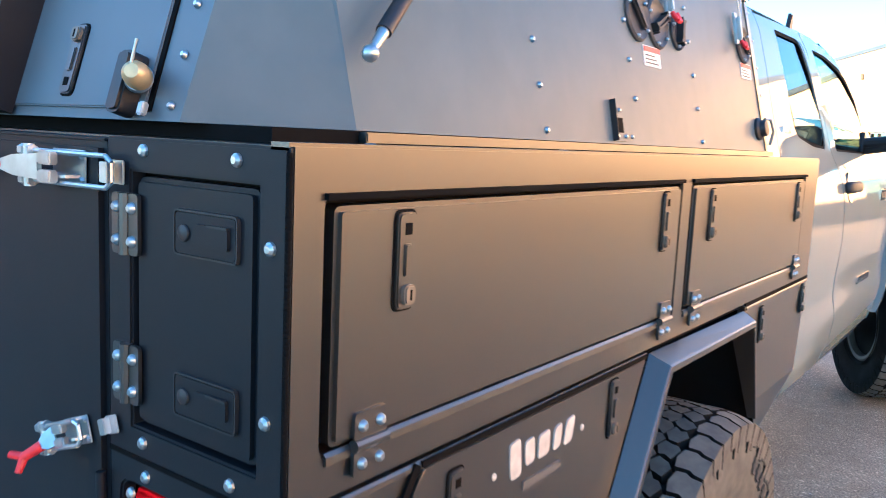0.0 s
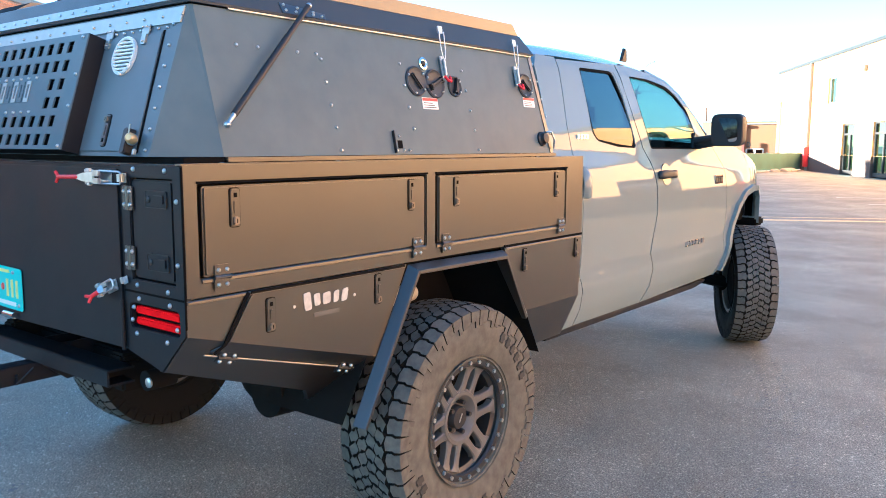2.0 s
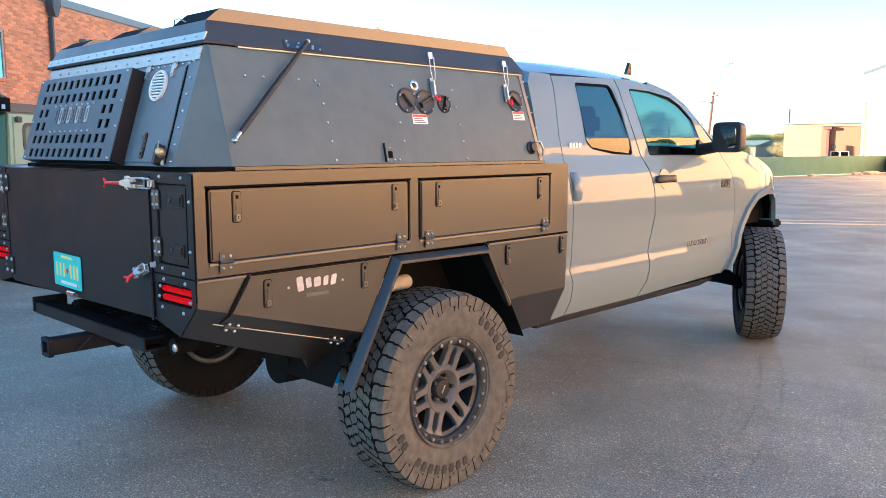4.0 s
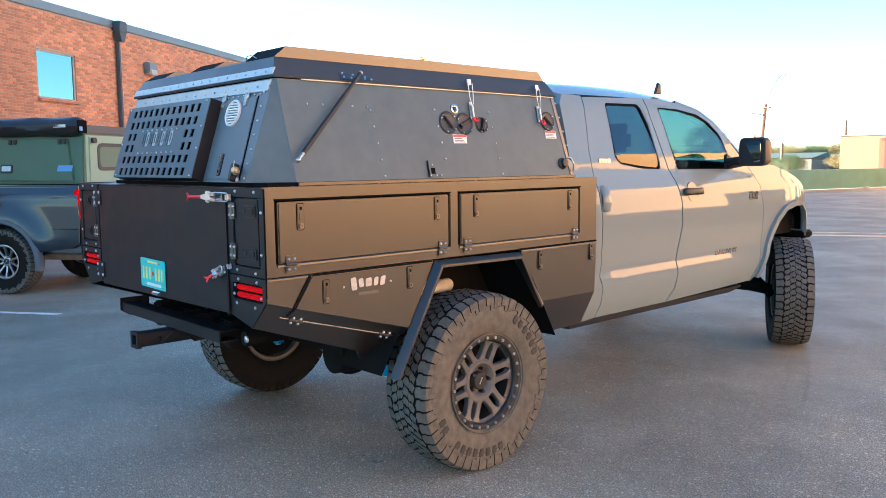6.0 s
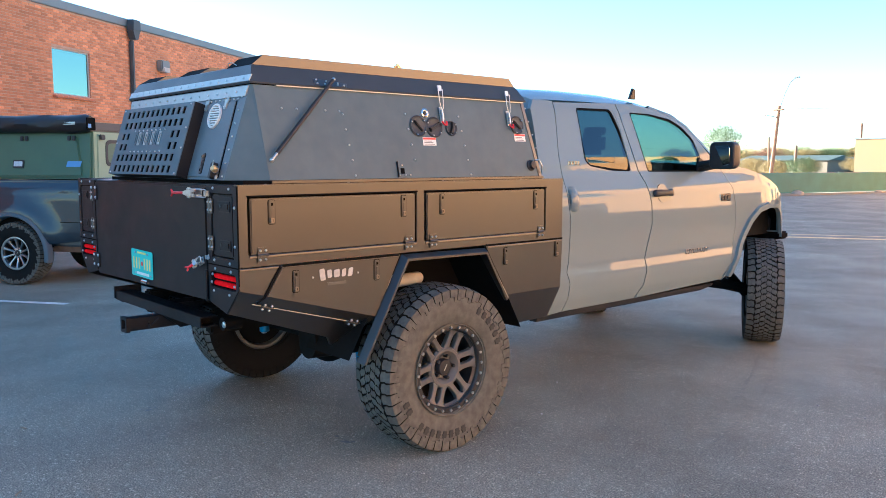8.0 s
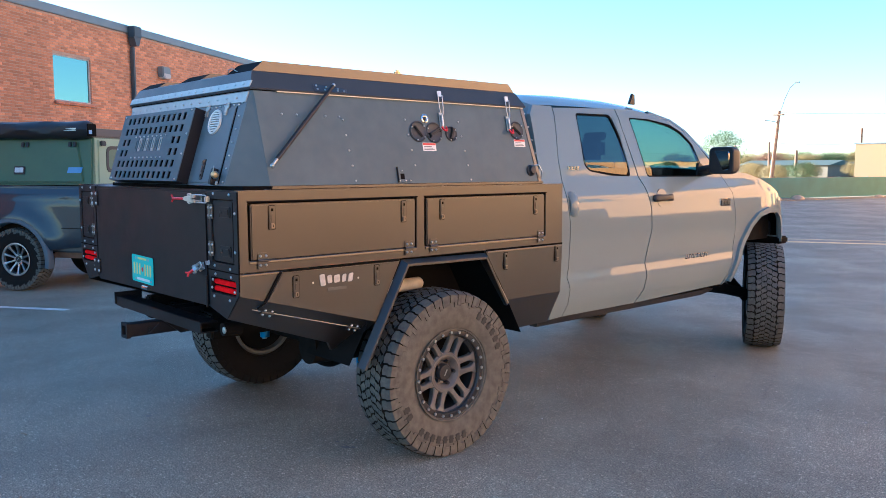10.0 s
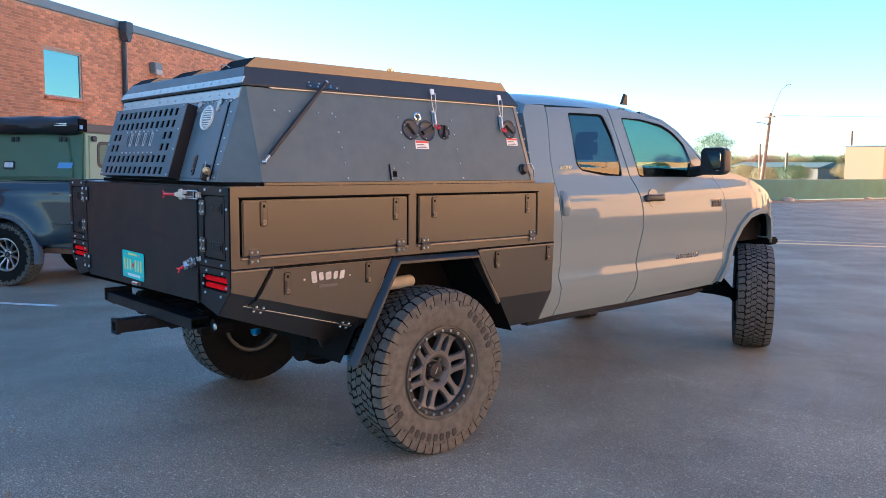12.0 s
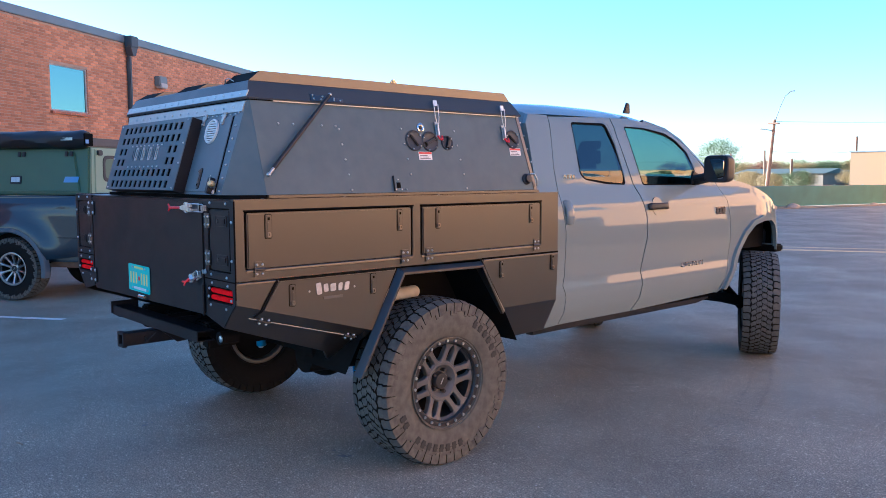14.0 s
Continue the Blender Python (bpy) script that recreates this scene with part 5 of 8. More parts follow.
# wheels
def wheel_parts():
    """Wheel at the origin, its axle along x, its outer face towards +x."""
    T = Matrix.Rotation(radians(90), 4, "Y")        # lathe axis to +x
    R = 0.4675
    tyre = bmesh.new()
    prof = [(-0.118, 0.222), (-0.135, 0.25), (-0.152, 0.30), (-0.159, 0.345), (-0.158, 0.39), (-0.154, 0.415), (-0.146, 0.424), (-0.12, 0.438), (0, 0.447), (0.12, 0.438), (0.146, 0.424), (0.154, 0.415), (0.158, 0.39), (0.159, 0.345), (0.152, 0.30), (0.135, 0.25), (0.118, 0.222)]
    lathe(tyre, prof, T, 72, close=True)
    tread = bmesh.new()
    rng = random.Random(11)

    def lug(a0, a1, pts, r0, r1):
        """A tread block: four (axis, turn) corners at the outer radius, on the carcass."""
        top, low = [], []
        for ax, k in pts:
            a = a0 + (a1 - a0) * k
            drop = max(0.0, abs(ax) - 0.092) ** 2 * 3.2
            for lst, r in ((top, r1 - drop), (low, r0 - drop)):
                lst.append(tread.verts.new((ax, r * math.cos(a), r * math.sin(a))))
        tread.faces.new(top)
        for k in range(len(pts)):
            tread.faces.new((low[k], low[(k + 1) % len(pts)], top[(k + 1) % len(pts)], top[k]))

    N = 46
    st = 2 * math.pi / N

    M = 58
    sm = 2 * math.pi / M

    def hexblock(o, c, flat, full):
        """A skewed six-sided block of a middle row, notched on two sides."""
        j = [rng.uniform(-0.10, 0.10) for k in range(8)]
        x = [rng.uniform(-0.004, 0.004) for k in range(4)]
        e = 0.10 if c > 0 else -0.10
        lug(o, o + sm, [(c - flat + x[0], 0.06 - e + j[0]), (c + 0.1 * flat, 0.14 + j[6]), (c + flat + x[1], 0.06 + e + j[1]), (c + full, 0.52 + j[2]), (c + flat + x[2], 0.95 + e + j[3]), (c - 0.1 * flat, 0.85 + j[7]), (c - flat + x[3], 0.95 - e + j[4]), (c - full, 0.48 + j[5])], 0.438, R)

    for k in range(M):
        for row, c in enumerate((-0.069, -0.023, 0.023, 0.069)):
            hexblock(sm * (k + 0.5 * (row % 2)), c, 0.0135, 0.0270)
    for k in range(N):
        a0 = st * k
        j = rng.uniform(-0.06, 0.06)
        for s in (1, -1):
            o = a0 + (0.5 * st if s < 0 else 0)
            x = 0.006 if k % 2 else 0.0
            lug(o, o + st, [(s * (0.102 + x), 0.06), (s * 0.128, 0.00), (s * 0.140, 0.09), (s * 0.163, 0.04), (s * 0.163, 0.90 + j * 0.3), (s * 0.142, 0.93), (s * 0.132, 0.84), (s * (0.100 + x), 0.90), (s * (0.094 + x), 0.48)], 0.436, 0.4655)
            # shoulder bar stepping down the sidewall
            lo, hi = o + st * 0.03, o + st * 0.93
            mid = o + st * (0.42 if k % 2 else 0.50)
            deep, short = (0.388, 0.415) if k % 2 else (0.408, 0.396)
            for a, b, cut in ((lo, mid, deep), (mid, hi, short)):
                vs = []
                for r, ax in ((0.4480, 0.1600), (0.430, 0.1632), (cut - 0.007, 0.1622), (cut - 0.010, 0.1575)):
                    vs.append([tread.verts.new((s * ax, r * math.cos(q), r * math.sin(q))) for q in (a, b)])
                for p, q in zip(vs, vs[1:]):
                    tread.faces.new((p[0], p[1], q[1], q[0]))
                for e in (0, 1):
                    low = [tread.verts.new((s * 0.156, v.co.y, v.co.z)) for v in (vs[1][e], vs[2][e])]
                    tread.faces.new((vs[1][e], vs[2][e], low[1], low[0]))
    # raised rings and plain raised bars on the sidewall
    side = bmesh.new()
    for s in (1, -1):
        lathe(side, [(s * 0.1535, 0.262), (s * 0.1490, 0.262), (s * 0.1465, 0.258), (s * 0.1475, 0.252), (s * 0.1400, 0.250)][::1], T, 72)
    for f in [f for f in side.faces if len(f.verts) > 4]:
        side.faces.remove(f)
    marks = bmesh.new()
    box(marks, (-0.022, -0.0150, -0.004), (0.022, 0.0150, 0.0032), 0.003)
    box(marks, (-0.004, -0.019, -0.004), (0.004, 0.019, 0.0030), 0.001)
    rim = bmesh.new()
    lathe(rim, [(-0.10, 0.205), (0.085, 0.198), (0.100, 0.222), (0.112, 0.2385), (0.106, 0.2385), (-0.112, 0.2385), (-0.112, 0.225)], T, 64, close=True)
    ring = bmesh.new()
    lathe(ring, [(0.110, 0.243), (0.122, 0.241), (0.125, 0.232), (0.123, 0.214), (0.112, 0.208), (0.100, 0.212), (0.100, 0.24)], T, 64, close=True)
    bolts = bmesh.new()
    bmesh.ops.create_cone(bolts, cap_ends=True, segments=6, radius1=0.0100, radius2=0.0085, depth=0.014)
    spokes = bmesh.new()
    for k in range(12):
        a = 2 * math.pi * (k // 2) / 6 + radians(38)
        m = T @ Matrix.Rotation(a, 4, "Z")
        vs = []
        e = 0.032 if k % 2 else -0.032
        for r, w, z0, z1 in ((0.088, 0.024, 0.045, 0.082), (0.112, 0.0175, 0.048, 0.084), (0.126, 0.0150, 0.050, 0.086), (0.158, 0.0150, 0.056, 0.089), (0.178, 0.0165, 0.060, 0.092), (0.193, 0.024, 0.062, 0.095), (0.204, 0.036, 0.062, 0.097)):
            vs.append([spokes.verts.new(m @ Vector((r, e + y, z))) for y, z in ((-w, z0), (-w, z1 - 0.005), (-w * 0.7, z1), (w * 0.7, z1), (w, z1 - 0.005), (w, z0))])
        for p, q in zip(vs, vs[1:]):
            for j in range(6):
                spokes.faces.new((p[j], p[(j + 1) % 6], q[(j + 1) % 6], q[j]))
    lathe(spokes, [(0.0, 0.06), (0.0, 0.102), (0.074, 0.114), (0.0855, 0.104), (0.0850, 0.090), (0.066, 0.070), (0.050, 0.062), (0.045, 0.045)], T, 48, close=True)
    barrel = bmesh.new()
    lathe(barrel, [(-0.122, 0.214), (-0.126, 0.232), (-0.120, 0.242), (-0.108, 0.240), (-0.104, 0.222), (-0.06, 0.196), (-0.052, 0.190), (-0.06, 0.204)], T, 48, close=True)
    disc = bmesh.new()
    lathe(disc, [(-0.03, 0.045), (-0.03, 0.185), (-0.01, 0.185), (-0.01, 0.045)], T, 40, close=True)
    lathe(disc, [(-0.09, 0.0), (-0.09, 0.20), (-0.08, 0.205), (-0.08, 0.0)][1:3] + [(-0.07, 0.2)], T, 40)
    cap = bmesh.new()
    lathe(cap, [(0.03, 0.050), (0.070, 0.048), (0.078, 0.042), (0.080, 0.02), (0.080, 0.001)], T, 32)
    capbar = bmesh.new()
    box(capbar, (0.080, -0.020, -0.004), (0.083, 0.020, 0.004), 0.002, Matrix.Rotation(radians(60), 4, "X"))
    nuts = bmesh.new()
    bmesh.ops.create_cone(nuts, cap_ends=True, segments=6, radius1=0.011, radius2=0.010, depth=0.045)
    for b in (rim, ring, spokes):
        for v in b.verts:
            v.co.y, v.co.z = v.co.y * 1.040, v.co.z * 1.040
    for b in (tyre, tread, side):
        for v in b.verts:
            v.co.x *= 0.92
    return dict(tyre=(tyre, M_SIDEWALL), tread=(tread, M_TYRE), bead_ring=(side, M_SIDEWALL), sidewall_mark=(marks, M_MARK), rim=(rim, M_RIMRING), beadlock_ring=(ring, M_RIMRING), ring_bolt=(bolts, M_ZINC), spokes=(spokes, M_RIM), inner_barrel=(barrel, M_RIM), brake_disc=(disc, M_CHASSIS), hub_cap=(cap, M_TRIM), cap_mark=(capbar, M_ALU), wheel_nut=(nuts, M_TRIM))


WHEEL = {}
for k, (bm, m) in wheel_parts().items():
    finish(bm, True)
    me = bpy.data.meshes.new(k)
    bm.to_mesh(me)
    bm.free()
    me.materials.append(m)
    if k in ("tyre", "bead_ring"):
        me.materials.append(M_TYRE)          # less dust on the inner side; it and groove floors darkened for shade
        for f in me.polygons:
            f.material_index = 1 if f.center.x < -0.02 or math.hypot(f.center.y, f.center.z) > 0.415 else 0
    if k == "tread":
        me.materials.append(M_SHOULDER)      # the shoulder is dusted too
        # dusty tops lightened, groove walls left near black, painting shade between blocks
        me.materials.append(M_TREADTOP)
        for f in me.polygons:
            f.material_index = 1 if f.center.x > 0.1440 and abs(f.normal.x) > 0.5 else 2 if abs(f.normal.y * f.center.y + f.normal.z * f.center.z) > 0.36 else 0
    WHEEL[k] = me
T_AXLE = Matrix.Rotation(radians(90), 4, "Y")
REPEATS = {"ring_bolt": [T_AXLE @ Matrix.Rotation(2 * math.pi * k / 24, 4, "Z") @ Matrix.Translation((0.2355, 0, 0.124)) for k in range(24)],
           "wheel_nut": [T_AXLE @ Matrix.Rotation(2 * math.pi * k / 5 + 0.3, 4, "Z") @ Matrix.Translation((0.064, 0, 0.06)) for k in range(5)],
           "sidewall_mark": [T_AXLE @ Matrix.Rotation(c + (k - n / 2) * d, 4, "Z") @ Matrix.Translation((0.362, 0, 0.1468)) for c, n, d in ((2.30, 6, 0.138), (-0.18, 8, 0.132), (-1.06, 2, 0.125)) for k in range(n)]}


def put_wheel(parent, m, label, scale=1.0):
    base = ORIGIN[parent.name]
    root = new("wheel", WHEEL["rim"])
    root.parent = parent
    root.matrix_basis = Matrix.Translation(-base) @ m @ Matrix.Scale(scale, 4)
    tagged(root, label)
    for k, me in WHEEL.items():
        if k != "rim":
            for at in REPEATS.get(k, [Matrix.Identity(4)]):
                o = new(k, me)
                o.parent = root
                o.matrix_basis = at


put_wheel(truck, Matrix.Translation((0.992, 0.036, 0.463)), "dusty all-terrain tyre on bronze grey alloy wheel", 1.014)
put_wheel(truck, Matrix.Translation((2 * CX - 0.940, 0, 0.4675)) @ Matrix.Rotation(math.pi, 4, "Z") @ Matrix.Rotation(0.2, 4, "X"), "dusty all-terrain tyre on bronze grey alloy wheel")
put_wheel(truck, Matrix.Translation((0.905, WB, 0.4675)) @ Matrix.Rotation(radians(31), 4, "Z"), "all-terrain tyre on front wheel turned to the left")
put_wheel(truck, Matrix.Translation((2 * CX - 0.905, WB, 0.4675)) @ Matrix.Rotation(math.pi + radians(31), 4, "Z"), "all-terrain tyre on front wheel turned to the left")

# ---- the service bed ----
BX, BL, BY, BF, BT = 1.04, 2 * CX - 1.04, -1.21, 1.08, 1.52      # right and left faces, rear, front, top
RP = right_plane(BX)
bed = thing("service_bed", (CX, 0, 0.75), "matte black powder-coated steel service bed on the pickup", "truck bed")


def bolt(bm, m, r=0.009, h=0.006, seg=10):
    """A domed bolt head on the local xy plane of m."""
    lathe(bm, [(0, r), (h * 0.5, r * 0.92), (h, r * 0.5)], m, seg)
    return bm


def bolts_on(parent, m, pts, r=0.009, name="bolt", material=None):
    for u, v in pts:
        part(name, bolt(bmesh.new(), m @ Matrix.Translation((u, v, 0)), r), material or M_ZINC, parent)


def hinge(parent, m, w=0.055, h=0.075):
    """A bolted butt hinge, its knuckle along local x."""
    bm = bmesh.new()
    slab(bm, rounded(rect(-w / 2, 0.006, w / 2, h / 2), 0.006), m @ Matrix.Translation((0, 0, 0.005)), 0.005)
    slab(bm, rounded(rect(-w / 2, -h / 2, w / 2, -0.006), 0.006), m @ Matrix.Translation((0, 0, 0.005)), 0.005)
    rod(bm, m @ Vector((-w / 2, 0, 0.004)), m @ Vector((w / 2, 0, 0.004)), 0.0075, seg=10)
    hg = part("hinge", bm, M_COAT, parent, "black bolted hinge")
    for u in (-w * 0.27, w * 0.27):
        for v in (-h * 0.29, h * 0.29):
            part("bolt", bolt(bmesh.new(), m @ Matrix.Translation((u, v, 0.005)), 0.0072), M_ZINC, hg)


def latch(parent, m, w=0.034, h=0.112):
    """A flat latch plate with a slot at its head and a small lock at its foot."""
    bm = bmesh.new()
    slab(bm, rounded(rect(-w / 2, -h / 2, w / 2, h / 2), 0.009), m @ Matrix.Translation((0, 0, 0.006)), 0.006, bevel=0.002)
    lt = part("latch", bm, M_COAT, parent, "flat black latch plate with lock")
    # black shim, added only to draw a dark outline round the plate
    part("gasket", slab(bmesh.new(), rounded(rect(-w / 2 - 0.003, -h / 2 - 0.003, w / 2 + 0.003, h / 2 + 0.003), 0.011), m @ Matrix.Translation((0, 0, 0.001)), 0.001), M_SEAL, lt)
    part("slot", slab(bmesh.new(), rect(-0.006, h * 0.27, 0.006, h * 0.39), m @ Matrix.Translation((0, 0, 0.0067)), 0.002), M_SEAL, lt)
    part("lever", slab(bmesh.new(), rounded(rect(-w * 0.22, -h * 0.16, w * 0.22, h * 0.18), 0.003), m @ Matrix.Translation((0, 0, 0.009)), 0.004, bevel=0.0015), M_COAT, lt)
    lk = part("lock", slab(bmesh.new(), rounded(rect(-0.010, -h * 0.45, 0.010, -h * 0.24), 0.007), m @ Matrix.Translation((0, 0, 0.013)), 0.008, bevel=0.002), M_LOCK, lt)
    part("keyhole", slab(bmesh.new(), rect(-0.0015, -h * 0.40, 0.0015, -h * 0.29), m @ Matrix.Translation((0, 0, 0.0135)), 0.002), M_SEAL, lk)


def ledge(y0, y1, z, w=0.012):
    """A folded lip along the side, its upper face sloping out and down."""
    sec = [(0.0, w * 0.1), (w * 0.30, -w * 0.25), (w * 0.38, -w * 0.95), (0.0, -w * 1.15)]
    return slab(bmesh.new(), [(a, z + b) for a, b in sec], axes((BX, y1, 0), (1, 0, 0), (0, 0, 1), (0, 1, 0)), y1 - y0)


# kink along the lower side: the skin leans in under it
def kink(y):
    return 1.031 - 0.277 * (y + 1.215) if y < 0 else 0.818


def low_side(out=0.0):
    def fx(y, z):
        return BX + out - (0.04 * max(0.0, 1.132 - z) if y > 0 else 0.0) - max(0.0, kink(y) - z) * (1.0 if y < 0 else 0.34)
    return fx


REAR_KINK = ((-1.215, 1.031), (0.277, 1.0))
FRONT_KINK = ((0, 0.818), (0, 1))
D1, D2 = (-1.160, 1.188, -0.146, 1.466), (-0.088, 1.188, 0.912, 1.466)
for s in (1, -1):
    M = RP if s > 0 else axes((BL, 0, 0), (0, -1, 0), (0, 0, 1), (-1, 0, 0))
    fl = (lambda r: r) if s > 0 else (lambda r: (-r[2], r[1], -r[0], r[3]))
    bm = bmesh.new()
    slab(bm, rect(*fl((BY, 1.136, BF, BT))), M, 0.03, holes=[rounded(rect(*fl(D)), 0.012) for D in (D1, D2)], bevel=0.004)
    side = part("side_frame", bm, M_COAT, bed, smooth=True)
    part("box_back", slab(bmesh.new(), rect(*fl((BY + 0.03, 1.14, BF - 0.03, BT - 0.01))), M @ Matrix.Translation((0, 0, -0.032)), 0.01), M_SEAL, bed, "black inside of side locker")
    for D in (D1, D2):
        u0, v0, u1, v1 = fl(D)
        bm = bmesh.new()
        slab(bm, rounded(rect(u0 + 0.012, v0 + 0.006, u1 - 0.011, v1 - 0.010), 0.01), M @ Matrix.Translation((0, 0, 0.004)), 0.03, bevel=0.006)
        d = part("locker_door", bm, M_COAT, bed, "matte black locker door")
        if s > 0:
            ends = ((-1.038, -0.240) if D is D1 else (0.036, 0.812))
            for u in ends:
                latch(d, M @ Matrix.Translation((u, 1.390, 0.004)))
            for u in ((-1.090, -0.205) if D is D1 else (-0.028, 0.862)):
                hinge(d, M @ Matrix.Translation((u, 1.190, 0.004)))
            # black strip that paints in the seal and the gap's shadow above the door
            bm = bmesh.new()
            slab(bm, rect(u0 - 0.004, v1 - 0.003, u1 + 0.004, v1 + 0.004), M @ Matrix.Translation((0, 0, 0.006)), 0.006)
            part("drip_seal", bm, M_SEAL, d, "black seal along the top of the door")
            part("lower_lip", ledge(u0 + 0.004, u1 - 0.004, v0 + 0.002), M_COAT, d, smooth=False)

# lower rear locker with its kinked door
for s in (1, -1):
    f0 = low_side()
    fx = f0 if s > 0 else (lambda y, z: 2 * CX - low_side()(y, z))
    bm = bmesh.new()
    skin(bm, [(BY, 1.132), (BY, 0.905), (-0.62, 0.70), (-0.535, 0.60), (-0.262, 1.132)], fx, 0.02, cuts=[REAR_KINK], du=0.2, dv=0.2)
    part("lower_panel", bm, M_COAT, bed, smooth=False)
    g = (lambda y, z: low_side(0.006)(y, z)) if s > 0 else (lambda y, z: 2 * CX - low_side(0.006)(y, z))
    bm = bmesh.new()
    skin(bm, rounded([(-0.985, 1.122), (-1.075, 0.985), (-1.115, 0.962), (-0.48, 0.787), (-0.285, 1.122)], 0.012), g, 0.006, cuts=[REAR_KINK], du=0.2, dv=0.2)
    d = part("lower_door", bm, M_COAT, bed, "matte black lower locker door folded under", smooth=False)
    bm = bmesh.new()
    skin(bm, [(BF, 1.132), (BF, 0.815), (1.045, 0.612), (0.70, 0.605), (0.585, 0.812), (0.385, 1.132)], fx, 0.02, cuts=[FRONT_KINK], du=0.2, dv=0.2)
    fp = part("front_panel", bm, M_COAT, bed, smooth=False)
    if s > 0:
        for a, b in (((-0.994, 1.130), (-1.086, 0.985)), ((-1.085, 0.985), (-1.125, 0.965)), ((-0.985, 1.128), (-0.275, 1.128))):
            m = axes((BX + 0.0055, 0, 0), (0, 1, 0), (0, 0, 1), (1, 0, 0))
            v = Vector(b) - Vector(a)
            nrm = Vector((-v.y, v.x)).normalized() * (0.0062 if a[1] - b[1] > 0.1 else 0.0040)
            bm = slab(bmesh.new(), [Vector(a) - nrm, Vector(b) - nrm, Vector(b) + nrm, Vector(a) + nrm], m, 0.004)
            part("door_gap", bm, M_SEAL, d)
        part("rolled_edge", tube(bmesh.new(), [(low_side(0.0045)(y, z), y, z) for y, z in ((-0.981, 1.121), (-1.073, 0.984), (-1.110, 0.964))], 0.0026), M_COAT, d)
        latch(d, axes((BX + 0.006, -0.915, 1.048), (0, 1, 0), (0, 0, 1), (1, 0, 0)), h=0.105)
        latch(d, axes((BX + 0.006, -0.425, 1.062), (0, 1, 0), (0, 0, 1), (1, 0, 0)), h=0.105)
        # hinge line along the fold
        pts = [(low_side(0.007)(y, z), y, z) for y, z in ((-1.125, 0.952), (-0.475, 0.772))]
        bm = tube(bmesh.new(), pts, 0.0028)
        part("piano_hinge", bm, M_ALU, d, "thin bright hinge line")
        ax = (Vector(pts[1]) - Vector(pts[0])).normalized()
        up = Vector((0.6, 0.2, 0.77)).normalized()
        up = (up - ax * up.dot(ax)).normalized()
        nn = ax.cross(up)
        for y in (-1.045, -0.545):
            z = 0.952 - 0.277 * (y + 1.125)
            hinge(d, axes((low_side(0.006)(y, z), y, z), ax, up, nn), 0.07, 0.05)
        latch(fp, RP @ Matrix.Translation((0.555, 1.058, 0.0)), h=0.10)
        latch(fp, RP @ Matrix.Translation((1.025, 1.072, 0.0)), h=0.10)
        part("panel_gap", slab(bmesh.new(), rect(0.39, 1.128, BF, 1.140), RP @ Matrix.Translation((0, 0, 0.001)), 0.004), M_SEAL, fp)
        part("upper_lip", ledge(BY + 0.004, -0.27, 1.131, 0.009), M_COAT, d, smooth=False)
        part("upper_lip", ledge(0.40, BF - 0.004, 1.129, 0.009), M_COAT, fp, smooth=False)
        # plain white shapes where the maker's sign is painted
        for k, (u, w, h0, h1) in enumerate(((-0.758, 0.030, 1.036, 1.098), (-0.718, 0.026, 1.046, 1.090), (-0.677, 0.034, 1.046, 1.088), (-0.635, 0.024, 1.046, 1.088), (-0.597, 0.028, 1.044, 1.090))):
            lean = 0.004 * (k - 2)
            bm = slab(bmesh.new(), rounded([(u - w / 2, h0), (u + w / 2, h0 + 0.003), (u + w / 2 + lean, h1), (u - w / 2 + lean, h1 - 0.004)], 0.008), RP @ Matrix.Translation((0, 0, 0.0085)), 0.003)
            part("sign_shape", bm, M_SIGN, d, "plain white painted sign shape")
        part("sign_bar", slab(bmesh.new(), rect(-0.735, 1.010, -0.620, 1.024), RP @ Matrix.Translation((0, 0, 0.0085)), 0.003), M_RIM, d, "dim grey painted bar")
        for u in (-0.818, -0.545):
            part("sign_dot", bolt(bmesh.new(), RP @ Matrix.Translation((u, 1.058, 0.0065)), 0.006, 0.003), M_SIGN, d)


# wheel-arch flares: a folded strip round the opening
def flare(s):
    path = [Vector(p) for p in ((-0.556, 0.588), (-0.256, 1.130), (0.374, 1.122), (0.583, 0.806))]
    prof = [(0.0, 0.002), (0.018, 0.042), (0.021, 0.046), (0.033, 0.046), (0.035, 0.043), (0.035, -0.03)]
    bm = bmesh.new()
    rows = []
    for d, out in prof:
        pts = []
        for i, p in enumerate(path):
            segs = []
            if i > 0:
                segs.append((p - path[i - 1]).normalized())
            if i < len(path) - 1:
                segs.append((path[i + 1] - p).normalized())
            ns = [Vector((q.y, -q.x)) for q in segs]
            if len(ns) == 2:
                b = (ns[0] + ns[1]).normalized()
                pts.append(p + b * d / max(0.3, b.dot(ns[0])))
            else:
                pts.append(p + ns[0] * d)
        rows.append([bm.verts.new((CX + s * (BX - CX + out * k), q.x, q.y)) for q, k in zip(pts, (1.0, 1.0, 0.85, 0.3))])
    for p, q in zip(rows, rows[1:]):
        for k in range(len(path) - 1):
            bm.faces.new((p[k], p[k + 1], q[k + 1], q[k]))
    return bm


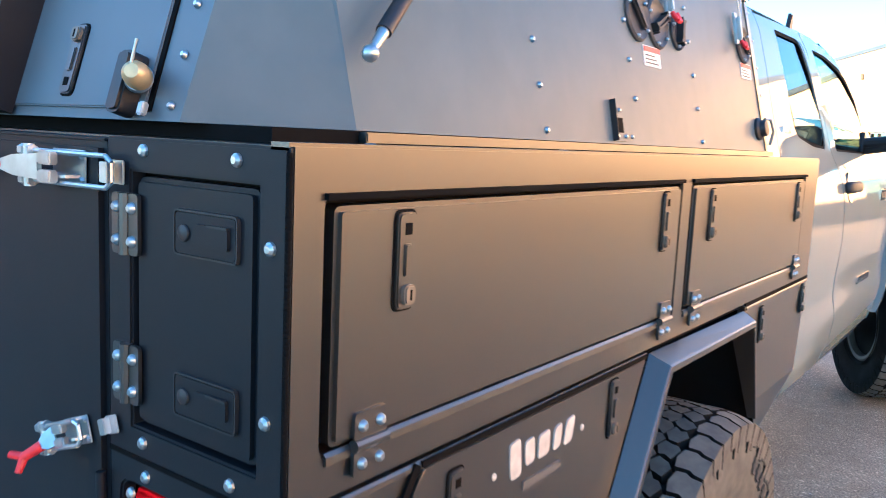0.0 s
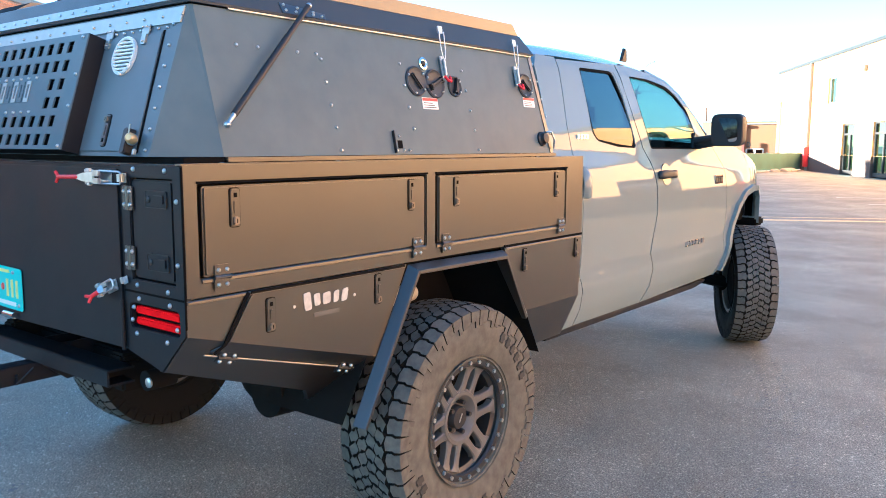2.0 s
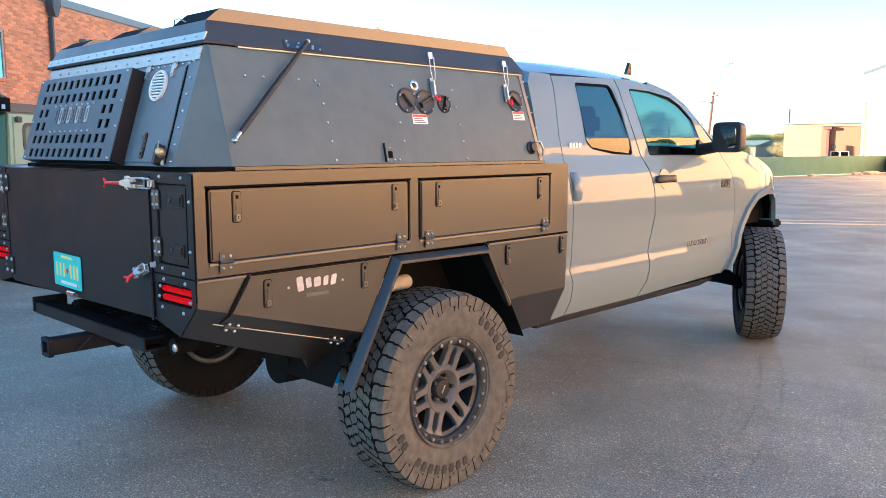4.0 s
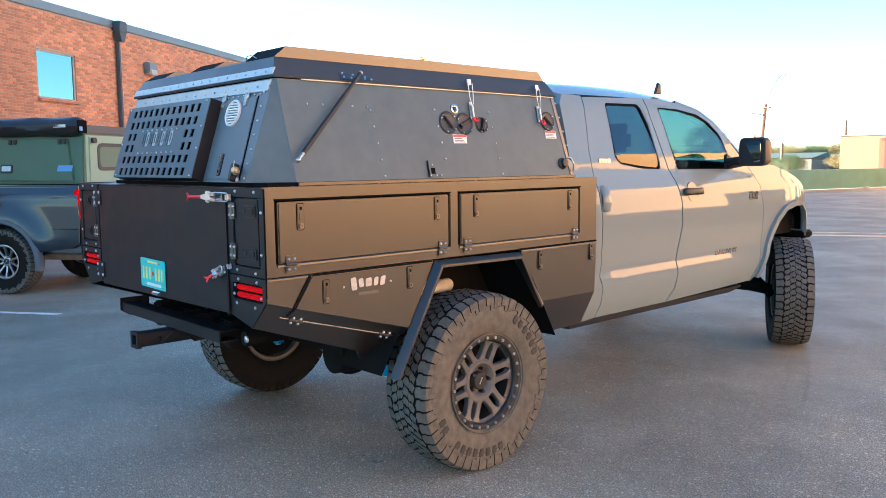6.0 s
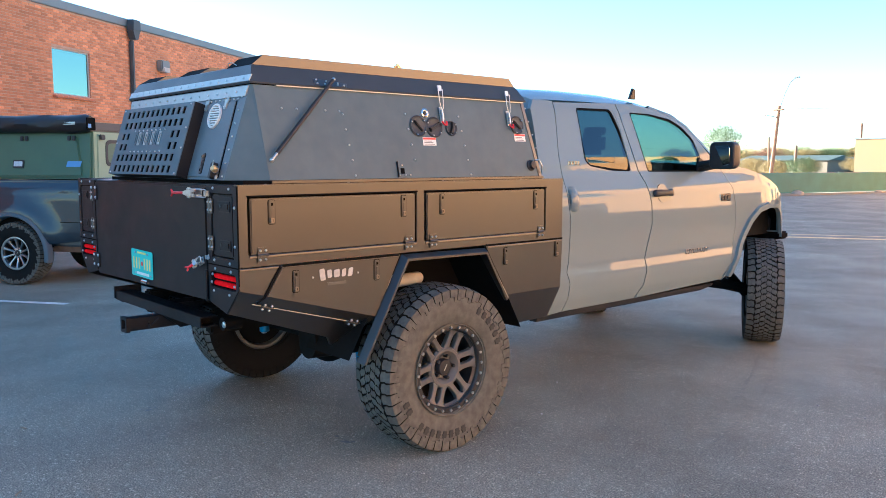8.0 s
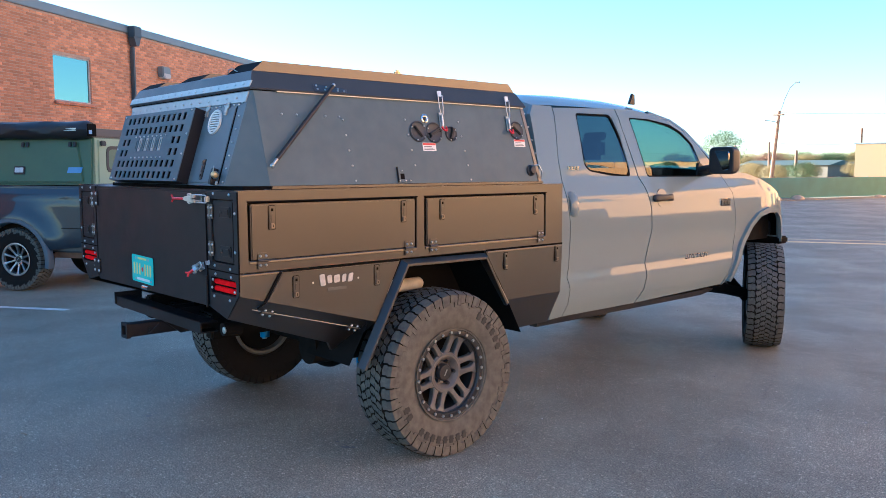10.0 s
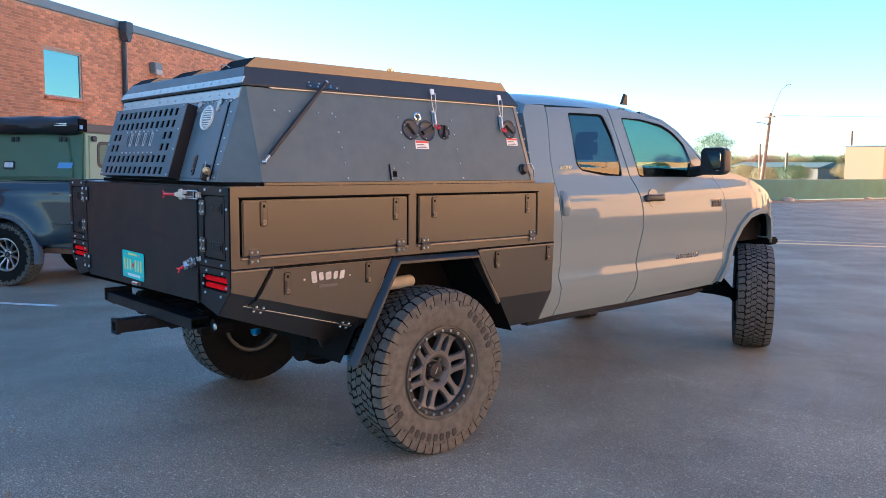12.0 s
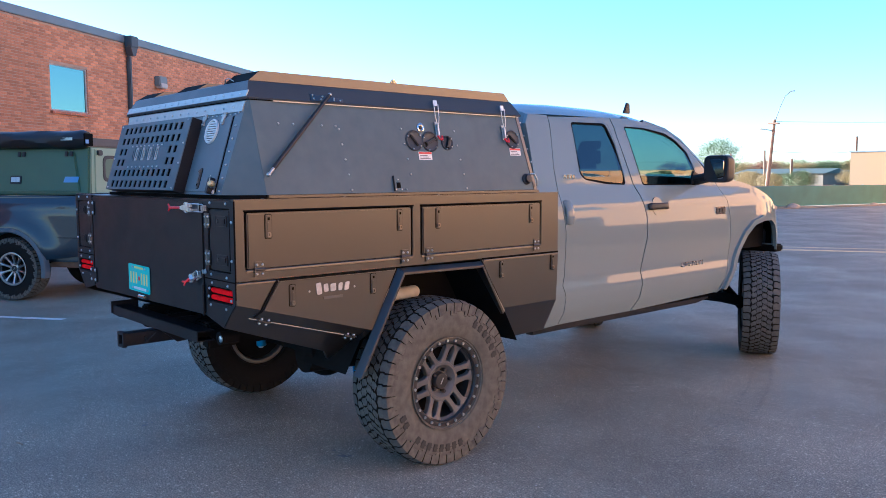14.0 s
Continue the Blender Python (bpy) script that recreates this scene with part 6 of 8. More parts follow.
for s in (1, -1):
    part("arch_flare", flare(s), M_COAT, bed, "black folded wheel-arch flare", smooth=False)
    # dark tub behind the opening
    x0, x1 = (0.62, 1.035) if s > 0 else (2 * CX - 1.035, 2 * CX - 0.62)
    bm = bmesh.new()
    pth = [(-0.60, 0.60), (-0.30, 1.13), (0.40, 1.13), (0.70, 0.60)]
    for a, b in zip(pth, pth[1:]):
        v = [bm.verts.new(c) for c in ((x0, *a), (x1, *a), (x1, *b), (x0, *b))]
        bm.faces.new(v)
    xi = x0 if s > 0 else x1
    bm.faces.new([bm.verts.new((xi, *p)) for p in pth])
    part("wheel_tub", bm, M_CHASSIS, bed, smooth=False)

# weld bead down the rear corner
rng = random.Random(21)
bm = bmesh.new()
prev = None
for k in range(280):
    r = 0.0024 + 0.0011 * abs(math.sin(k * 0.9)) + rng.uniform(-0.0002, 0.0002)
    ring = [bm.verts.new((BX - 0.002 + r * math.cos(a * math.pi / 4), BY - 0.0005 + r * math.sin(a * math.pi / 4), 1.05 + k * 0.00165)) for a in range(8)]
    if prev:
        for a in range(8):
            bm.faces.new((prev[a], prev[(a + 1) % 8], ring[(a + 1) % 8], ring[a]))
    prev = ring
part("weld_bead", bm, M_SEAL, bed, "rippled black weld bead")
# rear corner posts, tailgate
RPL = rear_plane(BY)
for s in (1, -1):
    f = lambda p: (p[0], p[1]) if s > 0 else (2 * CX - p[0], p[1])
    poly = [f(p) for p in ((0.728, 1.515), (0.728, 0.945), (0.912, 0.903), (1.0385, 1.030), (1.0385, 1.515))]
    tail = [f(p) for p in rect(0.752, 1.022, 1.008, 1.098)]
    bx = [f(p) for p in rect(0.776, 1.172, 0.996, 1.476)]
    bm = bmesh.new()
    slab(bm, poly if s > 0 else poly[::-1], RPL @ Matrix.Translation((0, 0, 0.003)), 0.02, holes=[bx, rounded(tail, 0.02)], bevel=0.003)
    post = part("corner_post", bm, M_COATR, bed, "matte black rear corner post")
    part("post_back", slab(bmesh.new(), [f(p) for p in ((0.735, 1.51), (0.735, 0.965), (0.905, 0.925), (1.015, 1.04), (1.015, 1.51))], RPL @ Matrix.Translation((0, 0, -0.022)), 0.01), M_SEAL, post)
    bm = bmesh.new()
    slab(bm, rounded([f(p) for p in rect(0.781, 1.177, 0.991, 1.471)], 0.012), RPL @ Matrix.Translation((0, 0, 0.0)), 0.02, bevel=0.006)
    d = part("corner_door", bm, M_COATR, post, "narrow black locker door")
    for v in (1.416, 1.232):
        u = 0.914 if s > 0 else 2 * CX - 0.914
        bm = slab(bmesh.new(), rounded(rect(u - 0.052, v - 0.024, u + 0.052, v + 0.024), 0.006), RPL @ Matrix.Translation((0, 0, 0.005)), 0.006, bevel=0.002)
        slab(bm, rounded(rect(u - 0.012, v - 0.012, u + 0.042, v + 0.012), 0.004), RPL @ Matrix.Translation((0, 0, 0.009)), 0.004)
        pd = part("paddle_latch", bm, M_COATR, d, "black paddle latch with lock")
        # slightly lighter rim paints in the highlight along the plate's edge
        part("latch_rim", slab(bmesh.new(), rounded(rect(u - 0.0535, v - 0.0255, u + 0.0535, v + 0.0255), 0.007), RPL @ Matrix.Translation((0, 0, 0.0056)), 0.005, holes=[rounded(rect(u - 0.0515, v - 0.0235, u + 0.0515, v + 0.0235), 0.005)]), M_TRIM, pd, "thin worn latch edge")
        part("flap_step", slab(bmesh.new(), [(u + 0.010 * s, v + 0.013), (u + 0.043 * s, v + 0.013), (u + 0.043 * s, v + 0.0105), (u + 0.012 * s, v + 0.0105)][::s], RPL @ Matrix.Translation((0, 0, 0.011)), 0.003), M_TRIM, pd)
        part("keyhole", bolt(bmesh.new(), RPL @ Matrix.Translation((u - 0.034 * s, v, 0.006)), 0.010, 0.004), M_TRIM, d)
    # red lamps
    for k, v in enumerate((1.076, 1.042)):
        u0, u1 = (0.768, 1.000) if s > 0 else (2 * CX - 1.000, 2 * CX - 0.768)
        part("tail_lamp", slab(bmesh.new(), rounded(rect(u0, v - 0.0115, u1, v + 0.0115), 0.008), RPL @ Matrix.Translation((0, 0, -0.004)), 0.016, bevel=0.005), M_LAMP, post, "red LED tail lamp bar")
    bolts_on(post, RPL @ Matrix.Translation((0, 0, 0.003)), [f(p) for p in ((0.803, 1.501), (0.964, 1.499), (1.016, 1.414), (1.012, 1.233), (0.958, 1.150), (0.799, 1.155), (0.805, 1.114), (0.965, 1.112), (0.775, 1.085), (0.765, 1.045), (0.998, 1.045), (0.785, 1.005), (0.945, 1.000))], 0.0078)
    part("post_seam", slab(bmesh.new(), [f(p) for p in rect(0.730, 1.130, 1.035, 1.136)], RPL @ Matrix.Translation((0, 0, 0.0045)), 0.004), M_SEAL, post)
    for v in (1.415, 1.236):
        u = 0.759 if s > 0 else 2 * CX - 0.757
        hinge(post, RPL @ Matrix.Translation((u + 0.012 * s, v, 0.003)) @ Matrix.Rotation(radians(90), 4, "Z"), 0.072, 0.052)

TG0, TG1 = 2 * CX - 0.718, 0.718
bm = slab(bmesh.new(), [(TG0, 0.925), (TG1, 0.945), (TG1, 1.508), (TG0, 1.508)], RPL @ Matrix.Translation((0, 0, 0.004)), 0.05, bevel=0.008)
gate = part("tailgate", bm, M_COATR, bed, "plain matte black tailgate")
part("top_edge", box(bmesh.new(), (TG0, BY + 0.0, 1.5085), (TG1, BY + 0.05, 1.512), 0.001), M_COATR, gate)
for v in (1.435, 1.01):
    u = TG0 - 0.005
    bm = slab(bmesh.new(), rounded(rect(u - 0.05, v - 0.045, u + 0.05, v + 0.045), 0.006), RPL @ Matrix.Translation((0, 0, 0.012)), 0.008)
    hg = part("gate_hinge", bm, M_COATR, gate, "heavy black gate hinge")
    bolts_on(hg, RPL @ Matrix.Translation((0, 0, 0.012)), [(u + a, v + b) for a in (-0.035, 0.035) for b in (-0.03, 0.03)], 0.010)
# licence plate: turquoise with plain yellow bars
PLM = axes((-0.100, BY - 0.010, 1.052), Vector((1, 0, -0.012)), (0.012, 0, 1), (0, -1, 0))
M_PLATE = mat("turquoise_plate", (0.12, 0.60, 0.54), rough=0.4, var=0.05, scale=20)
M_PLATEY = mat("yellow_plate_print", (0.80, 0.74, 0.22), rough=0.45, var=0.05, scale=20)
pl_ = part("licence_plate", slab(bmesh.new(), rounded(rect(-0.1525, -0.077, 0.1525, 0.077), 0.012), PLM, 0.002), M_PLATE, gate, "turquoise licence plate with yellow bars")
for u in (-0.115, -0.075, -0.035, 0.040, 0.078, 0.114):
    part("plate_bar", slab(bmesh.new(), rect(u - 0.007, -0.032, u + 0.007, 0.032), PLM @ Matrix.Translation((0, 0, 0.002)), 0.002), M_PLATEY, pl_)
part("plate_emblem", bolt(bmesh.new(), PLM @ Matrix.Translation((0.002, 0.0, 0.0005)), 0.014, 0.002), M_LABELRED, pl_)
part("plate_strip", slab(bmesh.new(), rect(-0.075, -0.064, 0.10, -0.050), PLM @ Matrix.Translation((0, 0, 0.002)), 0.002), M_WHITE, pl_)
part("plate_strip", slab(bmesh.new(), rect(-0.06, 0.055, 0.06, 0.066), PLM @ Matrix.Translation((0, 0, 0.002)), 0.002), M_PLATEY, pl_)
bolts_on(pl_, PLM, [(-0.09, 0.06), (0.09, 0.06), (-0.09, -0.058), (0.125, -0.058)], 0.007)
bm = bmesh.new()
rod(bm, (-0.075, BY - 0.02, 0.955), (0.005, BY - 0.02, 0.955), 0.012)
part("plate_lamp", bm, M_CHROME, gate, "small bright plate lamp")


def toggle(parent, m, swing, reach=1.0, shut=True):
    """A zinc toggle clamp: base, cheeks, threaded U-bolt with nuts, and a lever with a forked red grip; local x points at the post."""
    bm = bmesh.new()
    box(bm, (-0.075, -0.022, 0.0), (0.000, 0.022, 0.003), 0.001, m)
    for k in (-1, 1):
        slab(bm, [(-0.066, 0.003), (-0.010, 0.003), (-0.014, 0.020), (-0.034, 0.034), (-0.056, 0.030)], m @ axes((0, 0.0145 * k + 0.002, 0), (1, 0, 0), (0, 0, 1), (0, -1, 0)), 0.004)
        box(bm, (-0.048, 0.011 * k - 0.008, 0.026), (-0.018, 0.011 * k + 0.008, 0.038), 0.002, m)
    cl = part("toggle_clamp", bm, M_ZINC, parent, "zinc toggle clamp with red grip")
    for u, v in ((-0.066, -0.015), (-0.066, 0.015), (-0.006, -0.015), (-0.006, 0.015)):
        part("screw", bolt(bmesh.new(), m @ Matrix.Translation((u, v, 0.003)), 0.005, 0.004, 6), M_ZINC, cl)
    w, x1, z1 = 0.0185, (0.074 if shut else 0.030), (0.014 if shut else 0.034)
    bm = bmesh.new()
    tube(bm, [m @ Vector(p) for p in ((-0.098, -w, 0.028), (x1 - 0.008, -w, z1 + 0.002), (x1, -w * 0.6, z1), (x1, w * 0.6, z1), (x1 - 0.008, w, z1 + 0.002), (-0.098, w, 0.028))], 0.0032)
    part("u_bolt", bm, M_ZINC, cl)
    for k in (-w, w):
        nut = bmesh.new()
        rod(nut, m @ Vector((-0.100, k, 0.028)), m @ Vector((-0.090, k, 0.028)), 0.0075, seg=6)
        rod(nut, m @ Vector((-0.080, k, 0.028)), m @ Vector((-0.073, k, 0.028)), 0.0075, seg=6)
        part("nut", nut, M_ZINC, cl)
    part("cross_bar", rod(bmesh.new(), m @ Vector((-0.084, -w - 0.008, 0.028)), m @ Vector((-0.084, w + 0.008, 0.028)), 0.0065), M_ZINC, cl)
    bm = bmesh.new()
    box(bm, (0.050, -0.014, 0.0), (0.080, 0.014, 0.003), 0.001, m), box(bm, (0.060, -0.012, 0.003), (0.064, 0.012, 0.020), 0.001, m), box(bm, (0.060, -0.012, 0.018), (0.076, 0.012, 0.021), 0.001, m)
    part("catch_plate", bm, M_ZINC, cl)
    way = Vector(swing).normalized()
    side = way.cross(Vector((0, 0, 1))).normalized()
    a = Vector((-0.050, 0, 0.030))
    b, c = a + way * 0.075 * reach, a + way * 0.185 * reach
    bm = bmesh.new()
    up_ = side.cross(way)
    slab(bm, [(0, -0.016), (0.05 * reach, -0.013), (0.08 * reach, -0.006), (0.08 * reach, 0.006), (0.05 * reach, 0.013), (0, 0.016)], m @ axes(a, way, side, -up_), 0.006)
    part("lever", bm, M_ZINC, cl)
    bm = bmesh.new()
    rod(bm, m @ b, m @ c, 0.0072, 0.0066)
    for k in (-1, 1):
        rod(bm, m @ (c - way * 0.004), m @ (c + way * 0.014 + side * 0.017 * k), 0.006, 0.0045, seg=10)
    part("grip", bm, M_RED, cl)


toggle(gate, RPL @ Matrix.Translation((0.690, 1.474, 0.006)), (-0.99, -0.02, 0.05), 1.10)
toggle(gate, RPL @ Matrix.Translation((0.690, 1.146, 0.006)) @ Matrix.Rotation(radians(20), 4, "Z") @ Matrix.Scale(0.82, 4), (-0.60, -0.30, 0.55), 0.32, shut=False)
part("gate_lock_rod", rod(bmesh.new(), (0.722, BY - 0.012, 0.945), (0.722, BY - 0.012, 1.10), 0.006), M_COATR, gate)

# bed deck, headboard and underside
part("deck", boxes(((BL + 0.03, BY + 0.055, 1.490), (BX - 0.03, BF, 1.5145)), ((BL + 0.04, BY + 0.06, 0.95), (CX + 0.56, BF, 0.98))), M_COAT, bed, smooth=False)
for k, v in enumerate((BY + 0.18, -0.55, 0.10, 0.75)):
    part("rim_bolt", bolt(bmesh.new(), axes((BX - 0.06, v, 1.5145), (1, 0, 0), (0, 1, 0), (0, 0, 1)), 0.012), M_ZINC, bed)
part("headboard", boxes(((BL + 0.01, BF - 0.02, 0.95), (BX - 0.031, BF - 0.002, 1.51))), M_COAT, bed, smooth=False)
bm = bmesh.new()
rod(bm, (0.735, -0.34, 0.925), (0.735, 0.11, 0.935), 0.038, seg=20)
for y in (-0.34, 0.11):
    bmesh.ops.create_uvsphere(bm, u_segments=20, v_segments=10, radius=0.038, matrix=Matrix.Translation((0.735, y, 0.925 if y < 0 else 0.935)))
part("filler_tube", bm, mat("dusty_tan_plastic", (0.50, 0.47, 0.38), rough=0.7, var=0.2, scale=8), bed, "pale dusty tube inside the wheel arch")

# ---- the canopy camper ----
can = thing("canopy_camper", (CX, 0, 1.52), "black aluminium canopy camper on the service bed", "camper")
CB, CT = 1.535, 2.005


def can_x(z):
    return 0.884 - 0.2 * (z - 1.535)


def can_y(z):
    return -1.130 + 0.30 * (z - 1.535)


def hexa(a, b, back):
    """A closed plate from a 3D polygon, thickened along back."""
    bm = bmesh.new()
    f = [bm.verts.new(p) for p in a]
    g = [bm.verts.new(Vector(p) + Vector(back)) for p in a]
    bm.faces.new(f), bm.faces.new(g[::-1])
    for k in range(len(a)):
        bm.faces.new((f[k], g[k], g[(k + 1) % len(a)], f[(k + 1) % len(a)]))
    return bm


CM = 0.015          # the canopy's own centre line
mir = lambda p: (2 * CM - p[0], p[1], p[2])
SIDE = [(can_x(CB), -0.950, CB), (can_x(CB), 1.045, CB), (can_x(CT), 0.960, CT), (can_x(CT), -0.980, CT)]
REARC = [(0.752, can_y(CB), CB), (0.778, can_y(CT), CT)]
for s in (1, -1):
    f = (lambda p: p) if s > 0 else mir
    part("side_panel", hexa([f(p) for p in SIDE], 0, (-0.02 * s, 0, 0)), M_COAT2, can, "dark grey canopy side panel", smooth=False)
    part("corner_panel", hexa([f(p) for p in (SIDE[0], SIDE[3], REARC[1], REARC[0])], 0, (-0.015 * s, 0.015, 0)), M_COAT2, can, smooth=False)
part("rear_panel", hexa([REARC[0], REARC[1], mir(REARC[1]), mir(REARC[0])], 0, (0, 0.02, 0)), M_COAT3, can, smooth=False)
part("front_panel", hexa([SIDE[1], SIDE[2], mir(SIDE[2]), mir(SIDE[1])], 0, (0, -0.02, 0)), M_COAT2, can, smooth=False)
bm = bmesh.new()
box(bm, (2 * CM - 0.88, -1.10, 1.515), (0.888, 1.05, 1.534))
part("base_seal", bm, M_SEAL, can)
part("side_skirt", boxes(((0.880, -0.950, 1.5195), (0.903, 1.048, 1.5335)), bevel=0.002), M_COAT, can)
# lifting roof shell
bm = bmesh.new()
rings = []
for z, x, y0, y1 in ((2.010, 0.800, -1.000, 0.975), (2.018, 0.802, -1.002, 0.977), (2.104, 0.742, -0.960, 0.940), (2.110, 0.730, -0.950, 0.930)):
    rings.append([bm.verts.new(p) for p in ((x, y0, z), (x, y1, z), (2 * CM - x, y1, z), (2 * CM - x, y0, z))])
for p, q in zip(rings, rings[1:]):
    for k in range(4):
        bm.faces.new((p[k], p[(k + 1) % 4], q[(k + 1) % 4], q[k]))
bm.faces.new(rings[-1]), bm.faces.new(rings[0][::-1])
part("roof_shell", bm, mat("dark_shell_powder_coat", (0.046, 0.055, 0.064), rough=0.42, var=0.08, bump=0.08, bump_scale=900, spec=0.3), can, "black lifting roof shell", smooth=False)
part("weather_strip", boxes(((2 * CM - 0.78, -0.985, 2.000), (0.7805, 0.955, 2.013))), M_SEAL, can)
part("drip_strip", hexa([(0.8005, -0.855, 2.0035), (0.8005, 0.955, 2.0035), (0.8005, 0.955, 2.0085), (0.8005, -0.855, 2.0085)], 0, (-0.02, 0, 0)), M_ALU, can, "thin bright strip under the roof shell")
# rear hinge strips
up = Vector((0, 0.30, 1)).normalized()
RM = axes((CX, can_y(CB), CB), (1, 0, 0), up, Vector((0, -1, 0.30)).normalized())      # rear face: u from the centre line, v up the face
def rv(z):
    return (z - CB) / up.z
part("hinge_strip", slab(bmesh.new(), [(-0.665, rv(1.948)), (0.826, rv(1.948)), (0.832, rv(1.998)), (-0.682, rv(1.998))], RM @ Matrix.Translation((0, 0, 0.005)), 0.005), M_ALU, can, "bare aluminium angle strip")
bm = bmesh.new()
HM = axes((CX, -1.004, 2.022), (1, 0, 0), Vector((0, 0.42, 0.86)).normalized(), Vector((0, -0.86, 0.42)).normalized())
slab(bm, rect(-0.70, 0.0, 0.855, 0.036), HM, 0.004)
hs = part("piano_hinge", bm, M_ALU, can, "long aluminium piano hinge")
for k in range(34):
    u = -0.67 + k * 0.0455
    if k % 2 == 0:
        part("bolt", bolt(bmesh.new(), HM @ Matrix.Translation((u, 0.018, 0)), 0.006, 0.004, 6), M_ZINC, hs)
# rear hatch: gap, vents, handle, lock, pierced storage box
hatch = part("rear_hatch", slab(bmesh.new(), [(-0.62, 0.015), (0.740, 0.015), (0.742, rv(1.925)), (-0.62, rv(1.925))], RM @ Matrix.Translation((0, 0, 0.006)), 0.006, bevel=0.002), M_COAT3, can, "dark rear hatch door")
part("hatch_gap", slab(bmesh.new(), [(0.740, 0.012), (0.749, 0.012), (0.750, rv(1.93)), (0.742, rv(1.93))], RM @ Matrix.Translation((0, 0, 0.003)), 0.003), M_SEAL, hatch)
VM = RM @ Matrix.Translation((0.557, 0.336, 0.006))
bm = bmesh.new()
slab(bm, [(0.066 * math.cos(a), 0.066 * math.sin(a)) for a in [k * math.pi / 16 for k in range(32)]], VM @ Matrix.Translation((0, 0, 0.012)), 0.012, holes=[[(0.055 * math.cos(a), 0.055 * math.sin(a)) for a in [k * math.pi / 16 for k in range(32)]]], bevel=0.003)
vent = part("round_vent", bm, M_WHITE, hatch, "white oval louvred vent")
for k in range(8):
    v = -0.045 + k * 0.0128
    w = 0.055 * math.sqrt(max(0.05, 1 - (v / 0.056) ** 2))
    part("slat", box(bmesh.new(), (-w, v - 0.0035, 0.001), (w, v + 0.0035, 0.010), 0.001, VM), M_WHITE, vent)
part("vent_back", slab(bmesh.new(), [(0.056 * math.cos(k * math.pi / 12), 0.056 * math.sin(k * math.pi / 12)) for k in range(24)], VM @ Matrix.Translation((0, 0, 0.002)), 0.001), M_TRIM, vent)
for u in (0.432, 0.650):
    m = RM @ Matrix.Translation((u, 0.415, 0.006))
    bm = bmesh.new()
    slab(bm, rounded(rect(-0.020, -0.012, 0.020, 0.022), 0.004), m @ Matrix.Translation((0, 0, 0.004)), 0.004)
    slab(bm, rounded(rect(-0.012, -0.046, 0.012, -0.010), 0.004), m @ Matrix.Translation((0, 0, 0.007)), 0.007)
    hg = part("strap_hinge", bm, M_ALU, hatch, "bright strap hinge")
    bolts_on(hg, m @ Matrix.Translation((0, 0, 0.007)), [(-0.012, 0.012), (0.012, 0.012), (0, -0.036)], 0.004)
latch(hatch, RM @ Matrix.Translation((0.543, 0.084, 0.006)) @ Matrix.Rotation(math.pi, 4, "Z"), 0.030, 0.104)
LM = RM @ Matrix.Translation((0.727, 0.042, 0.008))
part("hasp", slab(bmesh.new(), rounded(rect(-0.030, -0.042, 0.000, 0.042), 0.010), LM @ Matrix.Translation((0, 0, 0.028)), 0.028, bevel=0.004), M_TRIM, hatch, "black hasp body")
lock = part("padlock", lathe(bmesh.new(), [(0.0, 0.010), (0.004, 0.0165), (0.014, 0.0175), (0.026, 0.016), (0.034, 0.009)], LM @ Matrix.Translation((0.016, 0.006, 0.014)) @ Matrix.Rotation(radians(35), 4, "Y"), 20), M_BRASS, hatch, "round brass padlock")
bm = bmesh.new()
lathe(bm, [(-0.002, 0.017), (0.002, 0.0195), (0.006, 0.017)], LM @ Matrix.Translation((0.012, 0.006, 0.014)) @ Matrix.Rotation(radians(35), 4, "Y"), 20)
rod(bm, LM @ Vector((0.028, 0.014, 0.040)), LM @ Vector((0.036, 0.046, 0.046)), 0.0022)
box(bm, (0.018, -0.040, 0.002), (0.030, -0.022, 0.012), 0.002, LM)
part("shackle", bm, M_ZINC, lock)
bolts_on(hatch, RM @ Matrix.Translation((0, 0, 0.001)), [(0.79, 0.02 + k * 0.068) for k in range(7)] + [(0.46 + 0.05 * k, rv(1.938)) for k in range(7)], 0.006)
bolts_on(can, RM @ Matrix.Translation((0, 0, 0.005)), [(-0.64 + 0.105 * k, rv(1.972)) for k in range(15)], 0.005)
# pierced storage box on the hatch
GX0, GX1, GT = -0.572, 0.402, 0.065
gm = RM @ Matrix.Translation((0, 0, 0.006 + GT))
V0, V1 = 0.0, 0.403


def gslot(u, v, w=0.038, h=0.058):
    return [(u - w / 2, v - h / 2), (u + w / 2, v - h / 2), (u + w / 2 + 0.004, v + h / 2), (u - w / 2 + 0.004, v + h / 2)]


holes = []
rows_v = [V0 + 0.034 + 0.0653 * k for k in range(6)]
for r, v in enumerate(rows_v):
    for c in range(12):
        u = -0.487 + c * 0.0705 + 0.05 * v
        if r in (2, 3) and 2 <= c <= 9:
            continue
        holes.append(gslot(u, v, 0.036, 0.040))
bm = slab(bmesh.new(), [(GX0, V0), (GX1, V0), (GX1 + 0.01, V1), (GX0 + 0.005, V1)], gm, 0.005, holes=holes)
grille = part("storage_box", bm, M_COAT2, hatch, "pierced dark grey storage box", smooth=False)
bm = bmesh.new()
for a, b in (((GX1, V0), (GX1 + 0.01, V1)), ((GX0, V0), (GX0 + 0.005, V1)), ((GX0, V0), (GX1, V0)), ((GX0 + 0.005, V1), (GX1 + 0.01, V1))):
    va, vb = Vector((*a, -0.005)), Vector((*b, -0.005))
    q = [va, vb, vb - Vector((0, 0, GT - 0.005)), va - Vector((0, 0, GT - 0.005))]
    bm.faces.new([bm.verts.new(gm @ p) for p in q])
part("box_wall", bm, M_COATR, grille, smooth=False)
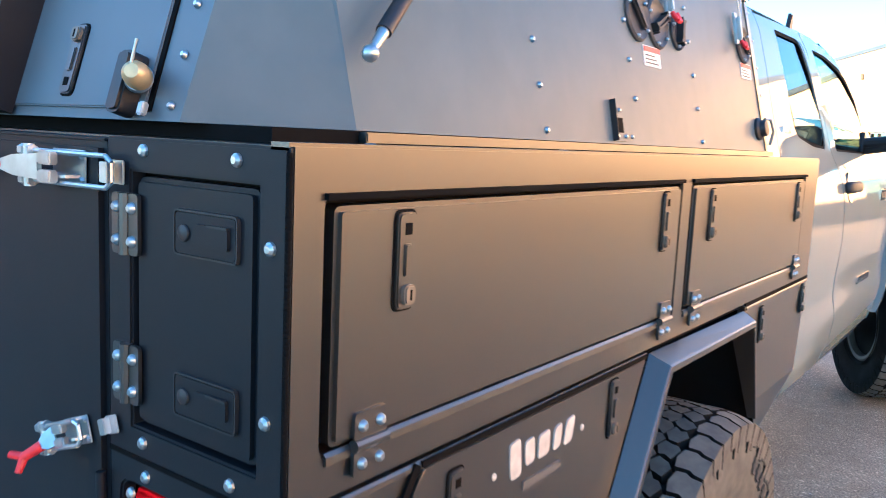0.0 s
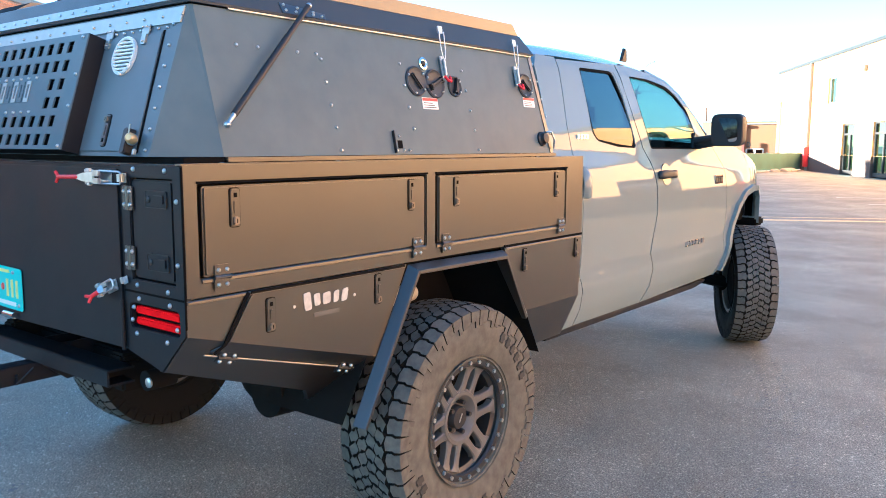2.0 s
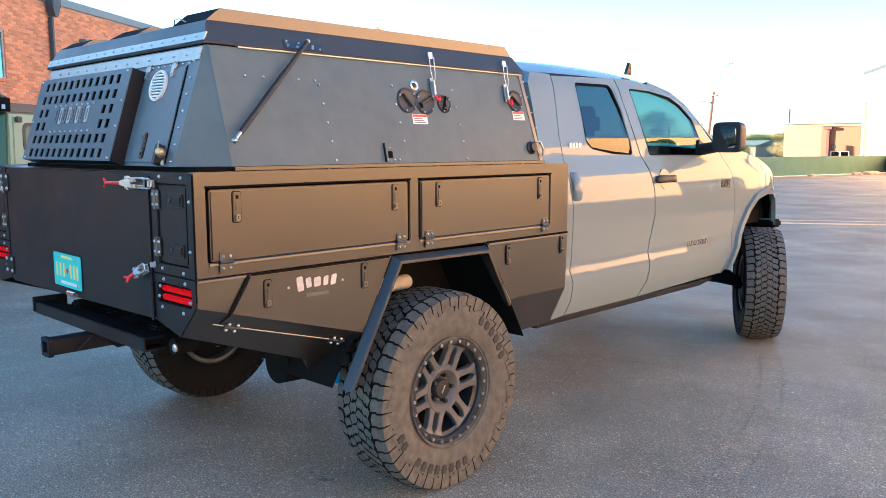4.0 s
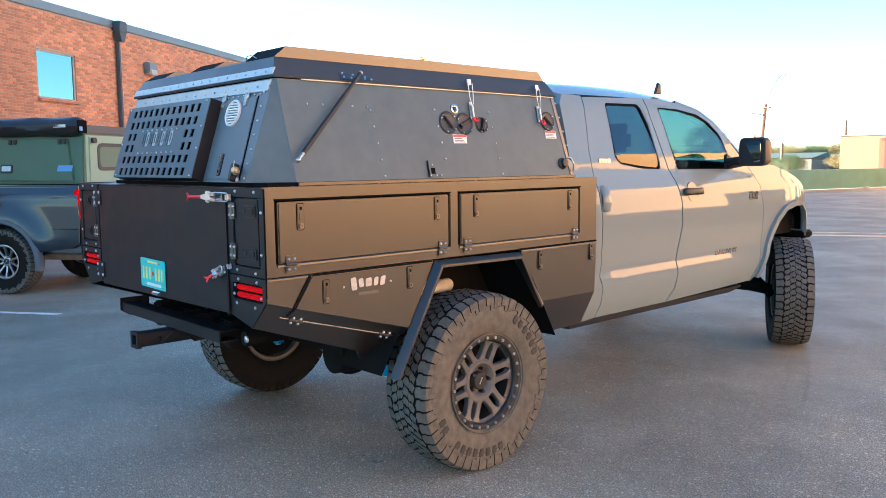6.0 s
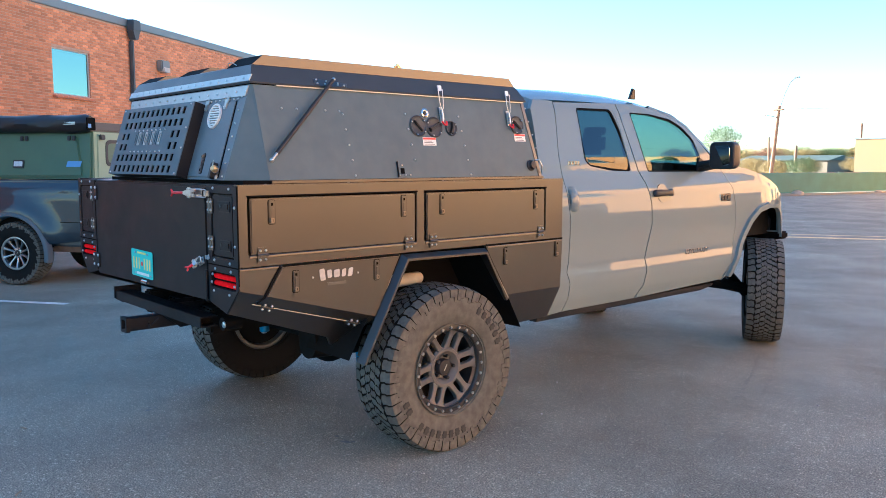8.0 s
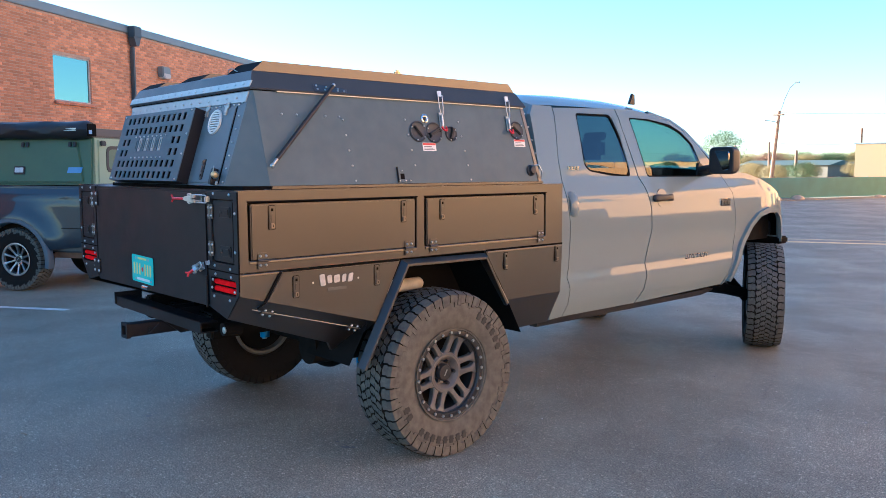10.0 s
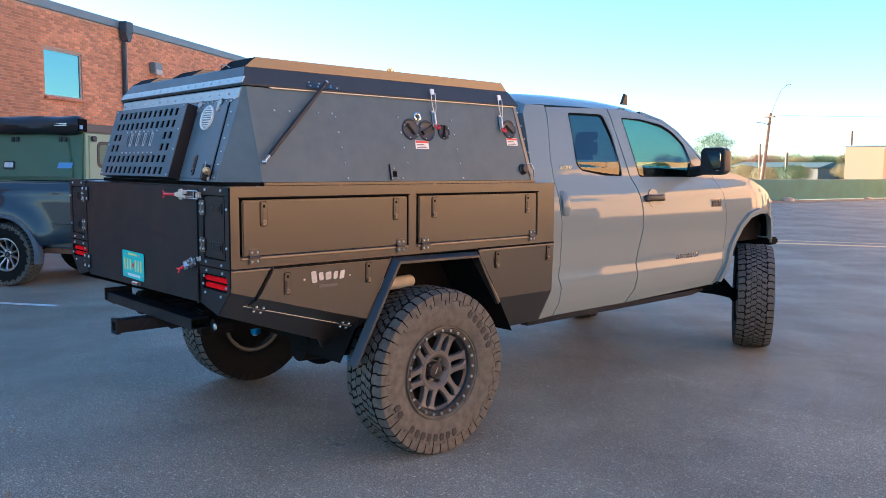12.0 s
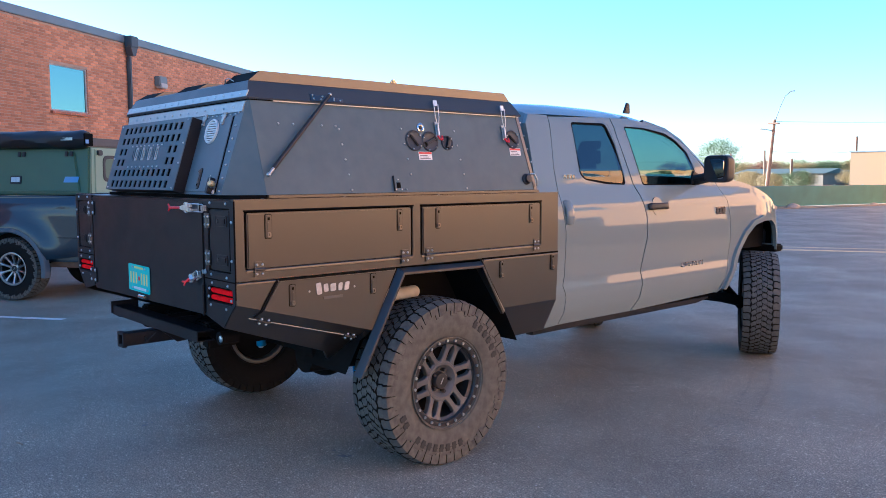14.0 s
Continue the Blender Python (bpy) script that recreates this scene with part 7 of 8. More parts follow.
part("box_back", slab(bmesh.new(), rect(GX0 + 0.008, V0 + 0.004, GX1 - 0.004, V1 - 0.004), RM @ Matrix.Translation((0, 0, 0.009)), 0.002), M_SEAL, grille, "black inside of the box", smooth=False)
bolts_on(grille, gm, [(GX0 + 0.03, V0 + 0.012), (GX1 - 0.02, V0 + 0.012), (GX0 + 0.03, V1 - 0.012), (GX1 - 0.02, V1 - 0.012), (GX0 + 0.02, 0.19), (GX1 - 0.012, 0.15), (GX1 - 0.012, 0.26)] + [(-0.30 + 0.06 * k, rows_v[2] - 0.030 + 0.125 * j) for k in range(8) for j in (0, 1)], 0.006)
for k in range(8):
    u = -0.262 + 0.048 * k
    part("sign_shape", slab(bmesh.new(), rect(u - 0.018, rows_v[2] + 0.008, u + 0.014, rows_v[3] + 0.020), gm @ Matrix.Translation((0, 0, 0.003)), 0.003, holes=[rect(u - 0.010, rows_v[2] + 0.022, u + 0.006, rows_v[3] + 0.008)]), M_ALU if k % 2 else M_COAT2, grille, "plain cut-out sign shape")
# side fittings
n_s = Vector((0.98, 0, 0.196)).normalized()
SM = axes((can_x(CB), 0, CB), (0, 1, 0), Vector((-0.196, 0, 0.98)).normalized(), n_s)       # u along the truck, v up the side
def sv(z):
    return (z - CB) / 0.98
pts = [(-0.837 + 0.087 * k, sv(1.893)) for k in range(5)] + [(-0.470 + 0.009 * k, sv(1.877 - 0.081 * k)) for k in range(5)] + [(-0.040 + 0.010 * k, sv(1.895 - 0.086 * k)) for k in range(4)] + [(0.371 + 0.011 * k, sv(1.895 - 0.086 * k)) for k in range(5)] + [(0.972 + 0.018 * k, sv(1.97 - 0.085 * k)) for k in range(5)]
bolts_on(can, SM, pts, 0.0065, "rivet")
# gas strut with its mounting plate
a, b = Vector((0.902, -0.948, 1.635)), Vector((0.822, -0.528, 2.055))
st = part("gas_strut", rod(bmesh.new(), a.lerp(b, 0.075), a.lerp(b, 0.72), 0.0115), M_TRIM, can, "black gas strut")
part("strut_rod", rod(bmesh.new(), a.lerp(b, 0.72), b, 0.010), M_TRIM, st)
bm = rod(bmesh.new(), a, a.lerp(b, 0.08), 0.006, 0.009)
bmesh.ops.create_uvsphere(bm, u_segments=12, v_segments=8, radius=0.012, matrix=Matrix.Translation(a))
part("ball_end", bm, M_ZINC, st, "bright ball end")
bm = bmesh.new()
bmesh.ops.create_uvsphere(bm, u_segments=12, v_segments=8, radius=0.011, matrix=Matrix.Translation(b))
part("ball_end", bm, M_ZINC, st, "bright ball end")
PM = axes((0.803, -0.52, 2.015), (0, 1, 0), Vector((-0.062, 0, 0.086)).normalized(), Vector((0.086, 0, 0.062)).normalized())
pp = part("strut_plate", slab(bmesh.new(), [(-0.11, 0.004), (0.09, 0.004), (0.10, 0.030), (-0.105, 0.052)], PM @ Matrix.Translation((0, 0, 0.004)), 0.004), M_COAT, can, "black strut mounting plate")
bolts_on(pp, PM @ Matrix.Translation((0, 0, 0.004)), [(-0.09, 0.018), (-0.045, 0.016), (0.035, 0.016), (0.075, 0.015), (-0.09, 0.042), (-0.03, 0.036), (0.04, 0.028)], 0.006)


def draw_latch(u, z):
    """A bright over-centre draw latch with a wire bail and a red loop, hanging from the roof shell."""
    m = SM @ Matrix.Translation((u, sv(z), 0.006))
    bm = bmesh.new()
    slab(bm, rounded(rect(-0.015, 0.158, 0.015, 0.190), 0.004), m @ Matrix.Translation((0, 0, 0.022)), 0.006)
    dl = part("draw_latch", bm, M_ZINC, can, "zinc draw latch with red pull")
    bm = tube(bmesh.new(), [m @ Vector(p) for p in ((-0.016, 0.165, 0.026), (-0.013, 0.09, 0.022), (-0.004, 0.05, 0.020), (0.008, 0.05, 0.020), (0.015, 0.09, 0.022), (0.016, 0.165, 0.026))], 0.0025)
    part("bail", bm, M_ZINC, dl)
    bm = bmesh.new()
    box(bm, (-0.011, -0.03, 0.0), (0.013, 0.065, 0.008), 0.002, m), box(bm, (-0.006, -0.02, 0.008), (0.008, 0.05, 0.022), 0.003, m)
    part("lever", bm, M_ZINC, dl)
    bm = tube(bmesh.new(), [m @ Vector(p) for p in ((-0.012, -0.025, 0.02), (-0.006, -0.045, 0.03), (0.014, -0.048, 0.03), (0.022, -0.025, 0.02))], 0.006)
    part("pull_loop", bm, M_RED, dl)


draw_latch(0.225, 1.880)
draw_latch(0.792, 1.880)


M_CAP = mat("grey_black_plastic", (0.045, 0.05, 0.056), rough=0.5, var=0.08)


def dial(u, z, r, turn):
    m = SM @ Matrix.Translation((u, sv(z), 0))
    k = part("flange_cap", lathe(bmesh.new(), [(0, r), (0.006, r), (0.010, r * 0.92), (0.006, r * 0.80), (0.004, r * 0.74), (0.004, 0.002)], m, 28), M_CAP, can, "round black cap with grip bar")
    bm = bmesh.new()
    box(bm, (-r * 0.66, -r * 0.14, 0.003), (r * 0.66, r * 0.14, 0.018), 0.005, m @ Matrix.Rotation(turn, 4, "Z"))
    part("grip_bar", bm, M_TRIM, k)
    for a in (0.6, 2.7, 4.4, 5.6):
        part("bolt", bolt(bmesh.new(), m @ Matrix.Translation((r * 0.86 * math.cos(a), r * 0.86 * math.sin(a), 0.008)), 0.005), M_ZINC, k)


dial(0.045, 1.830, 0.062, radians(-50))
dial(0.165, 1.826, 0.062, radians(25))
dial(0.300, 1.822, 0.045, radians(70))
dial(0.872, 1.858, 0.060, radians(-40))
m = SM @ Matrix.Translation((0.106, sv(1.906), 0))
k = part("lock_cap", lathe(bmesh.new(), [(0, 0.026), (0.006, 0.026), (0.008, 0.019), (0.006, 0.016)], m, 24), M_CHROME, can, "small chrome ringed lock")
part("lock_core", bolt(bmesh.new(), m @ Matrix.Translation((0, 0, 0.006)), 0.012, 0.006), M_TRIM, k)
for u, z in ((0.118, 1.743), (0.888, 1.779)):
    m = SM @ Matrix.Translation((u, sv(z), 0.0015))
    lb = part("warning_label", slab(bmesh.new(), rect(-0.050, -0.024, 0.050, 0.024), m, 0.0015), M_WHITE, can, "white warning label with red head")
    part("label_head", slab(bmesh.new(), rect(-0.048, 0.010, 0.048, 0.022), m @ Matrix.Translation((0, 0, 0.001)), 0.001), M_LABELRED, lb)
    for j in range(3):
        part("label_bar", slab(bmesh.new(), rect(-0.042, -0.018 + j * 0.009, 0.036 - 0.01 * j, -0.015 + j * 0.009), m @ Matrix.Translation((0, 0, 0.001)), 0.001), M_TRIM, lb)
m = SM @ Matrix.Translation((-0.115, sv(1.572), 0))
bk = part("latch_bracket", slab(bmesh.new(), rounded(rect(-0.032, -0.032, 0.034, 0.045), 0.006), m @ Matrix.Translation((0, 0, 0.004)), 0.004), M_COAT2, can, "small bracket with square slot")
part("bracket_slot", slab(bmesh.new(), rect(-0.012, -0.014, 0.016, 0.018), m @ Matrix.Translation((0, 0, 0.005)), 0.002), M_SEAL, bk)
part("bracket_edge", box(bmesh.new(), (-0.0335, -0.032, 0), (-0.0315, 0.056, 0.014), 0.0005, m), M_TRIM, bk)
bolts_on(bk, m @ Matrix.Translation((0, 0, 0.004)), [(-0.02, -0.022), (0.022, -0.022), (0.0, 0.034), (0.055, -0.022)], 0.005)
m = SM @ Matrix.Translation((0.955, sv(1.603), 0))
k = part("inlet_cap", lathe(bmesh.new(), [(0, 0.036), (0.008, 0.036), (0.014, 0.028), (0.030, 0.024), (0.032, 0.012)], m, 24), M_TRIM, can, "round power inlet cap")
bm = tube(bmesh.new(), [m @ Vector(p) for p in ((0.02, 0.03, 0.02), (0.055, 0.03, 0.03), (0.075, -0.01, 0.03), (0.082, -0.05, 0.012))], 0.005)
part("cap_cord", bm, M_ZINC, k, "grey retaining cord")
part("edge_strip", hexa([(can_x(CB) + 0.004, 1.018, CB), (can_x(CB) + 0.004, 1.045, CB), (can_x(CT) + 0.004, 0.960, CT), (can_x(CT) + 0.004, 0.933, CT)], 0, (-0.006, 0, 0)), M_COAT, can, "black front edge strip")
# roof rails / panel carriers with sloped ends
for x0, x1, zt in ((0.47, 0.735, 2.160), (CM - 0.135, CM + 0.135, 2.146), (2 * CM - 0.735, 2 * CM - 0.47, 2.146)):
    bm = bmesh.new()
    sec = [(x0 - 0.002, 2.108), (x0, zt), (x1, zt), (x1 + 0.001, 2.108)]
    r0 = [bm.verts.new((x, -0.955 + (0.0 if z < 2.13 else 0.065), z)) for x, z in sec]
    r1 = [bm.verts.new((x, 0.935 - (0.0 if z < 2.13 else 0.05), z)) for x, z in sec]
    for k in range(3):
        bm.faces.new((r0[k], r0[k + 1], r1[k + 1], r1[k]))
    bm.faces.new(r1)
    rl = part("roof_rail", bm, M_COAT, can, "black pressed roof rail with sloped ends", smooth=False)
    # rear end split off and blackened: its shade is put into the colour
    end = [(x0 - 0.002, -0.955, 2.108), (x1 + 0.001, -0.955, 2.108), (x1, -0.890, zt), (x0, -0.890, zt)]
    part("rail_end", hexa(end, 0, (0, 0.012, -0.002)), M_SEAL, rl, "dull black sloped end", smooth=False)
bm = bmesh.new()
box(bm, (0.55, 0.07, 2.160), (0.59, 0.13, 2.168), 0.003), box(bm, (0.552, 0.078, 2.168), (0.588, 0.122, 2.205), 0.012)
part("roof_light", bm, M_BRASS, can, "small amber roof lamp")
bm = tube(bmesh.new(), [(0.44, -0.93, 2.112), (0.47, -0.945, 2.135), (0.52, -0.95, 2.135), (0.57, -0.94, 2.112)], 0.0025)
part("cable", bm, M_ALU, can, "thin looped cable")

# ---- the parked pickup with the green camper ----
P_O = Vector((-7.3, -0.12, 0))
P_A, P_N = Vector((0.8146, 0.58, 0)).normalized(), Vector((0.58, -0.8146, 0)).normalized()
PM0 = axes(P_O, P_A, (0, 0, 1), P_N)          # u towards its tail, v up, w out of the side that shows
M_NAVY = mat("dark_blue_car_paint", (0.007, 0.016, 0.028), rough=0.4, coat=0.85, coat_rough=0.04, var=0.05, scale=3)
M_FLARE = mat("blue_grey_plastic_flare", (0.085, 0.105, 0.128), rough=0.5, var=0.08, scale=6)
M_OLIVE = mat("olive_green_panel", (0.066, 0.124, 0.072), rough=0.45, var=0.08, scale=3, bump=0.1, bump_scale=300)
M_OLIVE2 = mat("pale_sage_panel", (0.25, 0.34, 0.23), rough=0.5, var=0.06, scale=3)
M_BAG = mat("black_vinyl_bag", (0.014, 0.014, 0.016), rough=0.42, var=0.2, scale=5, bump=0.5, bump_scale=14)
M_SILVER = mat("machined_alloy", (0.40, 0.40, 0.40), rough=0.3, metal=0.9, var=0.1, scale=12)
pk = thing("parked_pickup", P_O - P_N * 0.9, "dark blue pickup parked nose-in to the brick building", "pickup truck")


def arch_pts(c, r, n=12):
    return [(c + r * math.cos(a), 0.42 + r * math.sin(a)) for a in [math.pi * (k / n) for k in range(n + 1)]]


def body_outline():
    low = 0.52
    top = [(1.10, low), (1.12, 1.0), (1.10, 1.385), (0.4, 1.395), (-1.06, 1.40), (-1.12, 1.46), (-1.25, 1.93), (-2.25, 1.93), (-2.78, 1.48), (-3.85, 1.36), (-4.10, 1.15), (-4.12, low)]
    out = list(top)
    for c in (-3.25, 0.0):
        pts = [p for p in arch_pts(c, 0.50)[::-1] if p[1] > low]
        out += [(pts[0][0], low)] + pts + [(pts[-1][0], low)]
    return out


bm = slab(bmesh.new(), body_outline(), Matrix.Translation((0, 0, -0.04)), 1.70, bevel=0.05)
for v in bm.verts:                      # the sides bulge at the waist and the cab leans in
    mid = -0.89
    k = 1.0 - 0.16 * max(0.0, v.co.y - 1.40) / 0.5 - 0.05 * max(0.0, 0.8 - v.co.y)
    v.co.z = mid + (v.co.z - mid) * k
part("body", bm, M_NAVY, pk, at=PM0)
for s in (0, 1):
    m = PM0 if s == 0 else PM0 @ axes((0, 0, -1.78), (1, 0, 0), (0, 1, 0), (0, 0, 1))
    for c in (0.0, -3.25):
        bm = bmesh.new()
        outer, inner = arch_pts(c, 0.585, 16), arch_pts(c, 0.485, 16)
        if s == 0:
            prof = [(0.485, -0.06), (0.488, 0.075), (0.500, 0.092), (0.525, 0.094), (0.550, 0.082), (0.562, 0.055), (0.565, 0.0)]
            rows = []
            for k in range(25):
                a = math.pi * (-0.06 + 1.12 * k / 24)
                rows.append([bm.verts.new((c + r * 1.02 * math.cos(a), 0.42 + r * math.sin(a), o)) for r, o in prof])
            for p, q in zip(rows, rows[1:]):
                for j in range(len(prof) - 1):
                    bm.faces.new((p[j], p[j + 1], q[j + 1], q[j]))
        else:
            slab(bm, outer + inner[::-1], Matrix.Translation((0, 0, 0.02)), 0.07, bevel=0.02)
        part("wheel_flare", bm, M_FLARE, pk, "blue-grey wheel-arch flare", at=m)
    for poly in ([(-1.30, 1.50), (-1.38, 1.84), (-1.75, 1.84), (-1.75, 1.50)], [(-1.82, 1.50), (-1.82, 1.84), (-2.22, 1.84), (-2.60, 1.50)]):
        bm = slab(bmesh.new(), poly, Matrix.Translation((0, 0, -0.055 if s == 0 else 0.05)), 0.03)
        part("side_window", bm, M_PRIVACY, pk, "dark side window", at=m)
PMS = PM0 @ axes((0, 0, 0), (0, 0, 1), (1, 0, 0), (0, 1, 0))


def bed_side_w(y, z):
    """The pressed bed side: swollen over the wheel, rolled in at the rail and under."""
    r = math.hypot(y, (z - 0.42))
    w = 0.012 + 0.070 * math.exp(-((r - 0.55) / 0.17) ** 2) * (1.0 if z > 0.45 else 0.5)
    w -= 0.07 * max(0.0, (z - 1.12) / 0.28) ** 2 + 0.06 * max(0.0, (0.72 - z) / 0.2) ** 2
    w += 0.012 * math.exp(-((z - 1.27) / 0.035) ** 2)
    return w


arc = [p for p in arch_pts(0.0, 0.515, 24)[::-1] if p[1] > 0.55]
bm = skin(bmesh.new(), [(-1.05, 0.55), (-1.05, 1.385), (1.09, 1.385), (1.115, 1.0), (1.09, 0.66), (0.98, 0.60), (arc[-1][0], 0.55)] + arc[::-1] + [(arc[0][0], 0.55)], bed_side_w, 0.02, du=0.06, dv=0.045)
bs = part("bed_side", bm, M_NAVY, pk, "swollen dark blue bed side", at=PMS)
part("panel_seam", slab(bmesh.new(), rect(0.72, 0.842, 1.10, 0.848), Matrix.Translation((0, 0, 0.020)), 0.004), M_SEAL, bs, at=axes((0, 0, 0), (0, 1, 0), (0, 0, 1), (1, 0, 0)))
part("wheel_house", box(bmesh.new(), (-0.5, 0.5, -1.70), (0.5, 0.98, -0.10)), M_CHASSIS, pk, at=PM0)
part("rear_bumper", box(bmesh.new(), (1.08, 0.50, -1.72), (1.24, 0.68, -0.06), 0.03), M_TRIM, pk, "dark rear bumper", at=PM0)
part("tail_lamp", box(bmesh.new(), (1.04, 0.98, -0.10), (1.125, 1.34, 0.005), 0.02), M_LAMP, pk, at=PM0)
part("tail_lamp", box(bmesh.new(), (1.04, 0.98, -1.785), (1.125, 1.34, -1.68), 0.02), M_LAMP, pk, at=PM0)
part("rear_axle", rod(bmesh.new(), (0, 0.42, -1.6), (0, 0.42, -0.15), 0.06), M_CHASSIS, pk, at=PM0)
bm = box(bmesh.new(), (0.45, 0.44, -1.2), (1.05, 0.56, -0.12), 0.02)
part("underbody", bm, mat("rusty_underbody", (0.16, 0.09, 0.05), rough=0.8, var=0.3, scale=8), pk, "rust-brown underbody", at=PM0)
for u in (0.0, -3.25):
    for w, turn in ((-0.10, 0), (-1.68, math.pi)):
        base = ORIGIN[pk.name]
        m = PM0 @ Matrix.Translation((u, 0.42, w)) @ axes((0, 0, 0), (0, 0, 1), (1, 0, 0), (0, 1, 0)) @ Matrix.Rotation(turn, 4, "Z") @ Matrix.Scale(0.898, 4)
        put_wheel(pk, m, "all-terrain tyre on silver alloy wheel")
bm = bmesh.new()
TW = Matrix.Rotation(radians(90), 4, "Y")
for k in range(10):
    m = TW @ Matrix.Rotation(2 * math.pi * k / 10, 4, "Z")
    vs = []
    for r, w, z0, z1 in ((0.05, 0.015, 0.03, 0.072), (0.11, 0.013, 0.04, 0.080), (0.175, 0.014, 0.06, 0.100), (0.215, 0.024, 0.07, 0.112), (0.236, 0.036, 0.07, 0.116)):
        vs.append([bm.verts.new(m @ Vector((r, y, z))) for y, z in ((-w, z0), (-w, z1 - 0.005), (-w * 0.6, z1), (w * 0.6, z1), (w, z1 - 0.005), (w, z0))])
    for p, q in zip(vs, vs[1:]):
        for j in range(6):
            bm.faces.new((p[j], p[(j + 1) % 6], q[(j + 1) % 6], q[j]))
lathe(bm, [(0.0, 0.04), (0.0, 0.075), (0.070, 0.078), (0.074, 0.06), (0.074, 0.04)], TW, 32, close=True)
finish(bm, True)
SPOKES2 = bpy.data.meshes.new("spokes")
bm.to_mesh(SPOKES2)
bm.free()
SPOKES2.materials.append(M_SILVER)
for o in list(pk.children_recursive):
    if o.name.split(".")[0] == "spokes":
        o.data = SPOKES2
    if o.name.split(".")[0] in ("ring_bolt", "sidewall_mark"):
        bpy.data.objects.remove(o)
for o in pk.children_recursive:
    if o.name.split(".")[0] in ("spokes", "beadlock_ring", "rim"):
        o.material_slots[0].link = "OBJECT"
        o.material_slots[0].material = M_SILVER
    if o.name.split(".")[0] in ("tyre", "bead_ring"):
        o.material_slots[0].link = "OBJECT"
        o.material_slots[0].material = M_TYRE

cp = thing("green_camper", P_O - P_N * 0.9 + Vector((0, 0, 1.40)), "olive green canopy camper on the parked pickup", "camper")
bm = slab(bmesh.new(), [(-1.05, 1.405), (1.17, 1.405), (1.13, 2.02), (-1.0, 2.02)], Matrix.Translation((0, 0, -0.04)), 1.70, bevel=0.02)
for v in bm.verts:
    v.co.z = -0.89 + (v.co.z + 0.89) * (1.0 - 0.12 * max(0.0, v.co.y - 1.41) / 0.6)
part("shell", bm, M_OLIVE, cp, at=PM0)
sp = PM0 @ axes((0, 1.41, -0.038), (1, 0, 0), Vector((0, 0.985, -0.167)).normalized(), Vector((0, 0.167, 0.985)).normalized())
part("side_hatch", slab(bmesh.new(), rounded([(-0.95, 0.03), (1.05, 0.03), (0.92, 0.56), (-0.9, 0.56)], 0.03), Matrix.Translation((0, 0, 0.022)), 0.02, bevel=0.012), M_OLIVE, cp, "olive side hatch", at=sp)
bm = slab(bmesh.new(), rounded(rect(0.0, 0.13, 0.17, 0.24), 0.02), Matrix.Translation((0, 0, 0.034)), 0.012, bevel=0.004)
lt = part("paddle_latch", bm, M_TRIM, cp, "black recessed paddle latch", at=sp)
part("latch_plate", slab(bmesh.new(), rounded(rect(0.02, 0.155, 0.15, 0.22), 0.01), Matrix.Translation((0, 0, 0.038)), 0.004), M_ZINC, lt)
part("blue_sticker", slab(bmesh.new(), [(0.80, 0.15), (1.01, 0.15), (1.03, 0.225), (0.82, 0.225)], Matrix.Translation((0, 0, 0.0235)), 0.001), mat("blue_sticker_vinyl", (0.14, 0.30, 0.58), rough=0.4, var=0.05), cp, "plain blue sticker", at=sp)
for u in (0.15, 0.86):
    bm = bmesh.new()
    for du in (-0.035, 0.035):
        box(bm, (u + du - 0.022, 0.49, 0.02), (u + du + 0.022, 0.555, 0.045), 0.006)
    part("hatch_clip", bm, M_TRIM, cp, "black over-centre clip", at=sp)
# tail: pale frame, door with rounded window
rp = PM0 @ axes((1.165, 1.41, -0.90), (0, 0, -1), Vector((-0.06, 1, 0)).normalized(), Vector((1, 0.06, 0)).normalized())
bm = slab(bmesh.new(), [(-0.80, 0.0), (0.80, 0.0), (0.73, 0.60), (-0.73, 0.60)], Matrix.Translation((0, 0, 0.008)), 0.02, holes=[rounded([(-0.50, 0.20), (0.38, 0.20), (0.36, 0.46), (-0.47, 0.46)], 0.06)], bevel=0.004)
rd = part("rear_door", bm, M_OLIVE2, cp, "pale sage rear door", at=rp)
part("window", slab(bmesh.new(), rounded([(-0.50, 0.20), (0.38, 0.20), (0.36, 0.46), (-0.47, 0.46)], 0.06), Matrix.Translation((0, 0, 0.0)), 0.008), M_SKYGLASS, rd, "rounded window reflecting sky")
bm = slab(bmesh.new(), rounded([(-0.55, 0.155), (0.43, 0.155), (0.40, 0.505), (-0.51, 0.505)], 0.09), Matrix.Translation((0, 0, 0.016)), 0.008, holes=[rounded([(-0.50, 0.20), (0.38, 0.20), (0.36, 0.46), (-0.47, 0.46)], 0.06)])
part("window_rim", bm, M_TRIM, rd, "black window rim", at=Matrix.Identity(4))
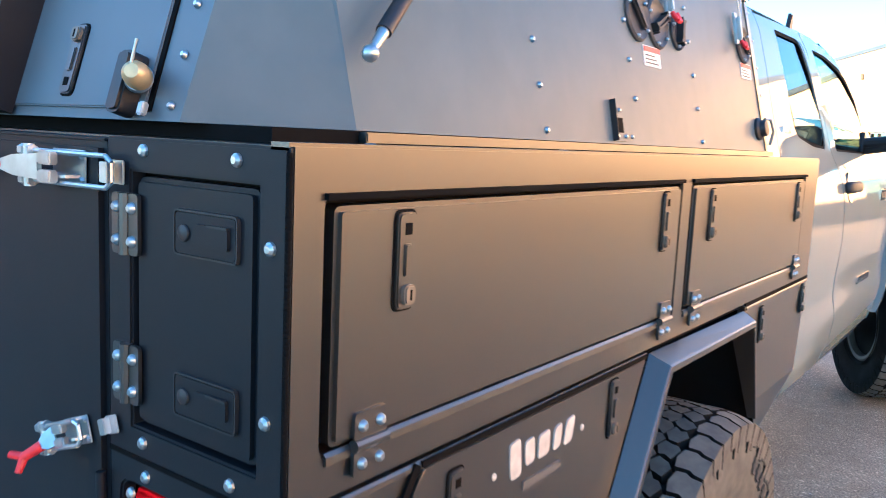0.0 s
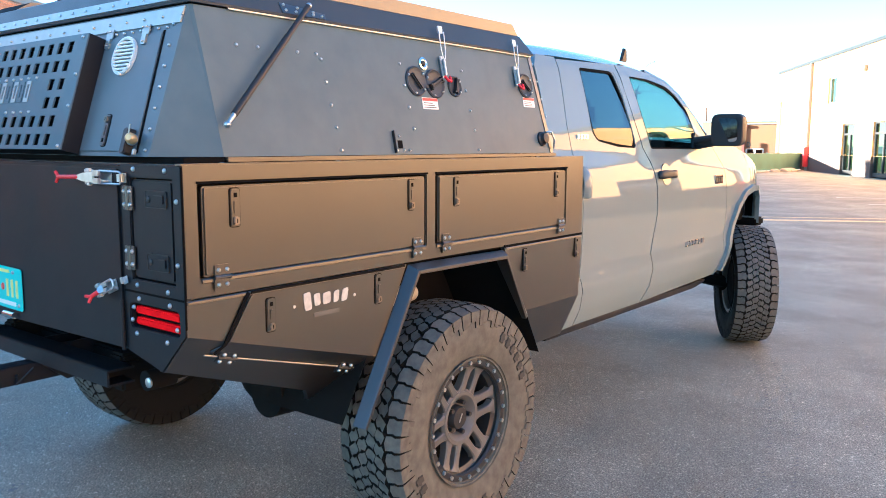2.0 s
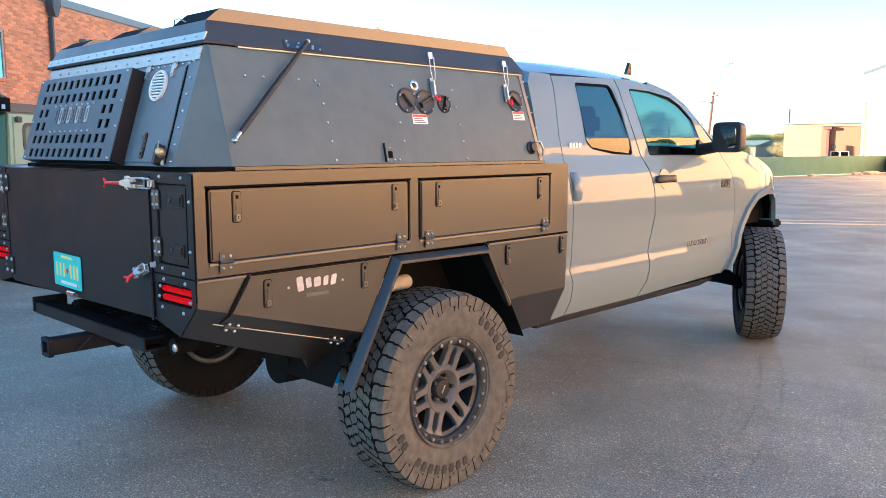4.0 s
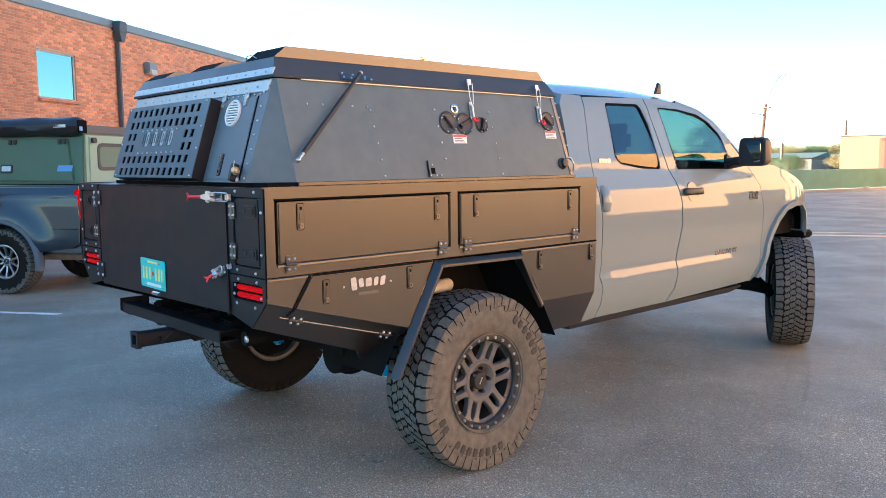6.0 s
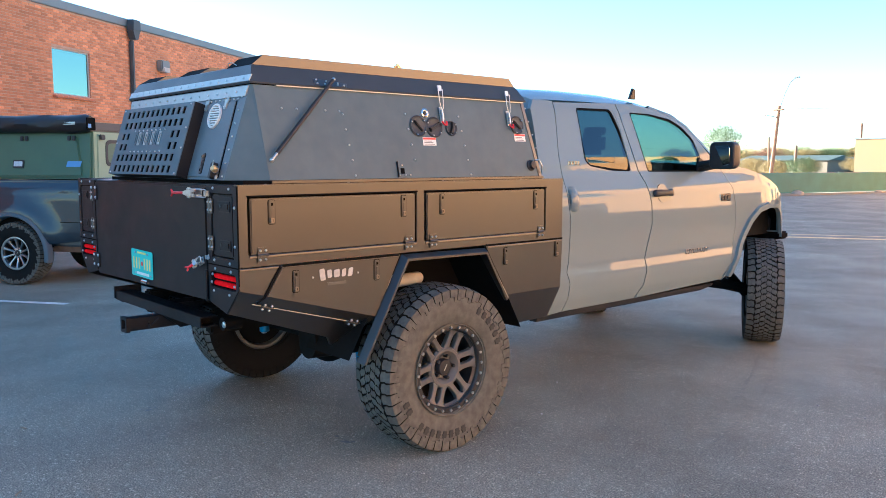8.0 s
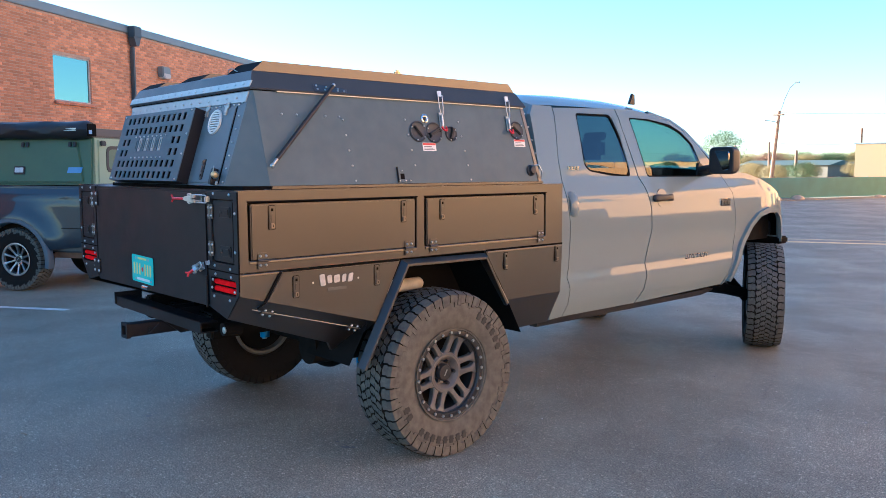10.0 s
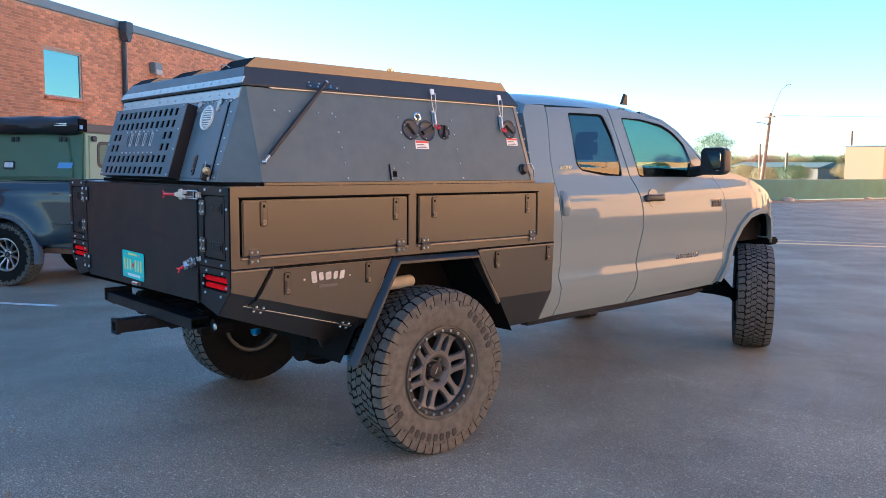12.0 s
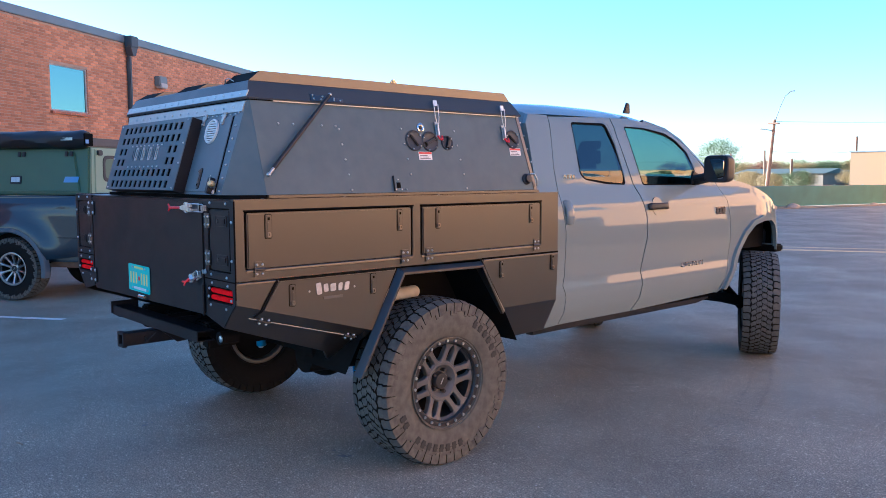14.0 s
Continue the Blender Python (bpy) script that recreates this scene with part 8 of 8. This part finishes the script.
bm = slab(bmesh.new(), [(-0.735, 0.02), (-0.715, 0.02), (-0.655, 0.58), (-0.675, 0.58)], Matrix.Translation((0, 0, 0.022)), 0.014, bevel=0.006)
part("door_panel", bm, M_OLIVE2, cp, at=rp)
for u in (-0.60, 0.60):
    bm = box(bmesh.new(), (u - 0.05, 0.50, 0.02), (u + 0.05, 0.57, 0.05), 0.01)
    part("door_clip", bm, M_TRIM, cp, "black clip", at=rp)
part("roof_tray", box(bmesh.new(), (-1.0, 2.02, -1.66), (1.10, 2.14, -0.16), 0.02), mat("dark_grey_roof_tray", (0.06, 0.06, 0.065), rough=0.5, var=0.1), cp, "dark grey roof tray", at=PM0)
bag = thing("awning_bag", P_O + Vector((0, 0, 2.0)), "black vinyl awning bag strapped along the camper roof", "awning")
bm = bmesh.new()
prev = None
for k in range(40):
    u = -1.3 + k * (2.44 / 39)
    ring = []
    for j in range(16):
        a = 2 * math.pi * j / 16
        sag = 0.005 * math.sin(u * 9 + j) + 0.012 * noise.noise(Vector((u * 3, j * 0.7, 0)))
        r = (0.115 + sag) * (1.0 if k not in (0, 39) else 0.8)
        ring.append(bm.verts.new((u, 2.115 + r * 0.98 * math.sin(a) * (1.0 if math.sin(a) > 0 else 1.05), -0.11 + r * 1.05 * math.cos(a))))
    if prev:
        for j in range(16):
            bm.faces.new((prev[j], prev[(j + 1) % 16], ring[(j + 1) % 16], ring[j]))
    else:
        bm.faces.new(ring[::-1])
    prev = ring
bm.faces.new(prev)
part("bag", bm, M_BAG, bag, at=PM0)
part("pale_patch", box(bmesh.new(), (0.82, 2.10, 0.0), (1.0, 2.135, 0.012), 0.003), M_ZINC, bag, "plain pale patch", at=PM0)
part("end_cap", box(bmesh.new(), (1.135, 2.03, -0.20), (1.15, 2.19, -0.02), 0.02), M_SEAL, bag, "end cap of the bag", at=PM0)
part("end_tag", box(bmesh.new(), (1.150, 2.06, -0.10), (1.156, 2.11, -0.04), 0.002), bpy.data.materials["blue_sticker_vinyl"], bag, "small blue tag", at=PM0)
